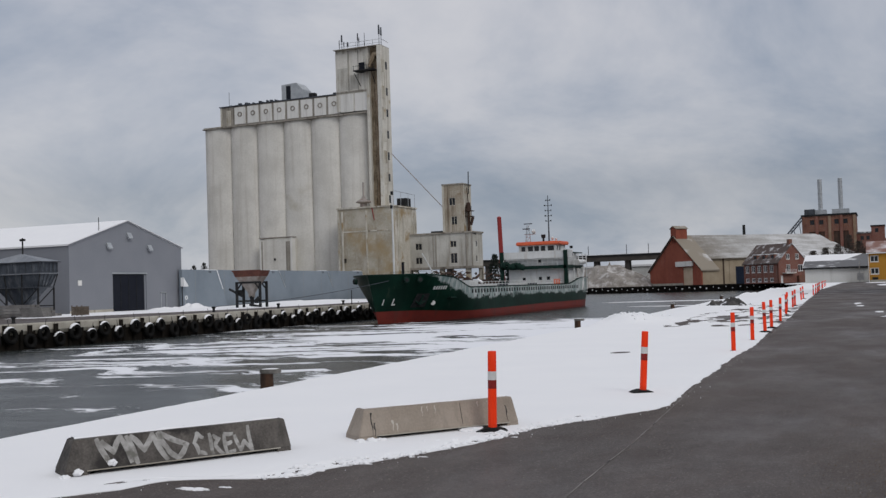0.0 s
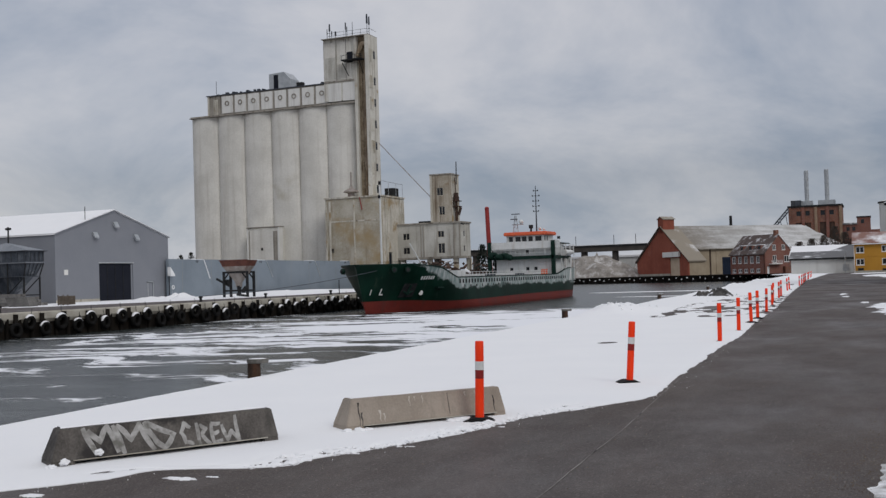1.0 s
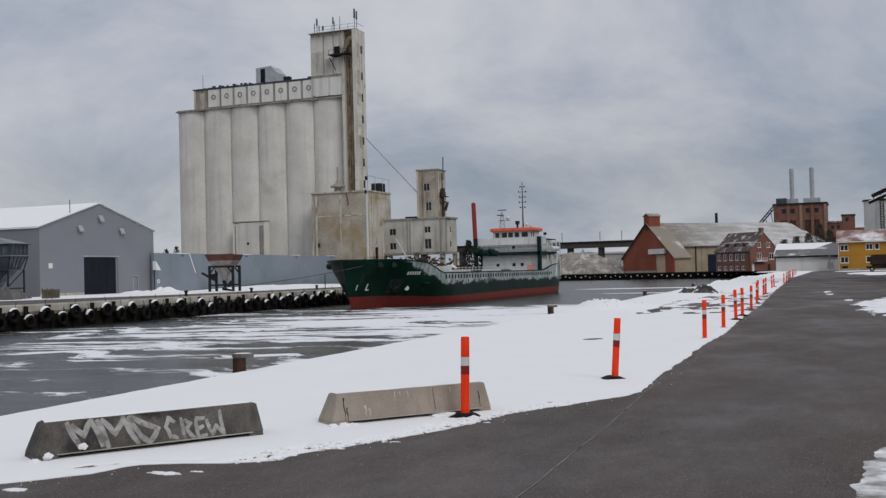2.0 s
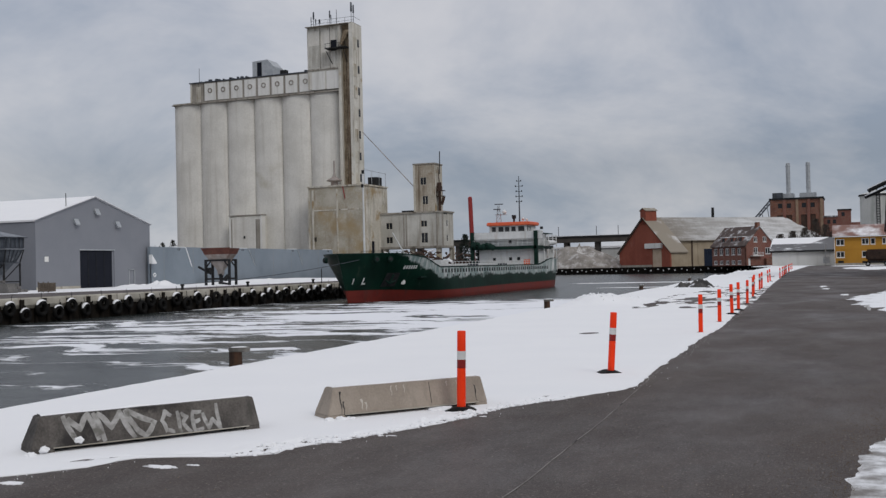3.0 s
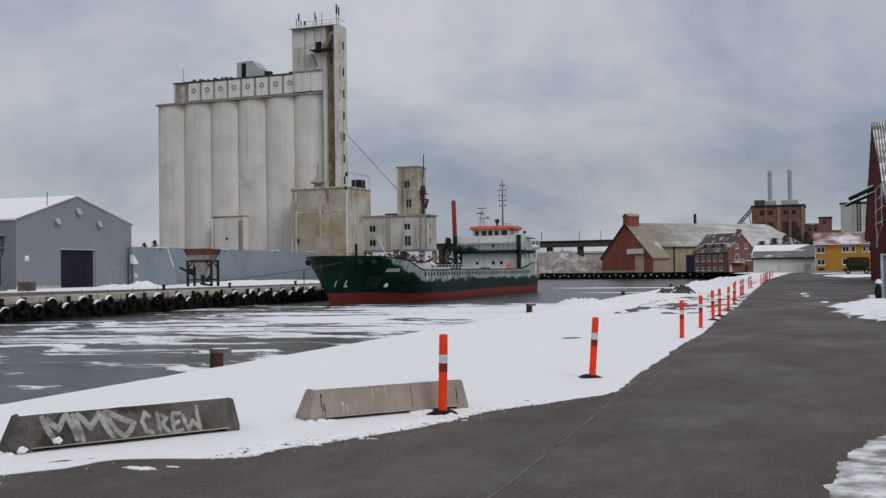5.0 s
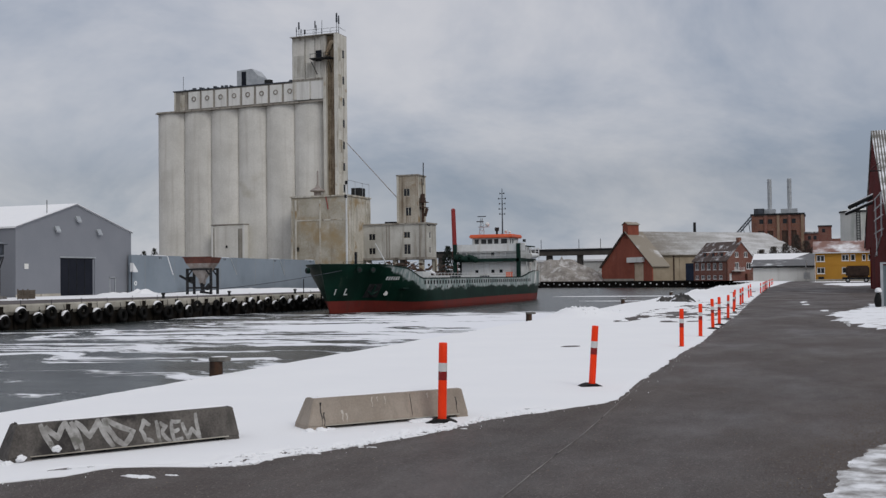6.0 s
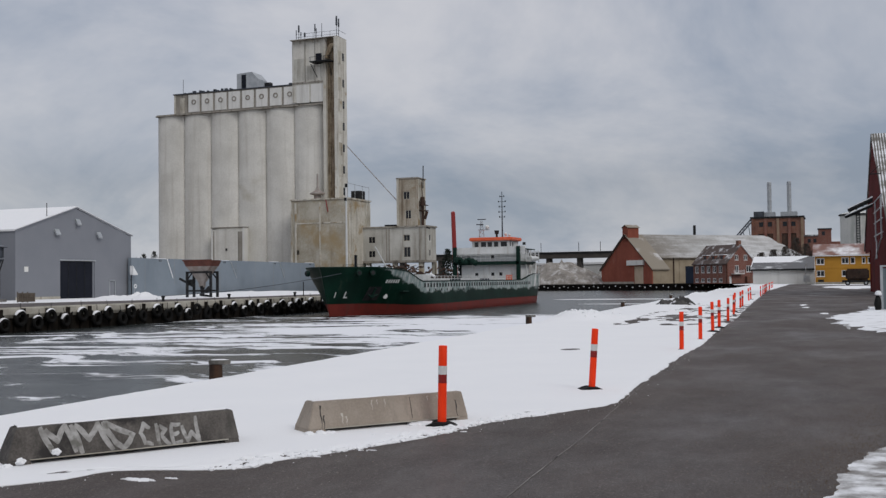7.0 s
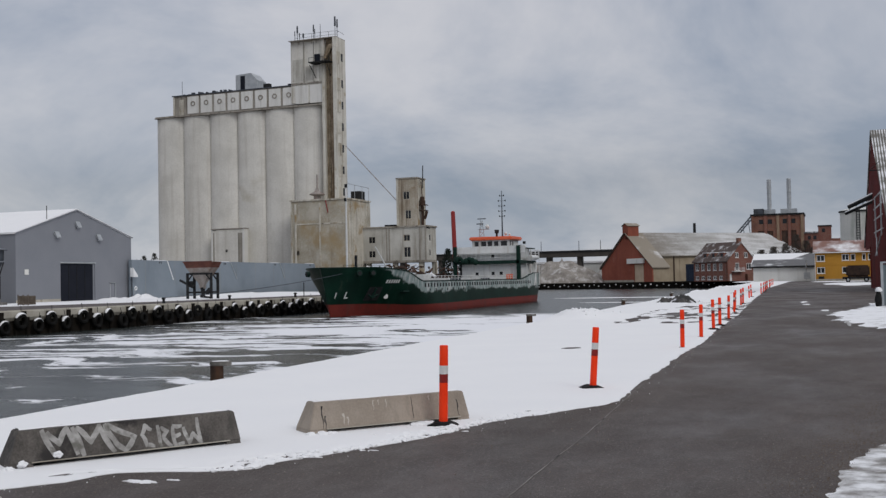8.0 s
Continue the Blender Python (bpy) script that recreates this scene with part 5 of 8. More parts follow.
def build_blue_wall():
    b = thing("bulk_store_wall", "long blue-grey concrete bulk store wall with slanted bay ends", "wall", (-92.6, 150, 0))
    # each bay stands a little behind the one before; its far end slopes down to a foot
    for k, (y0, y1, foot, x) in enumerate(((122.6, 130.9, 133.7, -92.2), (130.6, 149.1, 152.8, -92.8), (148.8, 166.5, 169.6, -93.4), (166.2, 181.0, 183.0, -94.0))):
        f = face_east(x)
        bm = bmesh.new()
        prism(bm, [(y0, 0.0), (foot, 0.0), (y1, 5.4), (y0, 5.5)], lambda u, z: f(u, 0, z), lambda u, z: f(u, 0.5, z))
        bay = part("bay_wall", bm, WALL_BLUE, b)
        u = y0 + 3.1
        while u < y1 - 1:
            part("joint", boxm(u, u + 0.03, -0.006, 0.02, 0.0, 5.38, f=f), CONC_DIRTY, bay)
            u += 6.2
        bm = bmesh.new()
        prism(bm, [(y1 + 0.02, 5.43), (y1 + 0.16, 5.46), (y1 + 0.16 + (foot - y1) * 0.52, 2.65), (y1 + 0.02 + (foot - y1) * 0.52, 2.6)], lambda u, z: f(u, -0.04, z), lambda u, z: f(u, 0.45, z))
        part("slanted_edge", bm, SNOW if k == 0 else STEEL_GREY, bay, "snow lying on the slanted end" if k == 0 else "")
        part("snow_top", boxm(y1 - 3.0, y1 - 0.1, 0.05, 0.45, 5.43, 5.52, f=f), SNOW, bay, "thin snow on the wall top")
        for q in (y1 - 1.9, y1 - 1.5):
            part("lifting_lug", boxm(q, q + 0.14, -0.03, 0.03, 5.0, 5.32, f=f), STEEL_DARK, bay)
    f = face_east(-92.0)
    w = thing("white_awning", "small white sloping awning at the warehouse corner", "awning", (-91.8, 123.2, 0))
    bm = bmesh.new()
    prism(bm, [(121.95, 4.35), (122.95, 3.25), (122.95, 3.05), (121.95, 3.1)], lambda u, z: f(u, -0.6, z), lambda u, z: f(u, -0.05, z))
    part("sheet", bm, WHITE_PAINT, w)
    part("bracket", boxm(122.0, 122.08, -0.3, -0.2, 0.0, 3.1, f=f), STEEL_DARK, w)
    r = thing("life_ring", "red and white life ring on a short post", "life ring", (-91.0, 121.9, 0))
    part("post", rodm((-91.2, 121.9, 0.0), (-91.2, 121.9, 1.5), 0.05, seg=6), STEEL_GREY, r)
    bm = bmesh.new()
    torus(bm, 0.24, 0.065, seg=16, sec=8, squash=1.0)
    ring = part("ring", bm, WHITE_PAINT, r, smooth=True)
    ring.matrix_basis = Matrix.Translation((-91.0, 121.9, 1.5))
    for a in range(4):
        bm = bmesh.new()
        c = Vector((0, 0.24 * math.cos(a * math.pi / 2 + 0.8), 0.24 * math.sin(a * math.pi / 2 + 0.8)))
        d = Vector((0, -c.z, c.y)).normalized() * 0.07
        rod(bm, c - d, c + d, 0.080, seg=10)
        part("band", bm, ORANGE_ROOF, ring)


build_blue_wall()


# ---- ship ----
def hull_material():
    m, n, l, p = nodes_of("ship_hull_green")
    v = coords(n, l)
    sep = n.new("ShaderNodeSeparateXYZ")
    l.new(v, sep.inputs[0])
    a = noise_node(n, l, v, 0.35, 5)
    col = mixc(n, l, band(n, l, a, 0.35, 0.68), (0.0018, 0.015, 0.0095), (0.0045, 0.027, 0.0175))
    sv = coords(n, l, (1.2, 1.2, 0.15))
    s = noise_node(n, l, sv, 1.0, 6, 0.65)
    col = mixc(n, l, mathn(n, l, "MULTIPLY", band(n, l, s, 0.55, 0.75), 0.35), col, (0.06, 0.075, 0.06))
    # pale mottled band with a ragged lower edge on the upper strakes
    line = n.new("ShaderNodeMapRange")
    line.inputs[1].default_value, line.inputs[2].default_value = 104.5, 112.5
    line.inputs[3].default_value, line.inputs[4].default_value = 2.85, 0.50
    l.new(sep.outputs[1], line.inputs[0])
    edge = noise_node(n, l, coords(n, l, (0.5, 0.45, 0.7)), 1.0, 6, 0.65)
    h = mathn(n, l, "ADD", mathn(n, l, "SUBTRACT", sep.outputs[2], line.outputs[0]), mathn(n, l, "MULTIPLY", mathn(n, l, "SUBTRACT", edge, 0.5), 2.2))
    fr = mathn(n, l, "MULTIPLY", band(n, l, h, -0.1, 0.25), band(n, l, sep.outputs[1], 103.0, 105.0))
    pale = mixc(n, l, band(n, l, noise_node(n, l, coords(n, l, (1.5, 1.5, 0.35)), 1.3, 5, 0.65), 0.35, 0.65), (0.22, 0.30, 0.29), (0.60, 0.63, 0.63))
    l.new(mixc(n, l, mathn(n, l, "MULTIPLY", fr, 0.88), col, pale), p.inputs["Base Color"])
    p.inputs["Roughness"].default_value = 0.42
    p.inputs["Specular IOR Level"].default_value = 0.13
    bumped(n, l, p, noise_node(n, l, v, 0.9, 3), 0.25, 0.06)
    return m


HULL_GREEN = hull_material()
SX, SB, STERN = -50.2, 5.7, 164.6


def ease(t):
    t = max(0.0, min(1.0, t))
    return t * t * (3 - 2 * t)


def sheer(y):
    """Top of the bulwark: level at the stem, down behind the forecastle to the low waist, up again at the stern."""
    if y < 103.0:
        return 3.2
    if y < 108.4:
        return 3.2 - 0.46 * ((y - 103.0) / 5.4) ** 1.3
    if y < 112.2:
        return 2.74 - 1.09 * (0.75 * (y - 108.4) / 3.8 + 0.25 * ease((y - 108.4) / 3.8))
    return 1.65 + 0.95 * ease((y - 152.0) / 8.5)


def red_line(y):
    """Upper edge of the antifouling paint."""
    return -0.62 - 0.36 * ease((y - 101.0) / 11.0) + 0.14 * ease((y - 116.0) / 26.0)


def half_beam(s, z):
    q = max(0.0, min(1.0, (z + 1.9) / 5.0))
    full = 0.30 - 0.12 * q
    t = min(1.0, s / full)
    b = SB * (1 - (1 - t) ** (1.9 + 0.75 * q))
    if s > 0.86:
        b *= 1 - (0.16 - 0.12 * q) * ((s - 0.86) / 0.14) ** 2
    if z < -1.9:
        b *= 0.93
    return b


def hull_point(s, z, side):
    y0 = 98.1 + (3.2 - z) / 5.1 * 2.1 if z < 3.2 else 98.1
    y = y0 + s * (STERN - y0)
    return Vector((SX + side * max(0.06, half_beam(s, z)), y, z))


def hull_strip(levels, n=84):
    """Plating between heights; a level is a number, 'red' for the paint line, or (share,) of the way from there to the sheer."""
    bm = bmesh.new()
    for side in (1, -1):
        grid = []
        for i in range(n + 1):
            s = (i / n) ** 1.35
            row = []
            for lv in levels:
                yy = 98.5 + s * (STERN - 98.5)
                z = lv
                if lv == "red":
                    z = red_line(yy)
                elif isinstance(lv, tuple):
                    z = red_line(yy) + (sheer(yy) - red_line(yy)) * lv[0]
                row.append(bm.verts.new(hull_point(s, z, side)))
            grid.append(row)
        for a, b in zip(grid, grid[1:]):
            for k in range(len(levels) - 1):
                bm.faces.new((a[k], b[k], b[k + 1], a[k + 1]))
        if side == 1:
            last = grid[-1]
        else:
            for k in range(len(levels) - 1):
                bm.faces.new((last[k], grid[-1][k], grid[-1][k + 1], last[k + 1]))
    bmesh.ops.remove_doubles(bm, verts=bm.verts, dist=0.13)
    return bm


def build_ship():
    s = thing("cargo_ship", "green cargo ship with a red waterline and pale upper sides", "ship", (SX, 128, -1.9))
    part("bottom", hull_strip([-3.6, -2.6, -1.9, -1.4, "red"]), SHIP_RED, s, "faded red antifouling band", smooth=True)
    hull = part("hull", hull_strip(["red", (0.25,), (0.5,), (0.75,), (1.0,)]), HULL_GREEN, s, "dark green plating", smooth=True)
    # rubbing rail and bulwark cap
    for side in (1, -1):
        bm = bmesh.new()
        prev = None
        for i in range(0, 61):
            sp = (i / 60) ** 1.3
            y = 98.5 + sp * (STERN - 98.5)
            p = hull_point(sp, sheer(y), side)
            q = Vector((-side * 0.22, 0, 0))
            cur = [bm.verts.new(p + Vector((side * 0.05, 0, 0.0))), bm.verts.new(p + Vector((side * 0.05, 0, 0.12))), bm.verts.new(p + q + Vector((0, 0, 0.12))), bm.verts.new(p + q)]
            if prev:
                for k in range(4):
                    j = (k + 1) % 4
                    bm.faces.new((prev[k], cur[k], cur[j], prev[j]))
            prev = cur
        part("bulwark_cap", bm, SHIP_GREEN_DECK, s)
    # decks
    bm = bmesh.new()
    ring = [hull_point(((i / 20) ** 1.3) * 0.19, 2.5, 1) for i in range(21)] + [hull_point(((i / 20) ** 1.3) * 0.19, 2.5, -1) for i in range(20, -1, -1)]
    vs = [bm.verts.new((p.x, p.y, 2.5)) for p in ring]
    bm.faces.new(vs)
    part("forecastle_deck", bm, SHIP_GREEN_DECK, s)
    part("forecastle_bulkhead", boxm(SX - 4.3, SX + 4.3, 107.5, 107.7, 0.7, 2.5), SHIP_WHITE, s)
    part("main_deck", boxm(SX - 5.2, SX + 5.2, 107.8, STERN - 0.3, 0.55, 0.7), SHIP_GREEN_DECK, s)
    hatch = part("hatch_coaming", boxm(SX - 4.1, SX + 4.1, 113.5, 150.0, 0.7, 1.75), SHIP_GREEN_DECK, s)
    for k in range(9):
        y = 113.6 + k * 4.04
        part("hatch_cover", boxm(SX - 4.2, SX + 4.2, y + 0.04, y + 4.0, 1.78, 2.02), SHIP_WHITE if k % 3 else STEEL_BLUE, hatch)
    # freeing ports along the bulwark
    k = 0
    for y in np.linspace(113.2, 157.5, 46):
        sp = (y - 98.8) / (STERN - 98.8)
        b = half_beam(sp, 1.2)
        part("freeing_port", boxm(SX + b - 0.02, SX + b + 0.035, y - 0.19, y + 0.19, 1.02, 1.46), STEEL_DARK, hull)
        if y < 127 and k % 2:
            part("freeing_port", boxm(SX + b - 0.02, SX + b + 0.03, y + 0.35, y + 0.6, 0.55, 0.82), STEEL_DARK, hull)
        k += 1
    # open rail above the bulwark
    bm = bmesh.new()
    for y in np.linspace(113, 150, 32):
        sp = (y - 98.8) / (STERN - 98.8)
        b = half_beam(sp, 1.6) - 0.15
        rod(bm, (SX + b, y, 1.7), (SX + b, y, 2.3), 0.03, seg=5)
    for z in (2.0, 2.3):
        rod(bm, (SX + SB - 0.17, 113, z), (SX + SB - 0.17, 150, z), 0.025, seg=5)
    part("side_rail", bm, SHIP_WHITE, s)
    # forecastle fittings
    for y, sd in ((100.9, 1), (102.4, 1), (100.2, -1)):
        sp = (y - 97.3) / (STERN - 97.3)
        b = half_beam(sp, 2.6) - 0.12
        bm = bmesh.new()
        rod(bm, (SX + sd * (b - 0.1), y + 0.1, 2.66), (SX + sd * (b + 0.10), y - 0.15, 2.66), 0.34, 0.30, 14)
        fl = part("fairlead", bm, SHIP_GREEN_DECK, hull, smooth=True)
        part("fairlead_hole", rodm((SX + sd * b, y, 2.66), (SX + sd * (b + 0.13), y - 0.2, 2.66), 0.20, seg=12), STEEL_DARK, fl)
    bm = bmesh.new()
    for i in range(11):
        sp = ((i + 2) / 12) * 0.16
        p = hull_point(sp, 3.2, 1)
        top = sheer(98.5 + sp * (STERN - 98.5))
        p = Vector((p.x, p.y, top))
        rod(bm, (p.x - 0.2, p.y, top + 0.1), (p.x - 0.2, p.y, top + 0.32), 0.02, seg=5)
        if i:
            rod(bm, (pv.x - 0.2, pv.y, pv.z + 0.32), (p.x - 0.2, p.y, top + 0.32), 0.018, seg=5)
        pv = p
    part("bow_rail", bm, SHIP_GREEN_DECK, s)
    mast = part("foremast", rodm((SX, 104.4, 2.5), (SX, 104.4, 12.1), 0.13, 0.09, 10), SHIP_WHITE, s, "white foremast with a lamp", smooth=True)
    part("mast_lamp", boxm(SX - 0.11, SX + 0.11, 104.1, 104.3, 10.6, 10.95), STEEL_DARK, mast)
    part("mast_lamp", boxm(SX - 0.12, SX + 0.12, 104.3, 104.5, 12.1, 12.5), STEEL_DARK, mast)
    part("davit", rodm((SX + 3.9, 107.2, 2.6), (SX + 2.6, 106.2, 5.6), 0.09, 0.06, 7), SHIP_WHITE, s)
    part("windlass", boxm(SX - 1.6, SX + 1.6, 100.5, 101.8, 2.5, 3.3), SHIP_GREEN_DECK, s)
    # anchor in its pocket, marks on the bow
    sp = 0.075
    def on_hull(y, z, out=0.0):
        best = hull_point(0.05, z, 1)
        for i in range(600):
            q = hull_point(i / 2500, z, 1)
            if q.y >= y:
                best = q
                break
        return best + Vector((0.6 * out, -0.8 * out, 0))
    bm = bmesh.new()
    A, B = on_hull(103.3, 1.15, 0.10), on_hull(104.9, 1.15, 0.10)
    C, Dq = on_hull(105.0, -0.3, 0.10), on_hull(103.2, -0.3, 0.10)
    inn = Vector((-0.4, 0.5, 0))
    vs = [bm.verts.new(p) for p in (A, B, C, Dq)] + [bm.verts.new(p + inn) for p in (A, B, C, Dq)]
    for q in ((0, 1, 2, 3), (4, 5, 6, 7), (0, 1, 5, 4), (1, 2, 6, 5), (2, 3, 7, 6), (3, 0, 4, 7)):
        bm.faces.new([vs[i] for i in q])
    pocket = part("anchor_pocket", bm, STEEL_DARK, hull, "dark anchor pocket")
    bm = bmesh.new()
    P, Q = on_hull(104.1, 1.0, 0.24), on_hull(104.1, 0.05, 0.24)
    rod(bm, P, Q, 0.13, 0.13, 8)
    L_, R_ = on_hull(103.5, 0.35, 0.28), on_hull(104.7, 0.35, 0.28)
    rod(bm, Q, L_, 0.16, 0.06, 8)
    rod(bm, Q, R_, 0.16, 0.06, 8)
    part("anchor", bm, SHIP_GREEN_DECK, pocket, smooth=True)
    def mark(name, y0, y1, z0, z1):
        bm = bmesh.new()
        vs = [bm.verts.new(on_hull(y, z, o)) for o in (0.09, 0.0) for y, z in ((y0, z0), (y1, z0), (y1, z1), (y0, z1))]
        for q in ((0, 1, 2, 3), (0, 1, 5, 4), (1, 2, 6, 5), (2, 3, 7, 6), (3, 0, 4, 7)):
            bm.faces.new([vs[i] for i in q])
        part(name, bm, SHIP_WHITE, hull, "faded white paint")
    for k in range(6):
        mark("name_bar", 105.0 + k * 0.36, 105.22 + k * 0.36, 1.55, 1.92)
    bm = bmesh.new()
    c, o = on_hull(105.9, 0.12, 0.0), Vector((0.42, -0.56, 0.0))
    rod(bm, c - o * 0.1, c + o * 0.12, 0.27, 0.27, 16)
    part("thruster_mark", bm, SHIP_WHITE, hull, "faded white paint")
    mark("bulb_mark", 101.0, 101.1, 0.0, 0.7)
    mark("bulb_mark", 101.1, 101.35, 0.0, 0.14)
    mark("draft_bar", 100.05, 100.13, 0.05, 0.65)
    # accommodation
    xa, xb = SX - 5.2, SX + 5.2
    ya = 154.3
    dk1, dk2, wh, rf = 4.2, 6.45, 6.45, 7.78
    fs, fe = face_south(ya), face_east(xb - 0.6)
    ports = [(-52.3, -51.8, 2.35, 2.85), (-49.7, -49.2, 2.4, 2.9), (-48.4, -47.9, 2.4, 2.9)]
    bm = bmesh.new()
    wall(bm, fs, xa + 0.9, xb - 0.6, 0.7, dk1, [(p[0], p[1], p[2], p[3]) for p in ports], 0.12)
    lower = part("lower_deckhouse", bm, SHIP_WHITE, s)
    bm = bmesh.new()
    wall(bm, face_south(ya + 0.3), xa + 0.3, xb - 0.2, dk1 + 0.35, dk2, [(-49.8, -49.3, 5.0, 5.6)], 0.12)
    mid = part("middle_deckhouse", bm, SHIP_WHITE, s)
    for p in ports:
        window(lower, fs, *p, STEEL_DARK, 1, 1, 0.07, depth=0.08, sill=False)
    window(mid, face_south(ya + 0.3), -49.8, -49.3, 5.0, 5.6, STEEL_DARK, 1, 1, 0.07, depth=0.08, sill=False)
    part("house_core", boxm(xa + 1.0, xb - 0.75, ya + 0.45, 161.8, 0.7, dk2), SHIP_WHITE, s)
    part("deck_edge", boxm(xa, xb, ya - 0.9, 163, dk1 - 0.1, dk1 + 0.4), SHIP_GREEN_DECK, s)
    part("deck_edge", boxm(xa + 0.1, xb, ya - 0.5, 162.6, dk2, dk2 + 0.14), SHIP_GREEN_DECK, s)
    part("bridge_screen", boxm(xa + 0.2, xb + 0.9, ya - 0.55, ya - 0.45, dk2 - 0.75, dk2 + 0.32), SHIP_WHITE, s)
    part("bridge_wing", boxm(xb - 0.1, xb + 0.0, ya - 0.45, ya + 3.0, dk2 + 0.1, dk2 + 0.5), SHIP_WHITE, s)
    for x in (xa + 0.05, xb - 0.15):
        part("wing_column", boxm(x - 0.28, x + 0.28, ya - 0.9, ya - 0.4, 0.7, dk2 + 0.4), SHIP_GREEN_DECK, s)
    bm = bmesh.new()
    for k in range(7):
        c = Matrix.Translation((xa + 0.5 + 0.5 * k, ya - 1.1, dk1 + 0.62 + 0.22 * math.sin(k * 1.9) - 0.03 * k)) @ Matrix.Diagonal((0.46, 0.34, 0.44 + 0.12 * math.cos(k * 2.3), 1))
        bmesh.ops.create_icosphere(bm, subdivisions=2, radius=1.0, matrix=c)
    part("deck_cover", bm, SHIP_GREEN_DECK, s, "dark green tarpaulin over deck gear", smooth=True)
    bm = bmesh.new()
    for k in range(12):
        rod(bm, (xa + 0.4 + k * 0.78, ya - 0.85, dk1 + 0.35), (xa + 0.4 + k * 0.78, ya - 0.85, dk1 + 1.35), 0.03, seg=5)
    for z in (0.85, 1.35):
        rod(bm, (xa + 0.4, ya - 0.85, dk1 + z), (xb - 0.3, ya - 0.85, dk1 + z), 0.03, seg=5)
    part("deck_rail", bm, SHIP_WHITE, s)
    bm = bmesh.new()
    for k, (u, w, h) in enumerate(((2.2, 0.5, 0.75), (2.9, 0.35, 0.95), (3.5, 0.5, 0.6), (6.6, 0.3, 0.5))):
        c = Matrix.Translation((xa + u, ya - 1.6, 0.9 + h * 0.5)) @ Matrix.Diagonal((w, 0.4, h * 0.8, 1))
        bmesh.ops.create_icosphere(bm, subdivisions=2, radius=1.0, matrix=c)
    part("deck_winch", bm, STEEL_DARK, s, "dark deck winch and vents", smooth=True)
    # the shade beside the deckhouse, put in as dark panels
    for u0, u1 in ((xa + 0.35, xa + 0.9), (xb - 0.62, xb - 0.45)):
        part("passage_shade", boxm(u0, u1, ya + 0.6, ya + 0.75, 0.7, dk1 - 0.1), STEEL_DARK, s, "dark panel standing in for the shade under the deck")
    for u in (-53.4, -47.0, -50.9):
        part("deckhouse_door", boxm(u, u + 0.65, ya - 0.05, ya - 0.005, 0.9, 2.9), SHIP_WHITE, lower, "white steel door")
    # wheelhouse with raked windows
    wx0, wx1 = SX - 2.76, SX + 3.25
    panes = [(wx0 + a, wx0 + b, dk2 + 0.38, rf - 0.1) for a, b in ((0.35, 1.1), (1.4, 2.35), (2.45, 3.3), (3.5, 4.3), (4.6, 5.7))]
    fw = face_south(ya + 0.6)
    bm = bmesh.new()
    wall(bm, fw, wx0, wx1, dk2, rf, panes, 0.12)
    wheel = part("wheelhouse", bm, SHIP_WHITE, s)
    for p in panes:
        window(wheel, fw, *p, SHIP_WHITE, 1, 1, 0.05, depth=0.09, sill=False)
    few = face_east(wx1)
    sp_ = [(155.3, 156.1, dk2 + 0.42, rf - 0.12), (156.5, 157.3, dk2 + 0.42, rf - 0.12)]
    bm = bmesh.new()
    wall(bm, few, ya + 0.72, 159.8, dk2, rf, sp_, 0.12)
    wside = part("wheelhouse_side", bm, SHIP_WHITE, s)
    for p in sp_:
        window(wside, few, *p, SHIP_WHITE, 1, 1, 0.05, depth=0.09, sill=False)
    part("wheelhouse_back", boxm(wx0 + 0.1, wx1 - 0.3, 157.7, 159.7, dk2 + 0.15, rf), STEEL_DARK, s)
    bm = boxm(wx0 - 0.35, wx1 + 0.5, ya + 0.2, 160.2, rf, rf + 0.55)
    bmesh.ops.bevel(bm, geom=bm.edges[:], offset=0.12, segments=2, affect="EDGES")
    part("bridge_roof", bm, ORANGE_ROOF, s, "orange-red bridge roof")
    # masts and radar
    mx = SX + 1.6
    m2 = part("main_mast", rodm((mx, 156.8, rf + 0.5), (mx, 156.8, 15.5), 0.13, 0.05, 8), STEEL_BLUE, s, "thin dark mast with lamp brackets", smooth=True)
    for z, w in ((14.7, 0.32), (13.9, 0.55), (13.1, 0.45), (12.3, 0.5), (11.5, 0.4)):
        bm = bmesh.new()
        box(bm, mx - w, mx + w, 156.75, 156.85, z, z + 0.06)
        for sd in (-1, 1):
            box(bm, mx + sd * w - 0.06, mx + sd * w + 0.06, 156.7, 156.88, z - 0.05, z + 0.18)
        part("lamp_bracket", bm, STEEL_DARK, m2)
    rx = SX - 1.6
    bm = bmesh.new()
    for a, b in ((-0.42, -0.12), (0.42, 0.12)):
        rod(bm, (rx + a, 156.2, rf + 0.5), (rx + b, 156.2, 11.0), 0.07, 0.05, 6)
    for k in range(4):
        z, h = rf + 0.7 + 0.6 * k, 0.34 - 0.07 * k
        rod(bm, (rx - h, 156.2, z), (rx + h - 0.07, 156.2, z + 0.6), 0.035, seg=5)
        rod(bm, (rx - h, 156.2, z), (rx + h, 156.2, z), 0.035, seg=5)
    m3 = part("radar_mast", bm, STEEL_GREY, s, "lattice radar mast")
    part("radar_bar", boxm(rx - 0.6, rx + 0.75, 156, 156.2, 11.15, 11.28), STEEL_BLUE, m3)
    part("radar_bar", boxm(rx - 0.75, rx + 0.35, 155.9, 156.1, 10.35, 10.5), STEEL_BLUE, m3)
    part("radar_platform", boxm(rx - 0.55, rx + 1.15, 155.9, 156.7, 9.55, 9.63), STEEL_GREY, m3)
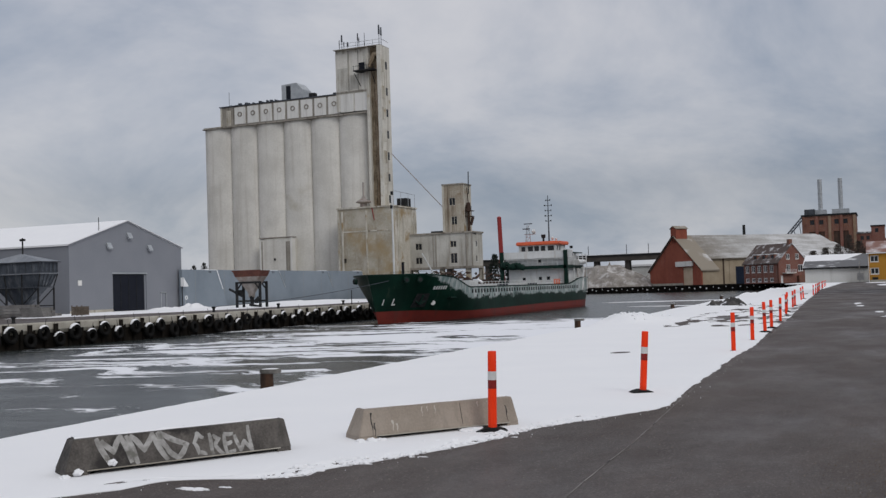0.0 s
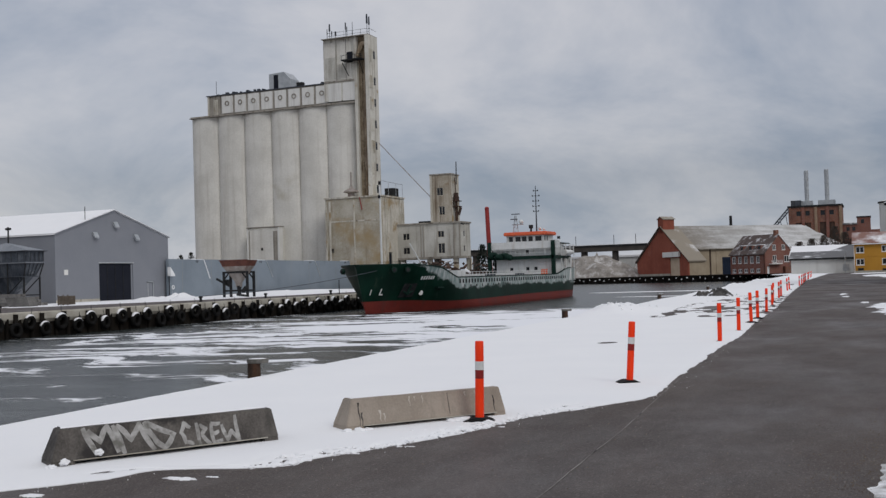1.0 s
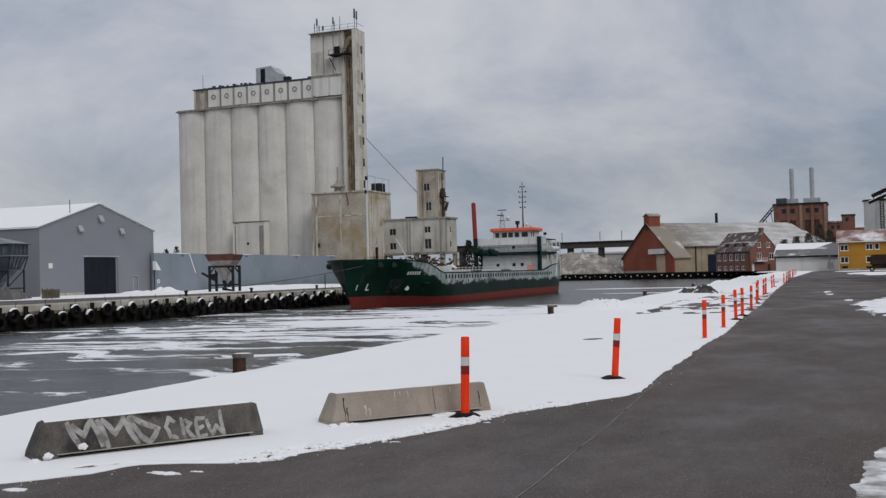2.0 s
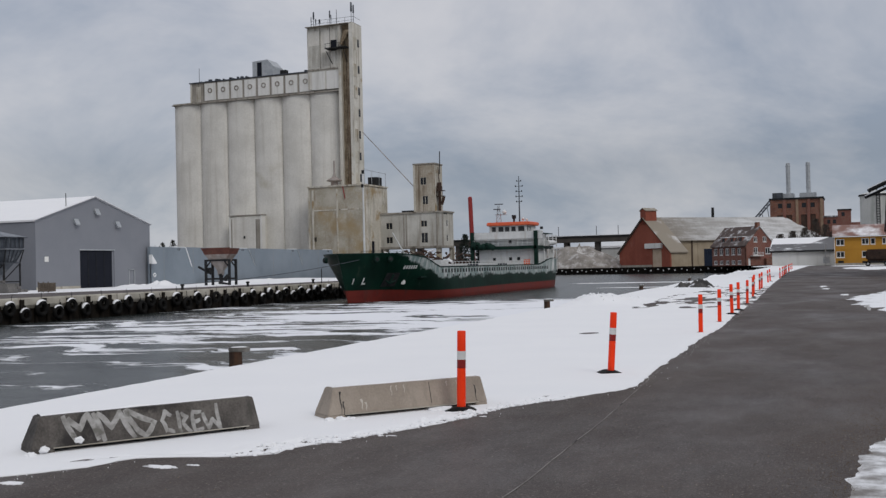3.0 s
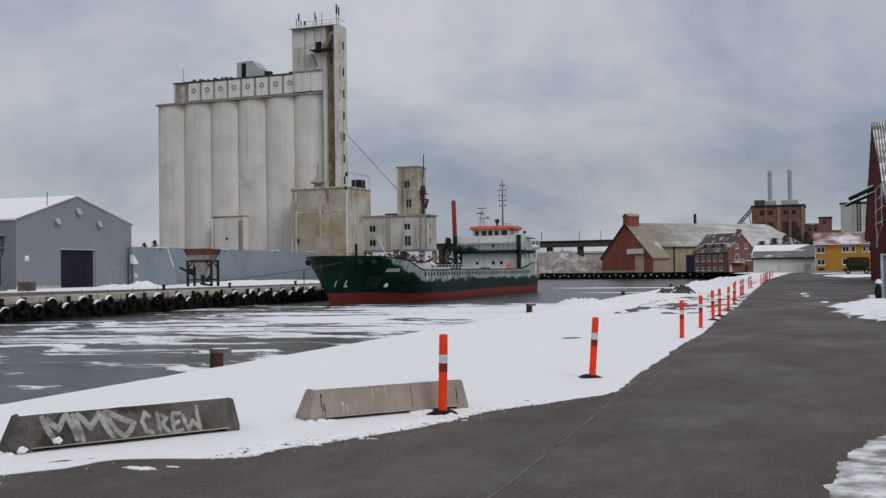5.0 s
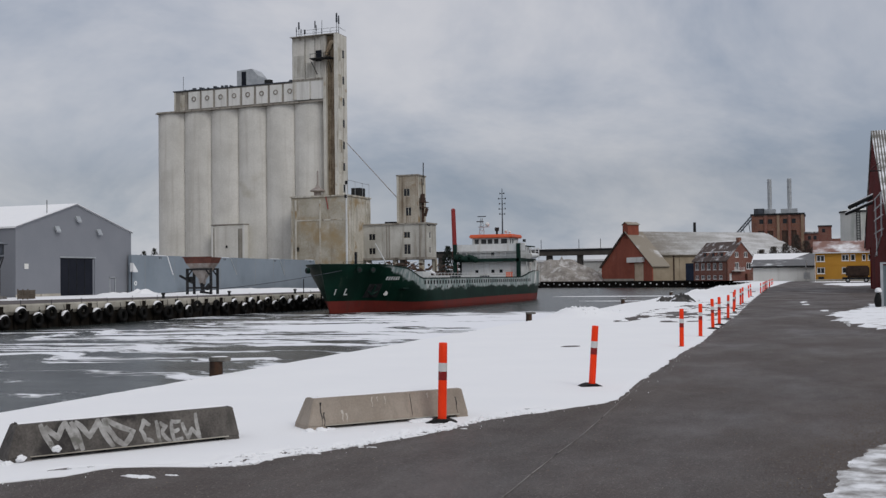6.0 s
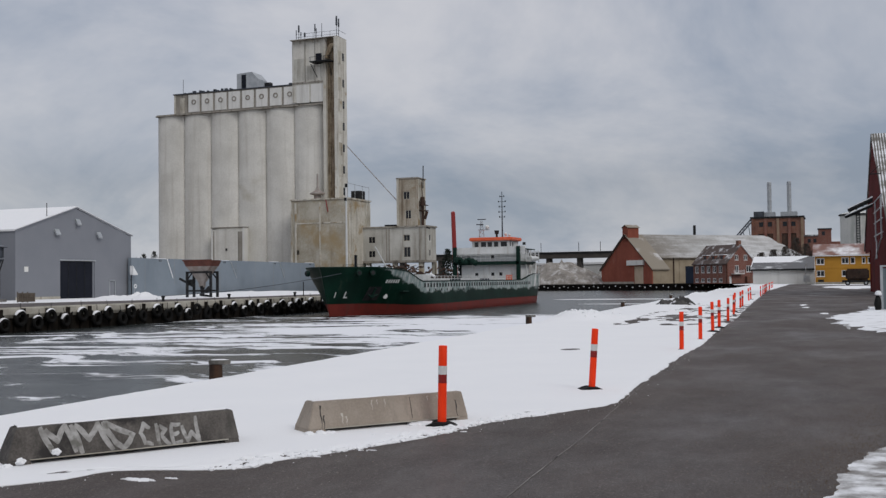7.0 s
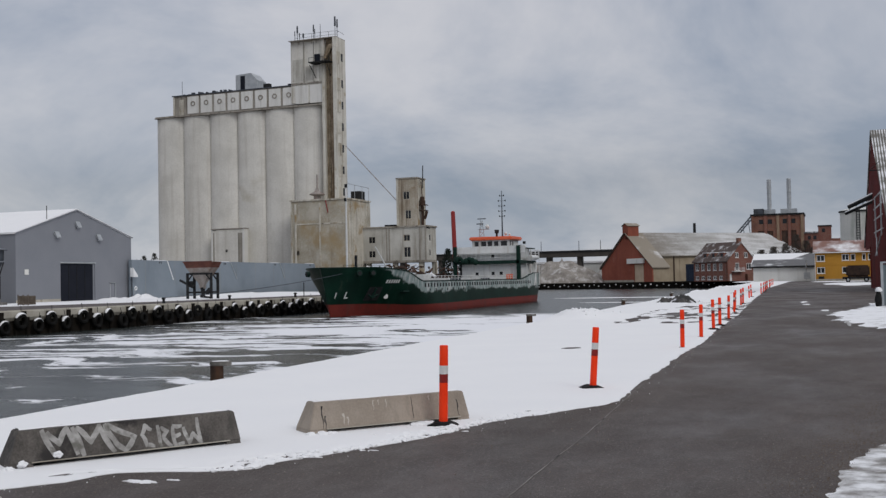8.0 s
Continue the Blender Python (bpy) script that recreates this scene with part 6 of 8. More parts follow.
    def dome(x, y, z, r, stem):
        bm = bmesh.new()
        bmesh.ops.create_icosphere(bm, subdivisions=2, radius=r, matrix=Matrix.Translation((x, y, z)))
        rod(bm, (x, y, stem), (x, y, z - r * 0.6), 0.08)
        part("sat_dome", bm, SHIP_WHITE, s, smooth=True)
    dome(rx + 0.85, 156.4, 9.98, 0.36, 9.6)
    dome(SX + 2.15, 156.8, 8.85, 0.26, rf + 0.5)
    dome(SX + 2.75, 156.8, 8.7, 0.20, rf + 0.5)
    bm = bmesh.new()
    rod(bm, (SX + 0.75, 156.6, rf + 0.5), (SX + 0.75, 156.6, 8.9), 0.16)
    rod(bm, (SX + 0.75, 156.6, 8.9), (SX + 0.75, 156.6, 9.45), 0.32, 0.38, 8)
    part("horn", bm, STEEL_DARK, s, smooth=True)
    # after deck: posts, ladders, boat
    bm = bmesh.new()
    for y in (156.3, 158.8, 161.3, 163.4):
        for z0, z1 in ((0.7, dk1), (dk1 + 0.3, dk2)):
            rod(bm, (xb + 0.4, y, z0), (xb + 0.35, y, z1 - 0.1), 0.08, seg=6)
    for z in (2.6, 5.3, 5.75, 6.2):
        rod(bm, (xb + 0.4, 156.3, z), (xb + 0.4, 163.4, z), 0.04, seg=5)
    part("after_rail", bm, SHIP_WHITE, s)
    bm = bmesh.new()
    rod(bm, (xb + 0.3, 158, 5.0), (xb + 0.3, 162.4, 5.1), 0.5, 0.35, 10)
    part("life_boat", bm, SHIP_WHITE, s, "small white rescue boat", smooth=True)
    part("stair", boxm(xb - 0.2, xb + 0.4, 160.2, 160.8, 0.7, 4.3, f=lambda x, y, z: Vector((x, y + (z - 0.7) * 0.4, z))), SHIP_WHITE, s)
    part("orange_box", boxm(SX + 3.3, SX + 4.2, ya - 1.5, ya - 0.95, 1.6, 2.5), ORANGE_ROOF, s, "orange life ring box")
    part("deck_box", boxm(SX + 3.9, SX + 4.9, 114.5, 117.0, 1.7, 2.5), SHIP_WHITE, s)
    part("funnel", boxm(SX - 1.5, SX + 1.0, 159.8, 162.3, dk2, 7.7), SHIP_GREEN_DECK, s)
    part("wing_lamp", boxm(xb + 0.3, xb + 0.7, ya + 0.2, ya + 0.5, dk2 + 0.6, dk2 + 1.0), STEEL_DARK, s)


build_ship()
# ---- buildings at the head of the basin ----
def build_red_shed():
    s = thing("red_grain_shed", "long red gabled shed with a pale snow-dusted roof", "shed", (-62, 339, 0))
    ang = 45.0
    c, q = math.cos(radians(ang)), math.sin(radians(ang))
    # u across the gable (to the right when facing it), d along the ridge
    f = lambda u, d, z: Vector((-63.7 + u * q + d * c, 339.2 - u * c + d * q, z))
    W, ZE, ZR = 14.2, 4.6, 15.6
    rake = lambda u: ZR - (ZR - ZE) * abs(u) / W
    bm = bmesh.new()
    wall(bm, f, -W, W, 0, rake, [(4.6, 9.6, 0, 5.6)], 0.4, [0])
    part("gable_wall", bm, RED_WALL, s)
    part("gable_door", boxm(4.6, 9.6, 0.15, 0.3, 0, 5.6, f=f), mat("tan_door_boards", (0.46, 0.36, 0.26), (0.56, 0.45, 0.34), 0.85, 0.5, 6.0, 0.2), s, "tall tan door")
    part("door_box", boxm(1.6, 10.2, -0.8, -0.01, 5.9, 7.5, f=f), CONC_LIGHT, s, "pale hoist box over the door")
    part("plinth", boxm(-W, 4.5, -0.06, -0.005, 0, 0.7, f=f), CONC_QUAY, s)
    # front bay, whose roof comes down low
    bm = bmesh.new()
    prism(bm, [(0, ZR), (W + 0.5, ZE - 0.35), (W + 0.5, ZE), (0, ZR + 0.4)], lambda u, z: f(u, -0.4, z), lambda u, z: f(u, 6.5, z))
    part("bay_roof", bm, ROOF_TAN, s, "bare tan roof slope")
    bm = bmesh.new()
    prism(bm, [(0, ZR), (-W - 0.5, ZE - 0.35), (-W - 0.5, ZE), (0, ZR + 0.4)], lambda u, z: f(u, -0.4, z), lambda u, z: f(u, 78.0, z))
    part("roof", bm, ROOF_LONG, s)
    bm = bmesh.new()
    H = 8.8
    prism(bm, [(0, ZR), (H + 0.6, rake(H + 0.6) - 0.3), (H + 0.6, rake(H + 0.6)), (0, ZR + 0.4)], lambda u, z: f(u, 6.5, z), lambda u, z: f(u, 78.0, z))
    part("roof", bm, ROOF_LONG, s)
    part("bay_side_wall", boxm(W - 0.4, W, 0.4, 6.5, 0, ZE - 0.2, f=f), TAN, s)
    part("bay_end_wall", boxm(H, W - 0.4, 6.1, 6.5, 0, ZE + 0.5, f=f), TAN, s)
    part("side_wall", boxm(H - 0.4, H, 6.5, 27, 0, rake(H) - 0.1, f=f), TAN, s)
    part("side_wall", boxm(H - 0.4, H, 29, 78, 0, rake(H) - 0.1, f=f), CONC_GREY_OLD, s, "grey rendered wall")
    for d in (12.0, 24.5):
        part("wall_post", boxm(H + 0.001, H + 0.12, d, d + 0.5, 0, rake(H) - 0.3, f=f), SCRAP, s)
    part("side_door", boxm(H - 0.01, H + 0.12, 14.5, 20.5, 0.3, 7.5, f=f), TAN, s, "tall pale sliding door")
    part("dark_opening", boxm(H - 0.9, H - 0.4, 27, 29, 0, rake(H) - 0.1, f=f), STEEL_DARK, s)
    part("back_wall", boxm(-W, H, 77.6, 78, 0, ZE, f=f), RED_WALL, s)
    part("gutter", boxm(H + 0.6, H + 0.85, 6.5, 78, rake(H + .6) - 0.3, rake(H + .6) - 0.05, f=f), CONC_DIRTY, s)
    # lantern on the ridge
    lb = bmesh.new()
    wall(lb, f, -1.5, 1.5, ZR - 2.0, lambda u: ZR + 3.3 - 0.5 * abs(u), thick=4.2, breaks=[0])
    lan = part("ridge_lantern", lb, RED_WALL, s, "red lantern on the ridge")
    for sg in (-1, 1):
        bm = bmesh.new()
        prism(bm, [(0, ZR + 3.32), (sg * 1.8, ZR + 2.42), (sg * 1.8, ZR + 2.6), (0, ZR + 3.5)], lambda u, z: f(u, -0.25, z), lambda u, z: f(u, 4.5, z))
        part("lantern_roof", bm, ROOF_TAN, lan)
    for sg in (-1, 1):
        bm = bmesh.new()
        prism(bm, [(0, ZR + 0.42), (sg * (W + 0.55), ZE + 0.02), (sg * (W + 0.55), ZE - 0.18), (0, ZR + 0.18)], lambda u, z: f(u, -0.6, z), lambda u, z: f(u, -0.42, z))
        part("verge_board", bm, SCRAP, s)
    part("chimney", rodm(f(-3, 30, 10), f(-3, 30, 19.4), 0.55, 0.45, 10), STEEL_DARK, s, "dark round chimney", smooth=True)



build_red_shed()


def build_blue_container():
    b = thing("blue_container", "dark blue steel container beside the shed", "container", (-33, 330, 0))
    f = face_south(322)
    bm = boxm(-42.5, -36.2, 0, 2.6, 0, 5.2, f=f)
    part("body", bm, BLUE_PAINT, b)
    for k in range(9):
        part("rib", boxm(-42.4 + k * 0.74, -42.2 + k * 0.74, -0.08, -0.01, 0.3, 4.9, f=f), BLUE_PAINT, b)


build_blue_container()


def build_brick_house():
    h = thing("brick_house", "two-storey red brick house with dormers and a snowy roof", "house", (-26, 303, 0))
    ox, oy = -28.2, 298.0
    g = face_turned(ox, oy, 48)            # gable wall, u runs away to the right
    GW, SL = 10.4, 13.6
    sd = lambda u, d, z: g(d, SL - u, z)   # long side; u runs from the far corner to the near one
    ZE, ZR = 5.6, 10.6
    rake = lambda u: ZR - (ZR - ZE) * abs(u - GW / 2) / (GW / 2)
    gw = [(3.0, 4.3, 6.4, 7.9), (6.3, 7.6, 6.4, 7.9), (3.0, 4.4, 2.9, 5.0), (7.1, 8.9, 3.1, 4.9)]
    bm = bmesh.new()
    wall(bm, g, 0, GW, 0, rake, gw + [(0.9, 1.8, 0, 2.0)], 0.35, [GW / 2])
    part("gable_wall", bm, BRICK, h)
    sw = [(0.8 + k * 2.4, 2.2 + k * 2.4, 3.0, 4.9) for k in range(5)] + [(0.8 + k * 2.4, 2.2 + k * 2.4, 0.4, 1.5) for k in range(5)]
    bm = bmesh.new()
    wall(bm, sd, 0, SL, 0, ZE, sw, 0.35)
    part("side_wall", bm, BRICK, h)
    for w in gw:
        window(h, g, *w, WHITE_PAINT, 2, 1, 0.14)
    for k, w in enumerate(sw):
        window(h, sd, *w, WHITE_PAINT, 2, 1, 0.16)
    part("door", boxm(0.9, 1.8, 0.15, 0.22, 0, 2.0, f=g), WHITE_PAINT, h)
    part("core", boxm(0.5, GW - 0.4, 0.6, SL - 0.6, 0.05, ZE - 0.1, f=g), STEEL_DARK, h)
    bm = bmesh.new()
    prism(bm, [(GW / 2, ZR), (-0.4, ZE - 0.38), (-0.4, ZE - 0.1), (GW / 2, ZR + 0.28)], lambda u, z: g(u, -0.3, z), lambda u, z: g(u, SL + 0.3, z))
    r = part("roof", bm, TILES, h)
    bm = bmesh.new()
    prism(bm, [(GW / 2, ZR), (GW + 0.4, ZE - 0.38), (GW + 0.4, ZE - 0.1), (GW / 2, ZR + 0.28)], lambda u, z: g(u, -0.3, z), lambda u, z: g(u, SL + 0.3, z))
    part("roof", bm, SNOW, h)
    part("back_gable", boxm(0, GW, SL - 0.35, SL, 0, ZE, f=g), BRICK, h)
    part("chimney", boxm(GW / 2 - 0.5, GW / 2 + 0.5, 0.3, 1.3, ZR - 0.4, ZR + 1.3, f=g), BRICK_DARK, h)
    for d in (2.2, 5.6, 9.0):
        dm = part("dormer", boxm(1.0, 3.0, d, d + 1.6, ZE + 0.6, ZE + 2.3, f=g), BRICK, h, "small dormer")
        part("dormer_roof", boxm(0.8, 3.4, d - 0.15, d + 1.75, ZE + 2.3, ZE + 2.5, f=g), SNOW, dm)
        part("dormer_pane", boxm(0.95, 0.99, d + 0.3, d + 1.3, ZE + 0.9, ZE + 2.0, f=g), GLASS, dm)
    bal = part("balcony", boxm(1.6, 5.4, -1.2, -0.01, 2.55, 2.75, f=g), CONC_LIGHT, h)
    for k in range(9):
        part("baluster", boxm(1.6 + k * 0.46, 1.68 + k * 0.46, -1.2, -1.12, 2.75, 3.7, f=g), WHITE_PAINT, bal)
    part("stair_arch", boxm(6.6, 10.0, -0.9, -0.01, 0, 1.9, f=g), BRICK_DARK, h)


build_brick_house()


def build_power_house():
    p = thing("brick_power_house", "tall sooty brick power house with twin steel chimneys", "factory", (-20, 385, 0))
    x0, x1, y0, y1, z1 = -27.4, -10.2, 380, 396, 21.9
    fs = face_south(y0)
    low = [(-24.8, -23.4, 19.0, 20.6), (-21.9, -20.5, 19.0, 20.6), (-17.0, -15.6, 19.0, 20.6), (-14.2, -12.8, 19.0, 20.6)]
    tall = [(-25.2, -23.2, 8.0, 16.6), (-22.2, -20.2, 8.0, 16.6), (-17.4, -15.4, 8.0, 16.6), (-14.5, -12.6, 8.0, 16.6)]
    bm = bmesh.new()
    wall(bm, fs, x0, x1, 0, z1, low + tall, 0.5)
    part("front_wall", bm, BRICK_DARK, p)
    part("side_wall", boxm(x1 - 0.5, x1, y0 + 0.5, y1, 0, z1), BRICK_DARK, p)
    part("side_wall", boxm(x0, x0 + 0.5, y0 + 0.5, y1, 0, z1), BRICK_DARK, p)
    part("core", boxm(x0 + 0.6, x1 - 0.6, y0 + 1.2, y1, 0, z1 - 0.1), STEEL_DARK, p)
    part("cornice", boxm(x0 - 0.3, x1 + 0.3, y0 - 0.4, y1, z1, z1 + 0.6), STEEL_DARK, p)
    for w in low:
        part("window", boxm(w[0], w[1], 0.3, 0.36, w[2], w[3], f=fs), GLASS, p)
    for w in tall:
        part("window_panel", boxm(w[0], w[1], 0.3, 0.4, w[2], w[3], f=fs), INFILL, p, "sooty infill panel")
    for u, m in ((x0, BRICK_DARK), (-19.0, PIER_BROWN), (x1 - 0.9, PIER_BROWN), (-23.1, BRICK), (-15.25, BRICK)):
        part("pier", boxm(u, u + 0.9, -0.3, -0.01, 0, z1, f=fs), m, p)
    for x, w in ((-23.0, 3.8), (-14.9, 2.9)):
        part("roof_plant", boxm(x - w if x > -20 else x - 0.2, x + w * 0.9, y0 + 3, y0 + 8, z1 + 0.7, z1 + 2.3), STEEL_GREY, p)
    part("roof_plant", boxm(-26.6, -23.25, y0 + 1, y0 + 6, z1 + 0.6, z1 + 2.5), STEEL_BLUE, p, "dark steel roof plant")
    for x in (-21.5, -14.9):
        ch = bmesh.new()
        lathe(ch, [(0.72, 0), (0.72, 10.6), (0.62, 10.7)], (x, y0 + 5.5, z1 + 2.3), 14)
        pr = part("chimney", ch, STEEL_GREY, p, "bare steel chimney", smooth=True)
        for k in range(5):
            rg = bmesh.new()
            lathe(rg, [(0.73, 0), (0.82, 0.04), (0.82, 0.2), (0.73, 0.24)], (x, y0 + 5.5, z1 + 4.2 + 1.9 * k), 14, caps=False)
            part("chimney_ring", rg, STEEL_GREY, pr, smooth=True)
    bm = bmesh.new()
    a, b = Vector((-33.5, 379, 13.5)), Vector((-27.3, 379, 20.6))
    for dz in (0, 1.3):
        rod(bm, a + Vector((0, 0, dz)), b + Vector((0, 0, dz)), 0.22, seg=6)
    for k in range(8):
        t = k / 7
        q = a.lerp(b, t)
        rod(bm, q, q + Vector((0, 0, 1.3)), 0.1, seg=5)
        if k < 7:
            rod(bm, q, a.lerp(b, (k + 1) / 7) + Vector((0, 0, 1.3)), 0.08, seg=5)
    rod(bm, a.lerp(b, 0.55), (-28.5, 379, 11), 0.12, seg=5)
    rod(bm, a.lerp(b, 0.85), (-27.5, 379, 14), 0.12, seg=5)
    part("conveyor", bm, STEEL_BLUE, p, "sloping lattice conveyor")
    # lower brick wings to the right
    for a0, a1, zz, nm in ((x1, -5.62, 15.4, "low_wing"), (-5.6, -1.4, 17.6, "stair_tower"), (-1.4, 3.0, 13.4, "low_wing"), (3.01, 5.2, 14.8, "low_wing")):
        part(nm, boxm(a0 + 0.01, a1, y0 + 1, y0 + 9, 0, zz), BRICK, p)
    part("wing_roof", boxm(-10.2, -5.6, y0 + 0.6, y0 + 9, 15.4, 15.9), ROOF_DARK, p)
    part("tower_cap", boxm(-5.8, -1.2, y0 + 0.8, y0 + 9.2, 17.6, 18.0), STEEL_DARK, p)
    for x, z in ((-9, 13.2), (-7.2, 13.2), (-4.4, 15.6)):
        part("window", boxm(x, x + 1.0, y0 + 0.95, y0 + 1.0, z, z + 1.3), GLASS, p)


build_power_house()


def build_white_shed():
    s = thing("white_low_shed", "low white shed under a half snow-covered dark roof", "shed", (-11, 248, 0))
    f = face_south(246)
    part("front_wall", boxm(-17.6, -4.6, 0, 0.3, 0, 3.25, f=f), WHITE_WALL, s)
    part("side_wall", boxm(-17.6, -17.3, 0.3, 14, 0, 3.2, f=f), WHITE_WALL, s)
    bm = bmesh.new()
    prism(bm, [(0, 3.2), (13.0, 6.1), (13.0, 6.35), (0, 3.45)], lambda d, z: f(-18.0, d - 0.5, z), lambda d, z: f(-4.3, d - 0.5, z))
    part("roof", bm, ROOF_DARK, s)
    bm = bmesh.new()
    prism(bm, [(3.0, 3.95), (13.0, 6.36), (13.0, 6.46), (3.0, 4.05)], lambda d, z: f(-18.2, d - 0.5, z), lambda d, z: f(-14.0 + d * 0.62, d - 0.5, z))
    part("roof_snow", bm, SNOW, s, "white snow on the roof")
    part("eave_board", boxm(-18.0, -4.3, -0.62, -0.52, 3.05, 3.45, f=f), STEEL_DARK, s)
    for u in (-15.0, -12.0, -9.0):
        part("pilaster", boxm(u, u + 0.12, -0.08, -0.01, 0, 3.2, f=f), WHITE_WALL, s)


build_white_shed()
post_ = thing("transformer_post", "grey steel cabinet on a pole beside the white shed", "cabinet", (-6.2, 240, 0))
part("pole", rodm((-6.2, 240, 0), (-6.2, 240, 4.4), 0.09, seg=8), STEEL_GREY, post_)
part("cabinet", boxm(-6.7, -5.4, 239.6, 240.4, 0.5, 1.9), STEEL_GREY, post_)


def build_yellow_house():
    h = thing("yellow_house", "two-storey yellow rendered house with white windows", "house", (2, 236, 0))
    y0, x0, x1, ZE = 232.0, -4.3, 7.4, 6.0
    f = face_south(y0)
    wins = [(-3.9, -2.3, 4.1, 5.4), (-3.9, -2.3, 1.6, 2.9), (1.0, 2.4, 4.2, 5.5), (2.7, 3.6, 4.2, 5.5), (4.9, 5.6, 4.2, 5.5), (6.0, 6.6, 4.2, 5.5), (1.0, 2.6, 1.6, 2.9)]
    bm = bmesh.new()
    wall(bm, f, x0, x1, 0, ZE, wins, 0.35)
    part("front_wall", bm, YELLOW, h)
    part("side_wall", boxm(x0, x0 + 0.35, y0 + 0.35, y0 + 9, 0, ZE), YELLOW, h)
    part("core", boxm(x0 + 0.5, x1, y0 + 0.8, y0 + 9, 0, ZE - 0.1), STEEL_DARK, h)
    for w in wins:
        window(h, f, *w, WHITE_PAINT, 2 if w[1] - w[0] > 1 else 1, 1, 0.13)
    bm = bmesh.new()
    prism(bm, [(-0.5, ZE - 0.15), (4.5, ZE + 2.2), (9.6, ZE - 0.15), (9.6, ZE + 0.1), (4.5, ZE + 2.45), (-0.5, ZE + 0.1)], lambda d, z: f(x0 - 0.3, d, z), lambda d, z: f(x1, d, z))
    part("roof", bm, TILES_RED, h)
    part("gutter", boxm(x0 - 0.3, x1, -0.62, -0.5, ZE - 0.2, ZE - 0.02, f=f), WHITE_PAINT, h)
    part("downpipe", rodm(f(x0 + 0.1, -0.08, 0), f(x0 + 0.1, -0.08, ZE), 0.06, seg=6), WHITE_PAINT, h)
    part("plinth", boxm(x0, x1, -0.05, -0.005, 0, 0.45, f=f), CONC_QUAY, h)
    part("cellar_hatch", boxm(-3.6, -2.5, -0.08, -0.01, 0.5, 1.0, f=f), STEEL_DARK, h)
    part("wall_band", boxm(x0, x1, -0.04, -0.006, 3.25, 3.45, f=f), YELLOW, h)


build_yellow_house()


def build_machine():
    m = thing("parked_trailer", "brown tarpaulin-covered trailer parked on snowy ground", "trailer", (3.2, 201, 0))
    bm = boxm(1.5, 5.4, 199.5, 203.5, 0.95, 2.95)
    bmesh.ops.bevel(bm, geom=bm.edges[:], offset=0.25, segments=2, affect="EDGES")
    part("cover", bm, SCRAP, m, "dark brown tarpaulin")
    part("bed", boxm(0.9, 5.9, 199.3, 203.7, 0.55, 0.93), STEEL_DARK, m)
    for x in (1.8, 4.8):
        w = part("wheel", rodm((x, 199.25, 0.42), (x, 199.6, 0.42), 0.42, seg=16), TYRE, m, smooth=True)
        part("rim", rodm((x, 199.2, 0.42), (x, 199.3, 0.42), 0.22, seg=12), STEEL_GREY, w)


build_machine()


def build_grey_silo():
    s = thing("round_grey_silo", "round pale grey concrete silo with a steel ladder", "silo", (4.7, 264, 0))
    bm = bmesh.new()
    lathe(bm, [(3.9, 0), (3.9, 15.7), (4.05, 15.75), (4.05, 16.1), (0.8, 17.0), (0.3, 17.1)], (4.9, 264, 0), 36)
    part("drum", bm, mat("silo_pale", (0.50, 0.51, 0.49), (0.62, 0.62, 0.59), 0.85, 0.3, 4, 0.1, streak=(0.25, 0.28, 0.24), streak_amt=0.6), s, smooth=True)
    bm = bmesh.new()
    lathe(bm, [(4.08, 15.7), (4.2, 15.75), (4.2, 16.0), (4.06, 16.1)], (4.9, 264, 0), 36, caps=False)
    part("rim", bm, STEEL_DARK, s, smooth=True)
    bm = bmesh.new()
    for dx in (-0.35, 0.35):
        rod(bm, (4.9 + dx, 260.0, 8), (4.9 + dx, 260.0, 16.6), 0.10, seg=5)
    for k in range(14):
        rod(bm, (4.55, 260.0, 8.4 + 0.6 * k), (5.25, 260.0, 8.4 + 0.6 * k), 0.06, seg=5)
    part("ladder", bm, STEEL_DARK, s)


build_grey_silo()


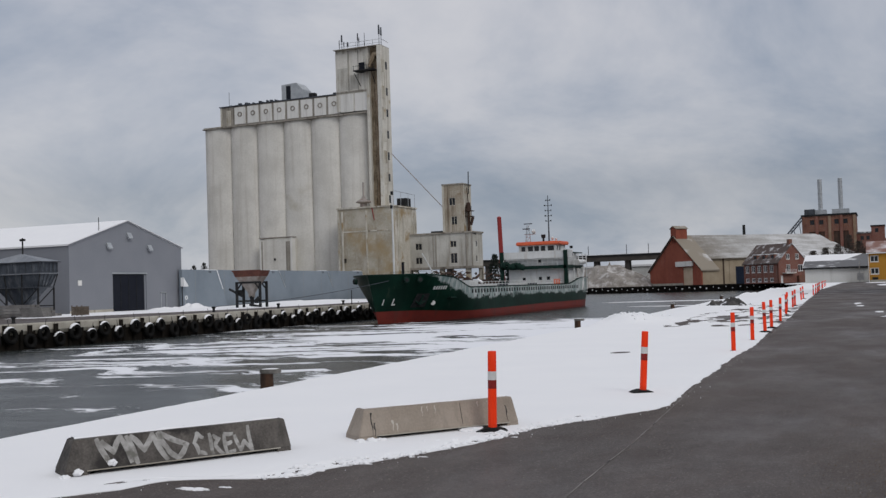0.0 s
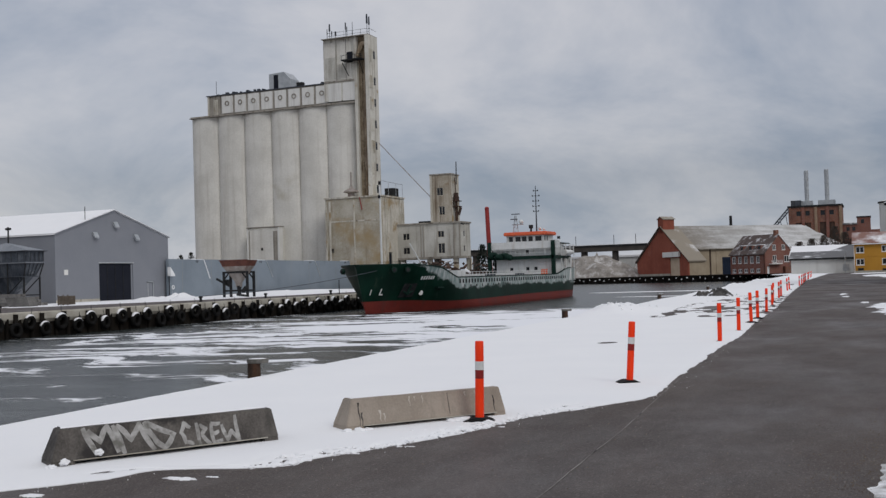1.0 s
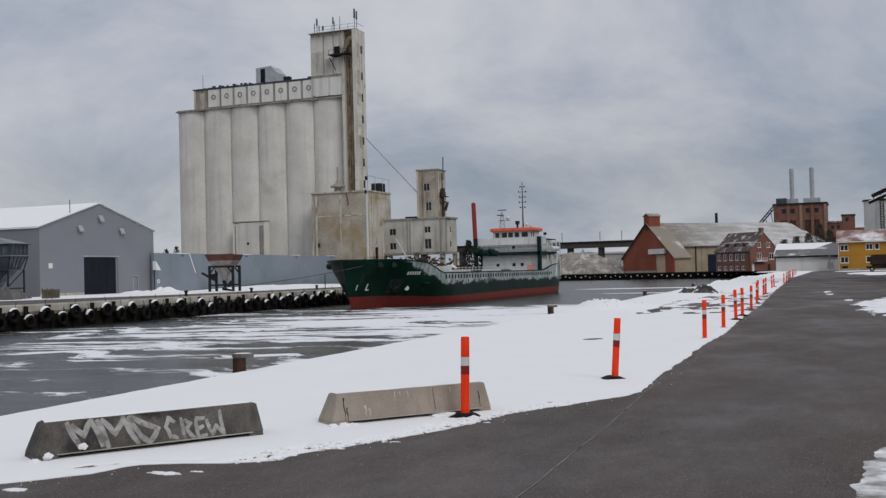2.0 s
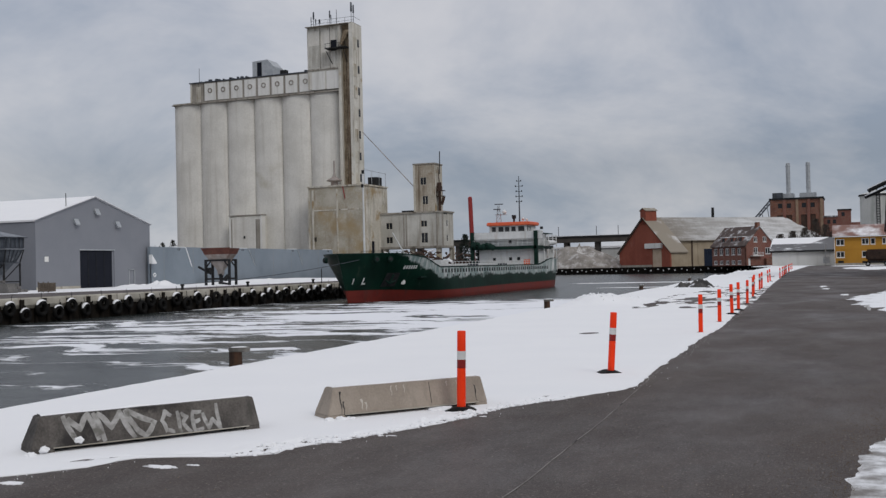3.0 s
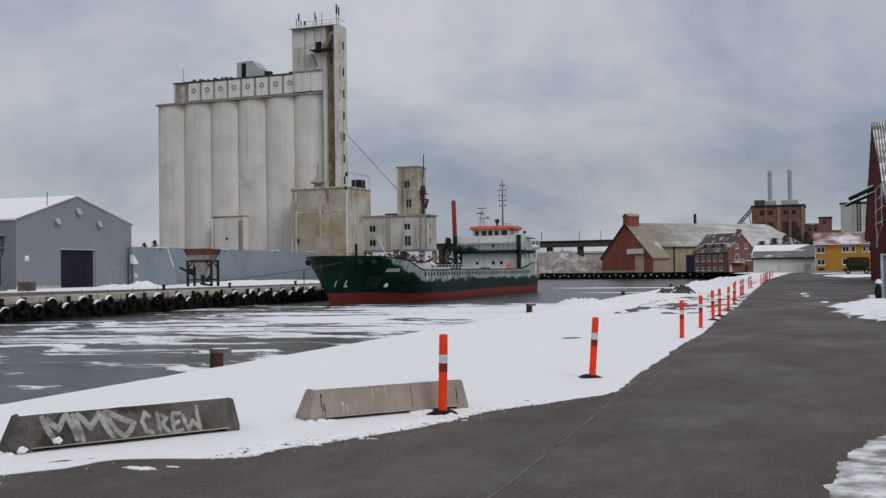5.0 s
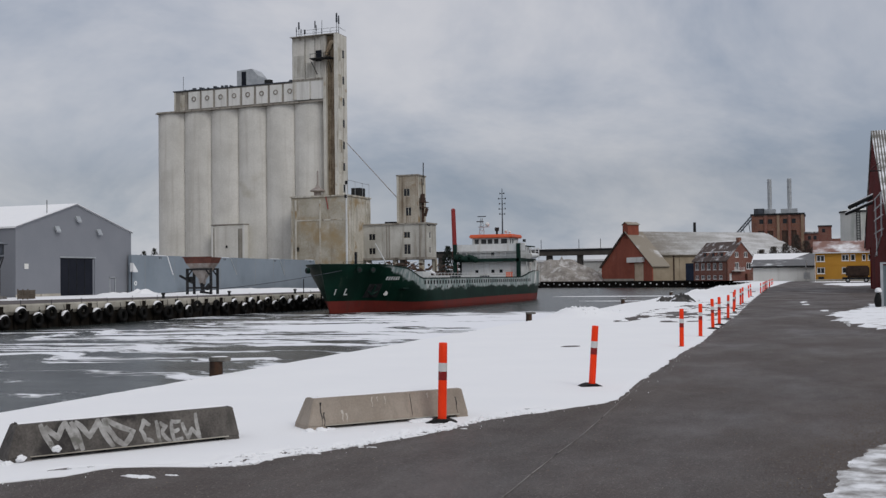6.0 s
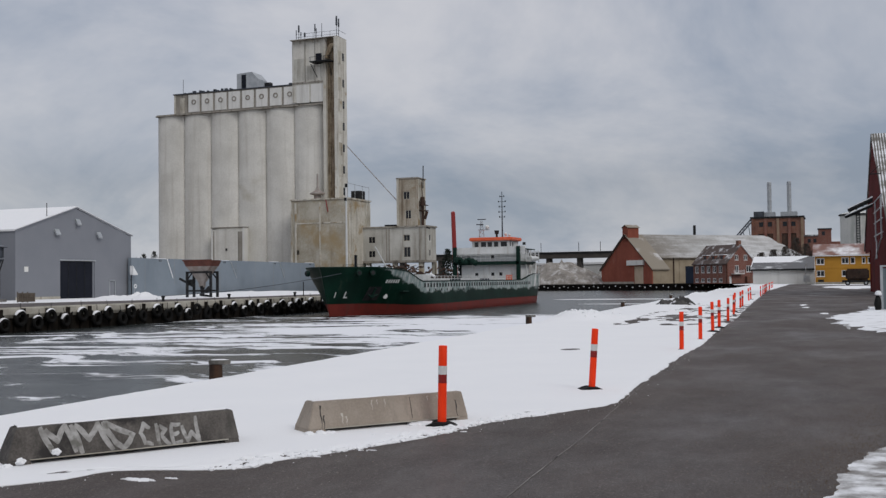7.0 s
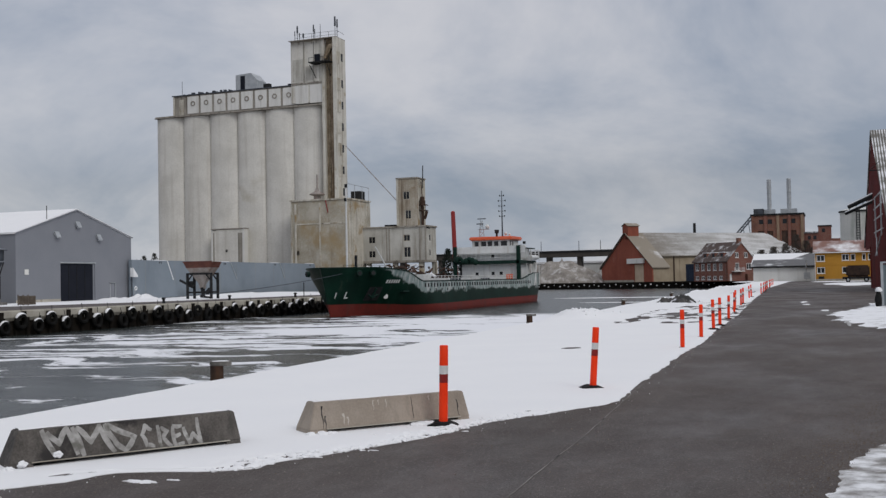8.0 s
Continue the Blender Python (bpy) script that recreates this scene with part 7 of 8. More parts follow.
def build_red_barn():
    b = thing("dark_red_barn", "tall dark red boarded barn with a snow-streaked roof", "barn", (12, 112, 0))
    ang = math.degrees(math.atan2(135 - 95, 3.15 - 4.12))
    o = Vector((4.12, 95.0))
    du = Vector((math.cos(radians(ang)), math.sin(radians(ang))))
    f = lambda u, d, z: Vector((o.x + du.x * u + d, o.y + du.y * u, z))
    ZR, UR = 15.75, 19.6
    prof = [(0, 5.9), (UR, ZR), (38.2, 4.75)]
    top = lambda u: prof[0][1] + (prof[1][1] - prof[0][1]) * u / UR if u < UR else ZR + (prof[2][1] - ZR) * (u - UR) / (38.2 - UR)
    # upright boards, each its own plank
    rnd = random.Random(3)
    u = 0.0
    while u < 38.0:
        w = 0.62
        z0 = 0.0 if u < 27.0 else 4.3
        bm = bmesh.new()
        wall(bm, f, u + 0.015, min(38.0, u + w - 0.015), z0, lambda q: top(q) - 0.05, thick=0.12 + 0.03 * rnd.random())
        part("board", bm, BARN_RED, b)
        u += w
    part("inner_wall", boxm(0.2, 26.8, 0.2, 0.4, 0, 5.6, f=f), BARN_RED, b)
    part("corner_post", boxm(26.85, 27.3, -0.08, 0.3, 0, 4.4, f=f), BARN_RED, b)
    part("far_wall", boxm(26.6, 26.9, 0.4, 32, 0, 5.0, f=f), BARN_RED, b)
    for q0, q1 in ((-0.8, UR), (UR, 38.6)):
        bm = bmesh.new()
        a, c = top(max(q0, 0)) - (0.45 if q0 < 0 else 0), top(min(q1, 38.2)) - (0.2 if q1 > 38.2 else 0)
        prism(bm, [(q0, a), (q1, c), (q1, c + 0.28), (q0, a + 0.28)], lambda u, z: f(u, -0.12, z), lambda u, z: f(u, 34, z))
        part("roof", bm, ROOF_BARN, b)
    bm = bmesh.new()
    wall(bm, lambda u, d, z: f(d, u, z), 0.3, 33, 0, 5.6, [(0.55, 1.0, 1.8, 3.0), (1.2, 1.6, 1.8, 3.0)], 0.2)
    part("side_wall", bm, WHITE_WALL, b, "pale side wall")
    for a in (0.55, 1.2):
        part("side_window", boxm(a, a + 0.42, 0.08, 0.12, 1.8, 3.0, f=lambda u, d, z: f(d, u, z)), GLASS, b)
    # steel frame and ladders on the gable, sloping conveyor to the silo behind
    bm = bmesh.new()
    for u in (3.0, 11.0):
        rod(bm, f(u, -0.35, 4.9), f(u, -0.35, 8.6), 0.07, seg=6)
    for z in (5.4, 6.6, 7.6, 8.6):
        rod(bm, f(1.5, -0.35, z), f(13.0, -0.35, z), 0.06, seg=6)
    rod(bm, f(4, -0.35, 4.9), f(8, -0.6, 3.2), 0.06, seg=6)
    rod(bm, f(10, -0.35, 4.9), f(6, -0.6, 3.2), 0.06, seg=6)
    part("gable_frame", bm, STEEL_GREY, b, "rusty steel landing frame")
    bm = bmesh.new()
    rod(bm, f(9, 0.1, 11.0), f(9, -0.9, 11.0), 0.05, seg=6)
    rod(bm, f(9, 0.0, 11.8), f(9, -0.8, 11.05), 0.03, seg=6)
    part("hoist_beam", bm, STEEL_DARK, b)


build_red_barn()


def build_conveyor():
    c = thing("slanted_conveyor", "snow-topped covered conveyor sloping to the grey silo", "conveyor", (3.5, 150, 9))
    for k, (p, q, w) in enumerate(((Vector((3.75, 116, 9.55)), Vector((1.35, 118, 8.55)), 0.22), (Vector((3.75, 116, 8.95)), Vector((1.0, 118, 7.85)), 0.16))):
        m = bmesh.new()
        rod(m, p, q, w, w, 6)
        part("tube", m, STEEL_DARK, c)
        m = bmesh.new()
        rod(m, p + Vector((0, 0, w * 0.75)), q + Vector((0, 0, w * 0.75)), w * 0.62, w * 0.62, 6)
        part("snow_cover", m, SNOW, c, "strip of snow")
    m = bmesh.new()
    for t in (0.15, 0.4, 0.65, 0.9):
        p = Vector((3.75, 116, 9.55)).lerp(Vector((1.35, 118, 8.55)), t)
        q = Vector((3.75, 116, 8.95)).lerp(Vector((1.0, 118, 7.85)), t)
        rod(m, p, q, 0.04, seg=5)
    part("strut", m, STEEL_DARK, c)


build_conveyor()


def build_roadside_box():
    b = thing("roadside_container", "blue-grey steel container with a pale steel frame", "container", (3.5, 56, 0))
    part("body", boxm(2.12, 6.5, 56.0, 58.4, 0.05, 2.05), TEAL_STEEL, b)
    for k in range(12):
        part("rib", boxm(2.3 + k * 0.35, 2.42 + k * 0.35, 55.95, 55.998, 0.15, 1.95), TEAL_STEEL, b)
    part("frame_post", boxm(2.0, 2.12, 55.9, 56.05, 0, 2.12), STEEL_GREY, b)
    part("frame_rail", boxm(2.0, 6.5, 55.9, 56.05, 2.12, 2.2), STEEL_GREY, b)
    part("hinge_bar", rodm((2.42, 55.9, 0.1), (2.42, 55.9, 2.0), 0.03, seg=6), STEEL_GREY, b)
    k = thing("black_bin", "black waste sack with snow on top beside the container", "waste bag", (1.86, 55.6, 0))
    bm = bmesh.new()
    lathe(bm, [(0.12, 0), (0.16, 0.1), (0.17, 0.35), (0.13, 0.6), (0.07, 0.7), (0.09, 0.78)], (1.86, 55.6, 0), 12)
    for v in bm.verts:
        v.co += Vector((noise.noise(v.co * 5), noise.noise(v.co * 5 + Vector((7, 0, 0))), 0)) * 0.05
    part("sack", bm, RUBBER, k, smooth=True)
    bm = bmesh.new()
    lathe(bm, [(0.15, 0.74), (0.17, 0.8), (0.12, 0.92), (0.04, 0.96)], (1.88, 55.6, 0), 12)
    part("snow_top", bm, SNOW, k, "heap of snow", smooth=True)


build_roadside_box()


# ---- gravel heap, bridge, trees ----
def heap(name, label, cat, cx, cy, rx, ry, h, material, seed=0.0, n=44, K=18, rough=0.12, base=0.0):
    bm = bmesh.new()
    ring = None
    mid = bm.verts.new((cx, cy, base + h))
    for k in range(1, K + 1):
        r = k / K
        cur = []
        for i in range(n):
            a = 2 * math.pi * i / n
            t = 1 + 0.15 * noise.noise(Vector((math.cos(a) * 1.5, math.sin(a) * 1.5, seed)))
            x, y = cx + rx * r * t * math.cos(a), cy + ry * r * t * math.sin(a)
            z = h * (1 - r) ** 0.9 * (1 - 0.25 * math.exp(-(r * 5) ** 2)) + h * rough * noise.noise(Vector((x * 2.2 / rx, y * 2.2 / ry, seed))) * (1 - r) * 2 + 0.04 * h * noise.noise(Vector((x * 9 / rx, y * 9 / ry, seed + 3)))
            cur.append(bm.verts.new((x, y, base + (max(0.0, z) if k < K else -0.05))))
        for i in range(n):
            j = (i + 1) % n
            if ring is None:
                bm.faces.new((mid, cur[i], cur[j]))
            else:
                bm.faces.new((ring[i], cur[i], cur[j], ring[j]))
        ring = cur
    return tagged(link(name, bm, material, smooth=True), label, cat, kind="stuff")


heap("gravel_heap", "grey gravel heap dusted with snow on the quay", "gravel", -88, 352, 18, 10, 8.8, GRAVEL, 1.0, n=90, K=26, rough=0.16)
heap("gravel_heap", "grey gravel heap dusted with snow on the quay", "gravel", -103, 357, 15, 9, 8.6, GRAVEL, 2.0, n=80, K=24, rough=0.16)
heap("gravel_heap", "smaller grey gravel heap behind the quay", "gravel", -73.5, 368, 9, 8, 7.8, GRAVEL, 3.0)


def build_bridge():
    b = thing("road_bridge", "low grey concrete bridge far behind the harbour", "bridge", (-110, 425, 0))
    part("deck", boxm(-190, -55, 424, 430, 10.4, 12.2), BRIDGE_DARK, b)
    part("parapet", boxm(-190, -55, 423.8, 424.0, 12.2, 13.0), STEEL_DARK, b)
    for x in (-178, -160, -142, -124, -112, -99, -83, -70):
        part("pier", boxm(x - 0.9, x + 0.9, 425, 429, 0, 10.39), BRIDGE_DARK, b)
    part("snow_line", boxm(-190, -55, 423.7, 424.1, 13.02, 13.15), SNOW, b)
    for x in (-115, -99, -90):
        part("lamp_post", rodm((x, 425, 12.2), (x, 425, 17), 0.12, seg=6), STEEL_DARK, b)


build_bridge()
far_shed = thing("far_white_shed", "far white shed behind the gravel heaps", "shed", (-108, 405, 0))
part("wall", boxm(-150, -60, 440, 452, 0, 8.0), WHITE_WALL, far_shed)
part("roof", boxm(-150.5, -59.5, 439.5, 452.5, 8.0, 8.8), SNOW, far_shed)


def build_tree(x, y, h, spread, seed, name, label, material, z0=0.0, dense=520, leaf=(0.12, 0.34)):
    t = thing(name, label, "tree", (x, y, z0))
    rnd = random.Random(seed)
    bm = bmesh.new()
    rod(bm, (x, y, z0), (x, y, z0 + h * 0.6), 0.18, 0.08, 8)
    for k in range(9):
        a = rnd.uniform(0, 6.28)
        zz = z0 + h * rnd.uniform(0.25, 0.7)
        rod(bm, (x, y, zz), (x + math.cos(a) * spread * 0.8, y + math.sin(a) * spread * 0.8, zz + h * 0.25), 0.06, 0.02, 5)
    part("trunk", bm, FOLIAGE, t)
    bm = bmesh.new()
    for k in range(dense):
        a, r = rnd.uniform(0, 6.28), spread * rnd.random() ** 0.6
        zz = z0 + h * (0.2 + 0.8 * rnd.random())
        lim = 1 - 0.75 * max(0, (zz - z0) / h - 0.45) / 0.55
        lump = 0.75 + 0.4 * noise.noise(Vector((math.cos(a) * 2, math.sin(a) * 2, zz * 0.6 + seed)))
        p = Vector((x + math.cos(a) * r * lim * lump, y + math.sin(a) * r * lim * lump, zz))
        s = rnd.uniform(*leaf)
        e = Euler((rnd.uniform(0, 3), rnd.uniform(0, 3), rnd.uniform(0, 3))).to_matrix()
        v = [bm.verts.new(p + e @ Vector(q) * s) for q in ((-1, 0, 0), (0, -0.5, 0.1), (1, 0, 0), (0, 0.5, 0.1))]
        bm.faces.new(v)
    part("crown", bm, material, t)


build_tree(-79.5, 216, 8.6, 2.6, 5, "dark_tree", "dark evergreen tree behind the ship", TREE_DARK, dense=900)
build_tree(-76.6, 217, 6.2, 2.0, 6, "dark_tree", "dark evergreen tree behind the ship", TREE_DARK, dense=600)
build_tree(-150, 204, 8.8, 2.2, 7, "far_shrub", "bare dark treetop behind the bulk store", FOLIAGE, dense=400)
build_tree(-150, 208, 9.4, 2.6, 8, "far_shrub", "bare dark treetop behind the bulk store", FOLIAGE, dense=400)
for k, (x, y, h) in enumerate(((-17.5, 275, 7.8), (-14.6, 275.5, 8.5), (-11.8, 276, 9.2), (-9.2, 277, 11.4), (-6.8, 275, 9.8), (-4.6, 276, 9.2))):
    build_tree(x, y, h, 3.3, 20 + k, "bare_bush", "bare brown bush behind the low white shed", TWIGS, dense=3200, leaf=(0.06, 0.20))


def build_scrap():
    rnd = random.Random(12)
    s = thing("scrap_heap", "rusty brown scrap heap with snow behind the ship", "scrap", (-76, 190, 0))
    for k in range(290):
        x, y = rnd.uniform(-92, -66), rnd.uniform(187, 197)
        top = 5.4 - 0.12 * abs(x + 82) - 0.1 * abs(y - 193)
        z = rnd.uniform(0.2, max(0.6, top))
        a, e = rnd.uniform(0, 3.14), rnd.uniform(-0.6, 0.6)
        L = rnd.uniform(0.5, 1.9)
        d = Vector((math.cos(a) * math.cos(e), math.sin(a) * math.cos(e), math.sin(e))) * L
        part("scrap_piece", rodm(Vector((x, y, z)) - d / 2, Vector((x, y, z)) + d / 2, rnd.uniform(0.06, 0.32), rnd.uniform(0.05, 0.25), 5), SNOW if rnd.random() < 0.06 else SCRAP, s)
    part("scrap_bed", boxm(-92, -66, 189.5, 197, 0, 2.6), SCRAP, s)


build_scrap()
pole = thing("red_mast", "leaning dark red steel mast beyond the ship", "mast", (-62.9, 175, 0))
part("shaft", rodm((-62.9, 175, 0), (-63.3, 175, 13.7), 0.42, 0.38, 12), RED_POLE, pole, smooth=True)
part("cap", rodm((-63.3, 175, 13.7), (-63.31, 175, 13.95), 0.44, 0.2, 12), RED_POLE, pole, smooth=True)
# ---- things on the far quay ----
def build_red_hopper():
    h = thing("red_hopper", "rusty red grain hopper on a dark steel frame", "hopper", (-73.8, 112, 0))
    cx, cy = -74.6, 113.4
    k = 1.0
    def ring(bm, hx, z):
        hx *= 0.73
        return [bm.verts.new((cx + a * hx, cy + b * hx * 0.55, z)) for a, b in ((-1, -1), (1, -1), (1, 1), (-1, 1))]
    bm = bmesh.new()
    r = [ring(bm, 2.85, 4.65), ring(bm, 2.42, 3.92)]
    for a, b in zip(r, r[1:]):
        for i in range(4):
            j = (i + 1) % 4
            bm.faces.new((a[i], a[j], b[j], b[i]))
    part("upper_bin", bm, RUST, h, "rust-red sloping sides")
    bm = bmesh.new()
    r = [ring(bm, 2.40, 3.92), ring(bm, 0.55, 1.9), ring(bm, 0.45, 1.3)]
    for a, b in zip(r, r[1:]):
        for i in range(4):
            j = (i + 1) % 4
            bm.faces.new((a[i], a[j], b[j], b[i]))
    part("lower_cone", bm, PALE_STEEL, h, "pale worn steel cone")
    part("rim", boxm(cx - 2.12, cx + 2.12, cy - 1.2, cy - 1.1, 4.6, 4.74), RUST, h)
    for sx in (-1.72, 1.72):
        for sy in (-0.75, 0.75):
            part("leg", boxm(cx + sx - 0.13, cx + sx + 0.13, cy + sy - 0.13, cy + sy + 0.13, 0, 3.2), STEEL_DARK, h)
    for sy in (-0.75, 0.75):
        part("top_beam", boxm(cx - 1.85, cx + 1.85, cy + sy - 0.12, cy + sy + 0.12, 3.05, 3.28), STEEL_DARK, h)
        part("low_beam", boxm(cx - 1.65, cx + 1.65, cy + sy - 0.08, cy + sy + 0.08, 0.75, 0.95), STEEL_DARK, h)
        for a, b in ((-1.66, -1.0), (1.66, 1.0)):
            part("brace", rodm((cx + a, cy + sy, 2.3), (cx + b, cy + sy, 3.08), 0.09, seg=6), STEEL_DARK, h)
    part("chute", rodm((cx, cy, 1.4), (cx + 0.2, cy - 0.2, 0.3), 0.3, 0.2, 8), STEEL_DARK, h)
    bm = bmesh.new()
    rod(bm, (cx + 0.1, cy - 0.6, 0.35), (cx + 1.7, cy - 1.0, 0.2), 0.16, 0.12, 8)
    rod(bm, (cx + 1.2, cy - 1.0, 0.7), (cx + 1.7, cy - 1.0, 1.3), 0.3, 0.22, 8)
    part("drive_unit", bm, STEEL_DARK, h)
    bm = bmesh.new()
    rod(bm, (cx - 3.6, cy + 0.4, 2.4), (cx - 1.6, cy + 0.2, 1.5), 0.16, 0.16, 8)
    rod(bm, (cx - 1.9, cy - 0.2, 1.9), (cx - 1.3, cy - 0.2, 1.9), 0.4, 0.4, 10)
    part("feed_screw", bm, STEEL_DARK, h)


build_red_hopper()


def build_grey_hopper():
    h = thing("grey_hopper", "large grey-blue steel hopper with a tent roof on legs", "hopper", (-90.6, 91.4, 0))
    roof_grey = mat("frosted_grey_steel", (0.15, 0.165, 0.19), (0.25, 0.265, 0.285), 0.6, 0.6, 6.0, 0.15, streak=(0.11, 0.12, 0.14), streak_amt=0.5)
    worn = mat("worn_blue_steel", (0.04, 0.048, 0.062), (0.095, 0.108, 0.128), 0.6, 0.9, 8.0, 0.2, streak=(0.24, 0.255, 0.27), streak_amt=0.55, streak_scale=(1.6, 1.6, 0.35), spot=(0.26, 0.275, 0.29), spot_scale=0.9, spot_at=(0.60, 0.72))
    cx, cy, LX, LY = -90.75, 91.35, 4.05, 1.35          # half length along the quay's depth, half width
    def level(k, z):
        return [(cx + a * LX * k[0], cy + b * LY * k[1], z) for a, b in ((-1, -1), (1, -1), (1, 1), (-1, 1))]
    def shell(name, k0, z0, k1, z1, material, label=""):
        bm = bmesh.new()
        lo, hi = [bm.verts.new(p) for p in level(k0, z0)], [bm.verts.new(p) for p in level(k1, z1)]
        bm.faces.new(lo[::-1])
        bm.faces.new(hi)
        for i in range(4):
            j = (i + 1) % 4
            bm.faces.new((lo[i], lo[j], hi[j], hi[i]))
        return part(name, bm, material, h, label)
    shell("tent_roof", (1.07, 1.12), 6.12, (0.03, 0.06), 7.1, roof_grey, "low hipped roof of pale frosted steel")
    shell("eave", (1.08, 1.14), 6.02, (1.08, 1.14), 6.1, STEEL_BLUE)
    binp = shell("bin", (0.97, 0.97), 4.86, (1.0, 1.0), 6.0, worn, "dented blue-grey bin with pale scrapes")
    shell("collar", (1.0, 1.06), 4.72, (1.0, 1.06), 4.84, roof_grey)
    cone = shell("cone", (0.80, 0.62), 3.32, (0.95, 0.95), 4.7, worn)
    shell("platform", (0.88, 0.90), 3.2, (0.88, 0.90), 3.3, STEEL_BLUE)
    shell("lower_cone", (0.28, 0.22), 1.3, (0.74, 0.60), 3.18, worn)
    for k in range(9):                                   # stiffeners on the long side
        t = -0.94 + 1.88 * k / 8
        part("stiffener", boxm(cx + LX * t - 0.05, cx + LX * t + 0.05, cy - LY - 0.06, cy - LY + 0.02, 4.9, 5.98), STEEL_BLUE, binp)
    for k in range(5):
        t = -0.9 + 1.8 * k / 4
        part("stiffener", boxm(cx + LX - 0.02, cx + LX + 0.06, cy + LY * t - 0.05, cy + LY * t + 0.05, 4.9, 5.98), STEEL_BLUE, binp)
        part("stiffener", rodm((cx + LX * 0.82, cy + LY * t * 0.66, 3.35), (cx + LX * 0.97, cy + LY * t, 4.7), 0.06, seg=6), STEEL_BLUE, cone)
    for a in (-1, -0.33, 0.33, 1):
        for b in (-1, 1):
            p = Vector((cx + a * LX * 0.87, cy + b * LY * 0.88, 0))
            part("leg", rodm(p, p + Vector((0, 0, 3.2)), 0.11, seg=6), STEEL_DARK, h)
            part("post", rodm(p + Vector((0, 0, 3.3)), Vector((cx + a * LX * 0.98, cy + b * LY * 1.0, 4.72)), 0.07, seg=6), STEEL_DARK, h)
    for b in (-1, 1):
        for a0, a1 in ((-1, -0.33), (1, 0.33), (-0.33, 0.1)):
            part("brace", rodm((cx + a0 * LX * 0.87, cy + b * LY * 0.86, 3.15), (cx + a1 * LX * 0.8, cy + b * LY * 0.86, 1.2), 0.06, seg=5), STEEL_DARK, h)
        part("tie_beam", boxm(cx - LX * 0.87, cx + LX * 0.87, cy + b * LY * 0.88 - 0.05, cy + b * LY * 0.88 + 0.05, 1.1, 1.22), STEEL_DARK, h)
    m = part("roof_pole", rodm((cx + 0.2, cy, 7.0), (cx + 0.2, cy, 8.9), 0.09, seg=6), STEEL_DARK, h)
    part("pole_lamp", boxm(cx - 0.15, cx + 0.55, cy - 0.1, cy + 0.1, 8.55, 8.8), STEEL_DARK, m)


build_grey_hopper()


BEAM_GREY = mat("grey_weathered_beam", (0.11, 0.105, 0.10), (0.24, 0.23, 0.22), 0.9, 0.8, 10.0, 0.3, vary=0.3)


def build_crate():
    c = thing("wooden_crate", "weathered wooden crate on the snowy quay", "crate", (-78, 86, 0))
    rnd = random.Random(2)
    for k in range(4):
        z = 0.12 + k * 0.29
        part("plank", boxm(-78.7, -77.3, 86.0, 86.06, z * 0.8, z * 0.8 + 0.21), CRATE, c)
        part("plank", boxm(-77.36, -77.3, 86.08, 87.0, z * 0.8, z * 0.8 + 0.21), CRATE, c)
    for x in (-78.7, -78.05, -77.42):
        part("post", boxm(x, x + 0.12, 85.93, 85.99, 0.02, 1.12), CRATE, c)
    part("load", boxm(-78.6, -77.4, 86.1, 87.0, 0.1, 0.98), SCRAP, c, "dark load inside")
    b = thing("timber_stack", "grey stacked beams under the steel hopper", "timber", (-84, 84, 0))
    for k in range(16):
        z = 0.10 + 0.32 * (k // 4)
        y = 84.6 + 0.55 * (k % 4)
        part("beam", boxm(-95, -80.6 - rnd.uniform(0, 1.6) - 0.5 * (k // 4), y, y + 0.45, z, z + 0.28), BEAM_GREY, b)
    e = thing("steel_skip", "low grey steel trough on the quay", "trough", (-79, 84, 0))
    bm = bmesh.new()
    prism(bm, [(-83.5, 1.0), (-80.6, 1.0), (-80.2, 0.05), (-83.0, 0.05)], lambda u, z: Vector((u, 83.6, z)), lambda u, z: Vector((u, 84.8, z)))
    part("body", bm, BEAM_GREY, e)


build_crate()
heap("ploughed_snow", "ploughed snow bank against the warehouse corner", "snow", -86.0, 116.6, 1.7, 3.0, 0.72, SNOW, 4.0, n=60, K=20, rough=0.6)
heap("ploughed_snow", "low ploughed snow along the warehouse front", "snow", -86.6, 112.2, 1.6, 4.6, 0.42, SNOW, 6.0, n=60, K=20, rough=0.6)
heap("ploughed_snow", "ploughed snow bank along the bulk store wall", "snow", -89.5, 150, 2.2, 28, 0.5, SNOW, 5.0, rough=0.3)


def build_quay_bollard():
    b = thing("quay_bollard", "small dark iron mooring bollard on the far quay", "bollard", group="far quay bollards")
    bm = bmesh.new()
    lathe(bm, [(0.18, 0), (0.14, 0.08), (0.12, 0.34), (0.2, 0.42), (0.2, 0.52), (0.08, 0.56)], (0, 0, 0), 12)
    part("post", bm, STEEL_DARK, b, smooth=True)
    return b


src = build_quay_bollard()
src.matrix_basis = Matrix.Translation((QF - 0.5, 85.3, 0.07))
for y in (60.0, 97.0, 111.5, 125.0):
    copy_thing(src, Matrix.Translation((QF - 0.5, y, 0.07)))
lad = thing("quay_ladder_post", "thin steel ladder stanchion at the quay edge", "stanchion", (QF - 0.4, 113, 0))
part("stanchion", rodm((QF - 0.3, 113.3, 0.07), (QF - 0.3, 113.3, 1.8), 0.06, seg=6), STEEL_DARK, lad)


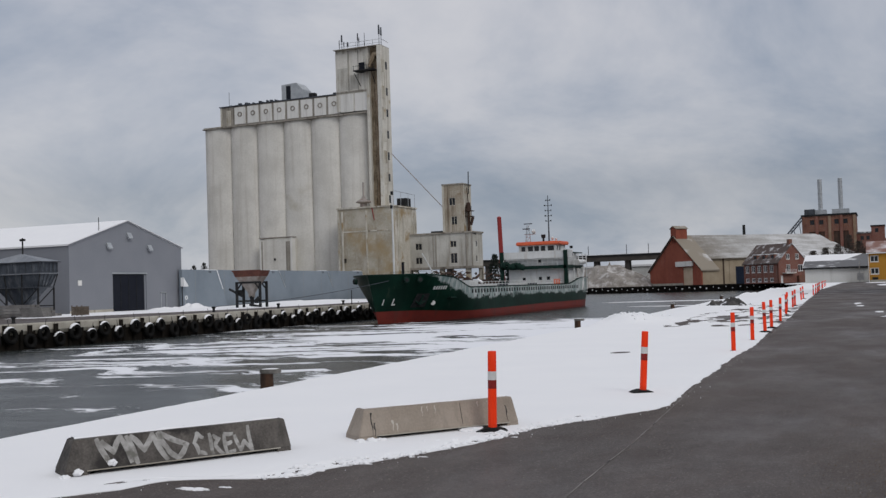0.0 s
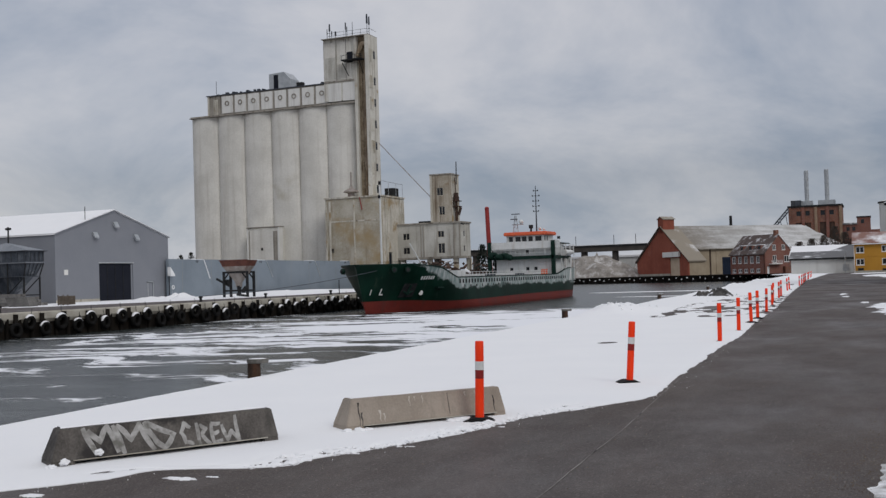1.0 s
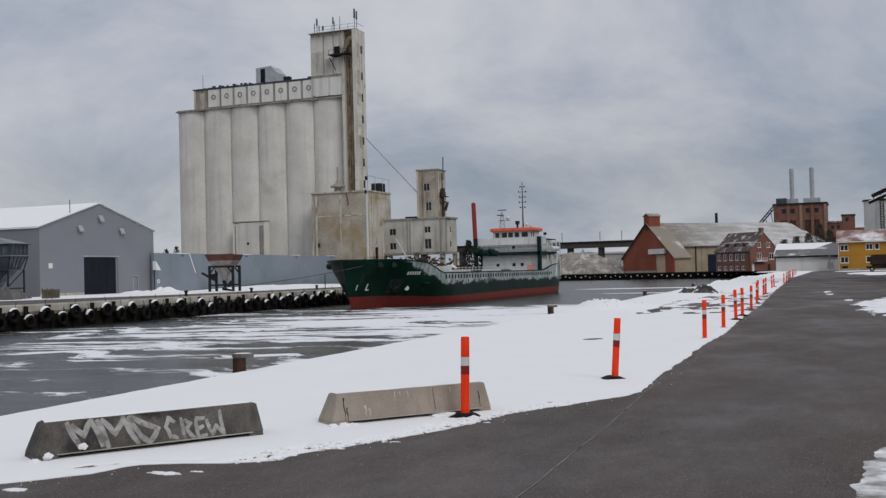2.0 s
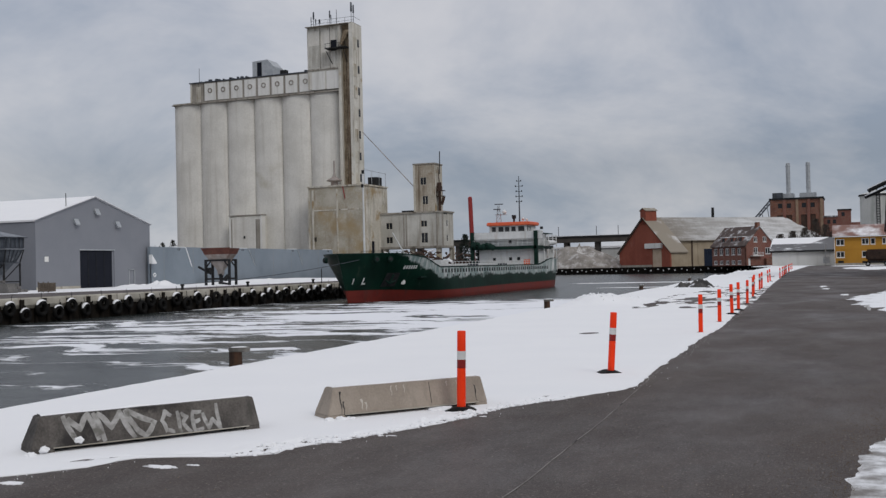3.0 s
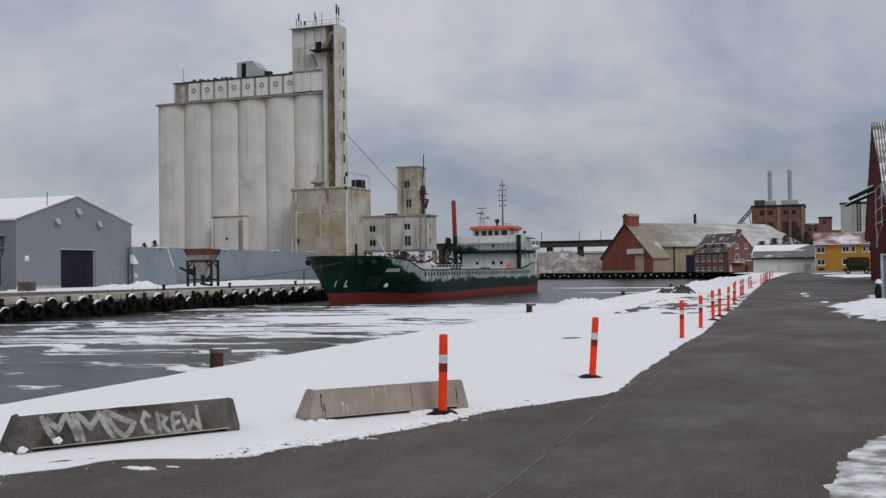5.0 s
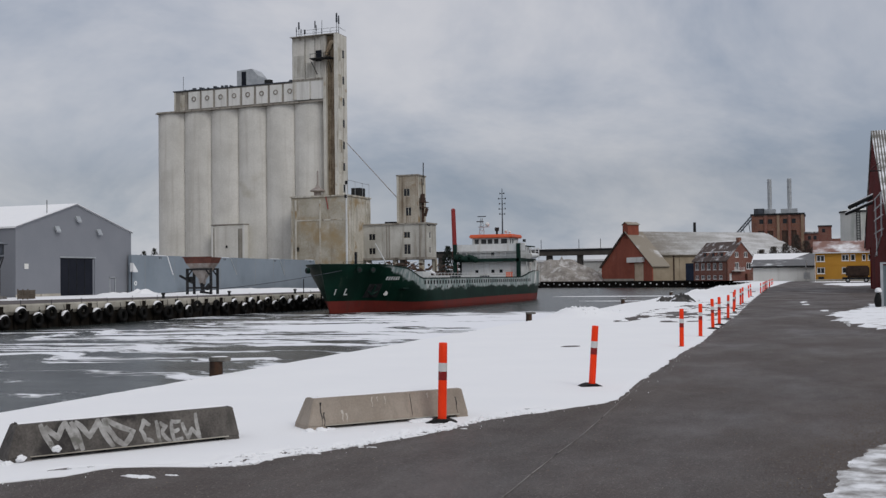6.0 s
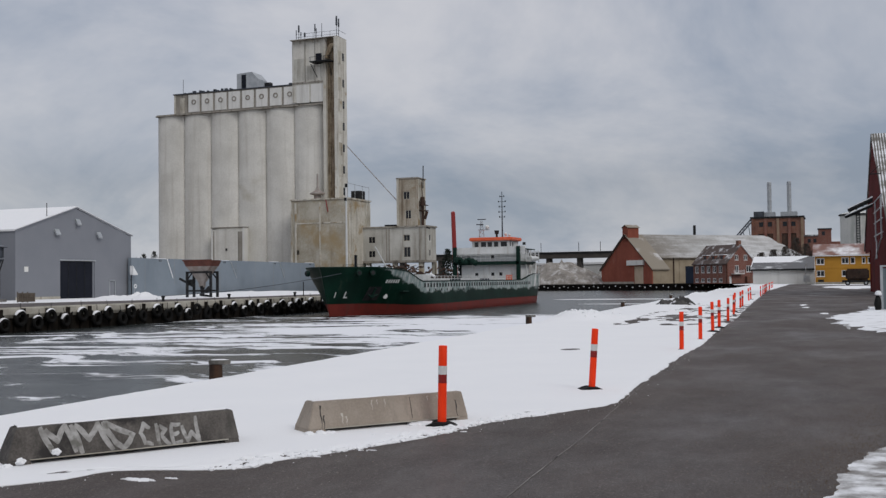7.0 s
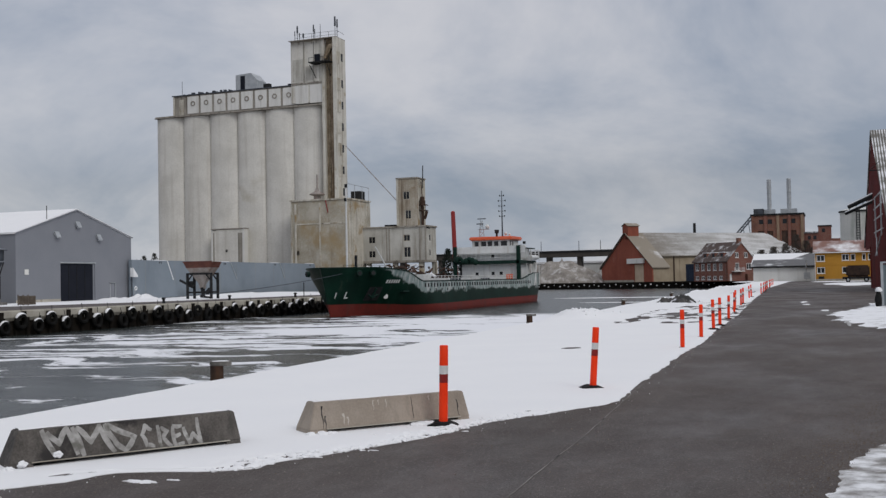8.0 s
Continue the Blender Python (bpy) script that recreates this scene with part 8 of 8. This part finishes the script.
def hawser(p0, p1, sag, label):
    bm = bmesh.new()
    p0, p1 = Vector(p0), Vector(p1)
    pv = p0
    for k in range(1, 13):
        t = k / 12
        q = p0.lerp(p1, t) - Vector((0, 0, sag * 4 * t * (1 - t)))
        rod(bm, pv, q, 0.028, seg=5)
        pv = q
    tagged(link("mooring_rope", bm, STEEL_BLUE), label, "rope")


hawser(hull_point(0.022, 2.62, 1) + Vector((0.2, -0.3, 0)), (QF - 0.5, 85.3, 0.6), 0.35, "thin mooring rope from the bow to the quay")


# ---- near quay ----
def build_near_bollard():
    b = thing("mooring_bollard", "rusty iron mooring bollard with a snow-covered cap", "bollard", group="near quay bollards")
    bm = bmesh.new()
    lathe(bm, [(0.128, -0.1), (0.122, 0.0), (0.118, 0.20), (0.122, 0.235)], (0, 0, 0), 20)
    part("post", bm, mat("bollard_iron", (0.030, 0.018, 0.013), (0.07, 0.042, 0.028), 0.85, 4.0, 30.0, 0.4, streak=(0.09, 0.04, 0.02), streak_amt=0.6, streak_scale=(6, 6, 0.8)), b, smooth=True)
    bm = bmesh.new()
    prof = []
    n, half, r = 20, 0.075, 0.125
    outline = [(half * (1 if math.cos(a) > 0 else -1) + r * math.cos(a), r * math.sin(a)) for a in [2 * math.pi * (i + 0.5) / n for i in range(n)]]
    prism(bm, [(x + 0.07, y) for x, y in outline], lambda x, y: Vector((x, y, 0.235)), lambda x, y: Vector((x, y, 0.315)))
    bmesh.ops.bevel(bm, geom=[e for e in bm.edges if abs(e.verts[0].co.z - e.verts[1].co.z) < 1e-5], offset=0.014, segments=2, affect="EDGES")
    part("cap", bm, mat("bollard_cap", (0.10, 0.095, 0.085), (0.20, 0.19, 0.175), 0.85, 4.0, 30.0, 0.4), b, "grey weathered cap plate", smooth=True)
    bm = bmesh.new()
    prism(bm, [(x * 0.8 + 0.07, y * 0.7) for x, y in outline], lambda x, y: Vector((x, y, 0.316)), lambda x, y: Vector((x * 0.9, y * 0.8, 0.324 + 0.004 * math.sin(x * 20))))
    part("snow_cap", bm, SNOW, b, "thin snow", smooth=True)
    return b


src = build_near_bollard()
BO = [(-10.63, 16.58, 20), (-11.5, 39.6, 25), (-12.3, 63.0, 20), (-13.1, 88.0, 30)]
src.matrix_basis = pose(BO[0][0], BO[0][1], 0, 0, 0, BO[0][2])
for x, y, a in BO[1:]:
    copy_thing(src, pose(x + 0.25, y, 0.02, 0, 0, a))


def build_barrier(name, label, o, ang, L, material, H):
    b = thing(name, label, "barrier", (o[0], o[1], 0), group="concrete barriers")
    f = face_turned(o[0], o[1], ang)
    bm = bmesh.new()
    slot = (0.26, L - 0.2, 0.05)
    D = 0.44
    # lower course: two feet and a recessed middle; upper course: battered body
    def frus(u0, u1, d0, d1, z0, u2, u3, d2, d3, z1):
        a = [bm.verts.new(f(*p)) for p in ((u0, d0, z0), (u1, d0, z0), (u1, d1, z0), (u0, d1, z0))]
        c = [bm.verts.new(f(*p)) for p in ((u2, d2, z1), (u3, d2, z1), (u3, d3, z1), (u2, d3, z1))]
        bm.faces.new(a[::-1])
        bm.faces.new(c)
        for i in range(4):
            j = (i + 1) % 4
            bm.faces.new((a[i], a[j], c[j], c[i]))
    k = slot[2] / H
    frus(0.02 + 0.12 * k, L - 0.02 - 0.07 * k, 0.10 * k, D - 0.10 * k, slot[2], 0.14, L - 0.07, 0.10, D - 0.10, H)
    bmesh.ops.bevel(bm, geom=bm.edges[:], offset=0.009, segments=2, affect="EDGES")
    body = part("body", bm, material, b, smooth=True)
    for u0, u1 in ((0.03, slot[0]), (slot[1], L - 0.03)):
        bm = bmesh.new()
        frus(u0, u1, 0.012, D - 0.012, -0.03, u0 + 0.014, u1 - 0.008, 0.022, D - 0.022, slot[2] + 0.004)
        part("foot", bm, material, b)
    part("ledge", boxm(slot[0] - 0.02, slot[1] + 0.04, 0.004, 0.06, slot[2] + 0.001, slot[2] + 0.010, f=f), CONC_QUAY, body, "pale chipped lower edge")
    # a couple of chips and a casting seam
    part("seam", boxm(L * 0.63, L * 0.63 + 0.006, 0, 0.012, 0.09, H - 0.02, f=lambda u, d, z: f(u, 0.10 * z / H - 0.003 + d, z)), CONC_GREY, body, "thin casting seam")
    # snow lying on the top
    bm = bmesh.new()
    n = 40
    pv = None
    for i in range(n + 1):
        u = 0.17 + (L - 0.27) * i / n
        w = 0.055 + 0.02 * nz(u, o[0], 3.0)
        hh = max(0.0015, 0.011 + 0.016 * nz(u, o[0], 2.2, 4.0))
        gap = (i % 13 == 8)
        if gap:
            hh = 0.001
        cur = [bm.verts.new(f(u, D / 2 + s * w + 0.04, H + z)) for s, z in ((-1.2, 0.0005), (-0.8, hh), (0.8, hh), (1.1, 0.0005))]
        if pv:
            for a in range(3):
                bm.faces.new((pv[a], cur[a], cur[a + 1], pv[a + 1]))
        pv = cur
    part("snow_strip", bm, SNOW, b, "thin white snow", smooth=True)
    return b, f, D


PAINT = mat("spray_paint", (0.18, 0.172, 0.16), (0.42, 0.41, 0.395), 0.85, 5.0, 16.0, 0.15, spot=(0.14, 0.135, 0.12), spot_scale=9.0, spot_at=(0.50, 0.68), dist=0.004)
H1 = 0.350
bar1, f1, D1 = build_barrier("graffiti_barrier", "dark grey concrete barrier with faded spray paint", (-7.314, 7.813), 56.3, 2.42, CONC_GREY, H1)
bar2, f2b, D2 = build_barrier("plain_barrier", "plain brownish concrete barrier standing in the snow", (-5.57, 10.49), 50.6, 2.16, CONC_BARRIER, H1)



def barrier_drip(name, u, z0, z1, w, material, label):
    """A run of lime or dirt down the sloping front of the plain barrier."""
    bm = bmesh.new()
    rows = []
    for i in range(6):
        t = i / 5
        z = z1 + (z0 - z1) * t
        ww = w * (1 - 0.75 * t) * (1 + 0.35 * math.sin(u * 40 + i * 2.1))
        c = u + 0.006 * math.sin(i * 1.7 + u * 9)
        rows.append([bm.verts.new(f2b(c + sgn * ww, 0.10 * z / H1 - out, z)) for sgn, out in ((-1, 0.001), (0, 0.003), (1, 0.001))])
    for p, q in zip(rows, rows[1:]):
        for k in range(2):
            bm.faces.new((p[k], q[k], q[k + 1], p[k + 1]))
    part(name, bm, material, bar2, label)


LIME = mat("lime_run", (0.38, 0.34, 0.29), (0.50, 0.46, 0.41), 0.9, 6.0, 30.0, 0.1)
for u, z0, z1, w in ((0.86, 0.22, 0.33, 0.010), (0.93, 0.27, 0.33, 0.008), (1.03, 0.24, 0.33, 0.011), (1.60, 0.27, 0.33, 0.010), (0.47, 0.09, 0.21, 0.014), (0.52, 0.07, 0.17, 0.011), (1.74, 0.28, 0.33, 0.007)):
    barrier_drip("lime_run", u, z0, z1, w, LIME, "pale lime run")
for u, z0, z1, w in ((0.21, 0.06, 0.31, 0.010), (0.24, 0.06, 0.20, 0.012), (1.98, 0.07, 0.26, 0.010)):
    barrier_drip("dirt_run", u, z0, z1, w, CONC_GREY, "dark damp run")


def stroke(u0, z0, u1, z1, w=0.03):
    """A sprayed bar on the sloping front of the barrier."""
    bm = bmesh.new()
    a, b = Vector((u0, z0)), Vector((u1, z1))
    n = (b - a).normalized()
    s = Vector((-n.y, n.x)) * w
    a, b = a - n * w * 0.6, b + n * w * 0.6
    def at(p, out):
        d = 0.10 * p.y / H1 - out
        return f1(p.x, d, p.y)
    N = 7
    rows = []
    for i in range(N):
        t = i / (N - 1)
        p = a.lerp(b, t) + s * 0.25 * math.sin(t * 5 + u0 * 9)
        ww = (0.55 + 0.45 * math.sin(math.pi * (0.12 + 0.76 * t)))
        rows.append([bm.verts.new(at(p - s * ww, 0.0015)), bm.verts.new(at(p, 0.0035)), bm.verts.new(at(p + s * ww, 0.0015))])
    for p, q in zip(rows, rows[1:]):
        for k in range(2):
            bm.faces.new((p[k], q[k], q[k + 1], p[k + 1]))
    part("paint_bar", bm, PAINT, bar1, "faded white spray paint")


FIRST_WORD = ((0.36, 0.33, 0.46, 0.09), (0.41, 0.31, 0.50, 0.20), (0.50, 0.20, 0.59, 0.34), (0.59, 0.34, 0.68, 0.10), (0.65, 0.33, 0.74, 0.08), (0.69, 0.33, 0.82, 0.19), (0.82, 0.19, 0.90, 0.33),
              (0.90, 0.33, 1.03, 0.08), (0.96, 0.33, 1.05, 0.17), (1.05, 0.17, 1.14, 0.07), (0.99, 0.33, 1.25, 0.19), (1.25, 0.19, 1.14, 0.07))
SECOND_WORD = ((1.42, 0.25, 1.36, 0.29), (1.36, 0.29, 1.33, 0.20), (1.33, 0.20, 1.37, 0.10), (1.37, 0.10, 1.44, 0.09), (1.49, 0.27, 1.52, 0.07), (1.53, 0.25, 1.59, 0.22), (1.59, 0.22, 1.54, 0.15), (1.54, 0.15, 1.62, 0.07),
               (1.65, 0.25, 1.66, 0.07), (1.66, 0.26, 1.74, 0.25), (1.66, 0.16, 1.72, 0.17), (1.66, 0.07, 1.75, 0.08), (1.77, 0.23, 1.81, 0.08), (1.81, 0.08, 1.87, 0.17), (1.87, 0.17, 1.93, 0.07), (1.94, 0.07, 1.92, 0.31))
for st in FIRST_WORD:
    stroke(*st, w=0.028)
for st in SECOND_WORD:
    stroke(*st, w=0.021)


def stuck_snow(u, d, z, r):
    """A lump of snow stuck to the front of the barrier."""
    bm = bmesh.new()
    bmesh.ops.create_icosphere(bm, subdivisions=3, radius=1.0)
    c = f1(u, d, z)
    for v in bm.verts:
        k = 1 + 0.45 * noise.noise(v.co * 1.6 + Vector((u * 7, 0, 0))) + 0.2 * noise.noise(v.co * 4)
        v.co = c + Vector((v.co.x * r * k, v.co.y * r * k, v.co.z * r * 0.7 * k))
    tagged(link("snow_lump", bm, SNOW, smooth=True), "lump of snow stuck to the concrete barrier", "snow", kind="stuff")


stuck_snow(0.485, 0.015, 0.105, 0.042)
stuck_snow(0.15, -0.005, 0.05, 0.045)
stuck_snow(0.03, -0.02, 0.01, 0.05)


def build_post():
    p = thing("delineator_post", "orange plastic marker post with reflective bands", "marker post", group="orange marker posts along the road")
    def tube(z0, z1, r0, r1):
        bm = bmesh.new()
        lathe(bm, [(r0, z0), (r1, z1)], (0, 0, 0), 20)
        return bm
    part("lower_tube", tube(0.03, 0.50, 0.052, 0.051), ORANGE, p, smooth=True)
    bm = bmesh.new()
    lathe(bm, [(0.051, 0.70), (0.050, 0.925), (0.046, 0.935), (0.02, 0.938)], (0, 0, 0), 20)
    part("upper_tube", bm, ORANGE, p, smooth=True)
    part("red_band", tube(0.50, 0.60, 0.0515, 0.0515), REFLECT_RED, p, "dark red band", smooth=True)
    part("white_band", tube(0.60, 0.70, 0.0518, 0.0518), REFLECT, p, "white reflective band", smooth=True)
    bm = bmesh.new()
    prism(bm, [(-0.20, 0), (0.20, 0), (0.13, 0.03), (0.07, 0.05), (-0.07, 0.05), (-0.13, 0.03)], lambda u, z: Vector((u, -0.11, z)), lambda u, z: Vector((u, 0.11, z)))
    bmesh.ops.bevel(bm, geom=bm.edges[:], offset=0.006, segments=1, affect="EDGES")
    part("rubber_foot", bm, RUBBER, p, "black rubber foot")
    return p


post = build_post()
POSTS = [(-4.50, 11.95, 1.4, 0.4), (-3.66, 16.45, 4.3, -0.6), (-3.58, 26.15, 0.6, 0.5), (-3.66, 30.6, 0.8, 0), (-3.77, 34.84, -0.8, 0.4), (-3.85, 37.6, 0.5, 0.3), (-4.12, 43.6, 1.5, 0.2), (-4.6, 51.5, 1.5, 0),
         (-4.9, 55.3, 2.5, 0.2), (-5.2, 62.5, 1.0, 0), (-5.3, 65.2, 1.0, 0.5), (-6.1, 80.6, -1, 0), (-6.25, 84.7, -2, 0.4), (-6.48, 99.3, 1, 0), (-6.67, 105.5, 2, 0.3), (-6.94, 112.5, 1, 0), (-7.4, 122, 1, 0),
         (-7.75, 130, 1, 0.2), (-8.2, 142, 0, 0), (-8.77, 153.5, 2, 0), (-9.3, 167, 1, 0), (-9.7, 177.5, 1, 0)]
for k, (x, y, lean, back) in enumerate([(0.97 * a, 0.97 * b, c, d) for a, b, c, d in POSTS]):
    m = Matrix.Translation((x, y, -0.034 if k in (2, 3, 6, 7, 9, 11, 13) else 0.008)) @ Euler((radians(-back), radians(lean), 0)).to_matrix().to_4x4() @ Euler((0, 0, radians(20 + 15 * math.sin(k * 2.2)))).to_matrix().to_4x4()
    if k == 0:
        post.matrix_basis = m
    else:
        copy_thing(post, m)

heap("grit_heap", "dark heap of grit and slush on the quay snow", "grit", -9.1, 67.0, 0.85, 1.0, 0.60, mat("dark_grit", (0.035, 0.034, 0.033), (0.09, 0.085, 0.08), 0.95, 1.5, 8, 0.6, spot=(0.7, 0.7, 0.72), spot_scale=2.2, spot_at=(0.56, 0.63)), 12.0, rough=0.75, n=70, K=22)
heap("grit_heap", "low dark slush ridge on the quay snow", "grit", -10.1, 67.3, 0.75, 0.8, 0.36, bpy.data.materials["dark_grit"], 13.0, rough=0.8, n=60)
crack([(-2.44, 6.0), (-2.46, 7.9), (-2.52, 9.2), (-2.60, 11.3), (-2.78, 14.2), (-3.0, 18.0), (-3.0, 21.3), (-3.3, 30), (-3.5, 39)], 0.009)
rnd = random.Random(31)
for k in range(4):
    y = rnd.uniform(9.2, 13.0)
    x = road_edge(y) + rnd.uniform(0.05, 0.2)
    snow_patch("snow_scrap", "scrap of trodden snow at the road edge", x, y, rnd.uniform(0.02, 0.06), rnd.uniform(0.012, 0.025), 0.005, 0.9, 40.0 + k, n=26)


def build_grit():
    """Loose stones and slush crumbs scattered on the asphalt."""
    rnd = random.Random(77)
    for name, label, material, count, lo, hi in (("road_grit", "loose grit scattered on the asphalt", CONC_DIRTY, 2200, 0.002, 0.006), ("dark_grit_stones", "dark loose stones on the asphalt", SHAFT_STAIN, 1200, 0.002, 0.006), ("slush_crumbs", "crumbs of slush beside the snow edge", SNOW, 140, 0.003, 0.008)):
        bm = bmesh.new()
        for k in range(count):
            y = 5.5 + 40 * rnd.random() ** 2.2
            if name == "slush_crumbs":
                x = road_edge(y) + abs(rnd.gauss(0, 0.14))
            else:
                x = rnd.uniform(road_edge(y) + 0.1, 1.5 + 0.12 * y)
            r = rnd.uniform(lo, hi) * (1 + y * 0.015)
            q = Euler((rnd.uniform(0, 3), rnd.uniform(0, 3), rnd.uniform(0, 3))).to_matrix()
            vs = [bm.verts.new(Vector((x, y, r * 0.5)) + q @ Vector(c) * r) for c in ((1, 0, -.5), (-.7, .8, -.4), (-.6, -.9, -.5), (0.1, 0, .8))]
            for t in ((0, 1, 2), (0, 1, 3), (1, 2, 3), (2, 0, 3)):
                bm.faces.new([vs[i] for i in t])
        tagged(link(name, bm, material), label, "grit", kind="stuff")


build_grit()


def snow_lump(x, y, z, r, label):
    """A rounded, broken lump of snow."""
    bm = bmesh.new()
    bmesh.ops.create_icosphere(bm, subdivisions=3, radius=1.0)
    for v in bm.verts:
        k = 1 + 0.4 * noise.noise(v.co * 1.5 + Vector((x * 7, y, 0))) + 0.18 * noise.noise(v.co * 4 + Vector((0, x * 5, 0)))
        v.co = Vector((x, y, z)) + Vector((v.co.x * r * 1.5 * k, v.co.y * r * k, v.co.z * r * 0.7 * k))
    tagged(link("snow_lump", bm, SNOW, smooth=True), label, "snow", kind="stuff")


for dx, dy, r in ((-0.20, -0.02, 0.075), (-0.30, -0.10, 0.05), (-0.36, 0.02, 0.06), (0.16, -0.13, 0.045)):
    snow_lump(-4.365 + dx, 11.59 + dy, 0.012, r, "lump of snow beside the foot of a marker post")
for u, d, r in ((0.02, -0.05, 0.05), (0.16, -0.07, 0.055), (0.27, -0.06, 0.04)):
    q = f2b(u, d, 0.0)
    snow_lump(q.x, q.y, 0.012, r, "lump of snow at the end of the plain barrier")


def snow_clods(name, label, spots, seed):
    """Broken lumps of ploughed snow lying on the heaps."""
    rnd = random.Random(seed)
    bm = bmesh.new()
    for cx, cy, sx, sy, count, lo, hi in spots:
        for k in range(count):
            x, y = rnd.gauss(cx, sx), rnd.gauss(cy, sy)
            r = rnd.uniform(lo, hi)
            z = max(0.0, snow_height(x, y)) + r * 0.15
            q = Euler((rnd.uniform(0, 3), rnd.uniform(0, 3), rnd.uniform(0, 3))).to_matrix().to_4x4()
            c = Matrix.Translation((x, y, z)) @ q @ Matrix.Diagonal((r, r * rnd.uniform(0.5, 0.9), r * rnd.uniform(0.4, 0.8), 1))
            vs = bmesh.ops.create_icosphere(bm, subdivisions=1, radius=1.0, matrix=c)["verts"]
            for v in vs:
                v.co += Vector((rnd.uniform(-1, 1), rnd.uniform(-1, 1), rnd.uniform(-1, 1))) * r * 0.22
    tagged(link(name, bm, SNOW), label, "snow", kind="stuff")


snow_clods("snow_clods", "broken lumps of ploughed snow on the quay", ((-9.8, 42.8, 0.5, 0.9, 16, 0.03, 0.08), (-9.1, 46, 0.5, 0.9, 8, 0.03, 0.07), (-10.4, 69.5, 0.9, 1.5, 8, 0.05, 0.12)), 91)


def build_snow_rim():
    """Trodden lumps along the edge of the snow beside the barriers."""
    rnd = random.Random(64)
    bm = bmesh.new()
    for k in range(420):
        y = rnd.uniform(8.3, 13.2)
        x = road_edge(y) - abs(rnd.gauss(0.10, 0.13))
        r = rnd.uniform(0.012, 0.045)
        q = Euler((0, 0, rnd.uniform(0, 3))).to_matrix().to_4x4()
        c = Matrix.Translation((x, y, r * 0.12)) @ q @ Matrix.Diagonal((r * 1.5, r, r * rnd.uniform(0.4, 0.75), 1))
        for v in bmesh.ops.create_icosphere(bm, subdivisions=1, radius=1.0, matrix=c)["verts"]:
            v.co += Vector((rnd.uniform(-1, 1), rnd.uniform(-1, 1), rnd.uniform(-1, 1))) * r * 0.2
    tagged(link("snow_rim", bm, SNOW, smooth=True), "trodden lumps of snow along the road edge", "snow", kind="stuff")


build_snow_rim()


def build_brown_grit():
    """Brown grit and dead moss along the melting snow at the roadside."""
    rnd = random.Random(58)
    bm = bmesh.new()
    for k in range(2600):
        y = rnd.uniform(7.0, 15.0)
        x = 0.05 + 0.11 * (y - 8.0) - abs(rnd.gauss(0, 0.34))
        r = rnd.uniform(0.002, 0.0055)
        q = Euler((rnd.uniform(0, 3), rnd.uniform(0, 3), rnd.uniform(0, 3))).to_matrix()
        vs = [bm.verts.new(Vector((x, y, r * 0.4)) + q @ Vector(c) * r) for c in ((1.3, 0, -.5), (-.7, .8, -.4), (-.6, -.9, -.5), (0.1, 0, .8))]
        for t in ((0, 1, 2), (0, 1, 3), (1, 2, 3), (2, 0, 3)):
            bm.faces.new([vs[i] for i in t])
    tagged(link("brown_grit", bm, mat("brown_grit", (0.09, 0.06, 0.032), (0.20, 0.145, 0.085), 0.95, 3.0, 30.0, 0.2)), "brown grit and moss along the melting snow", "grit", kind="stuff")


build_brown_grit()
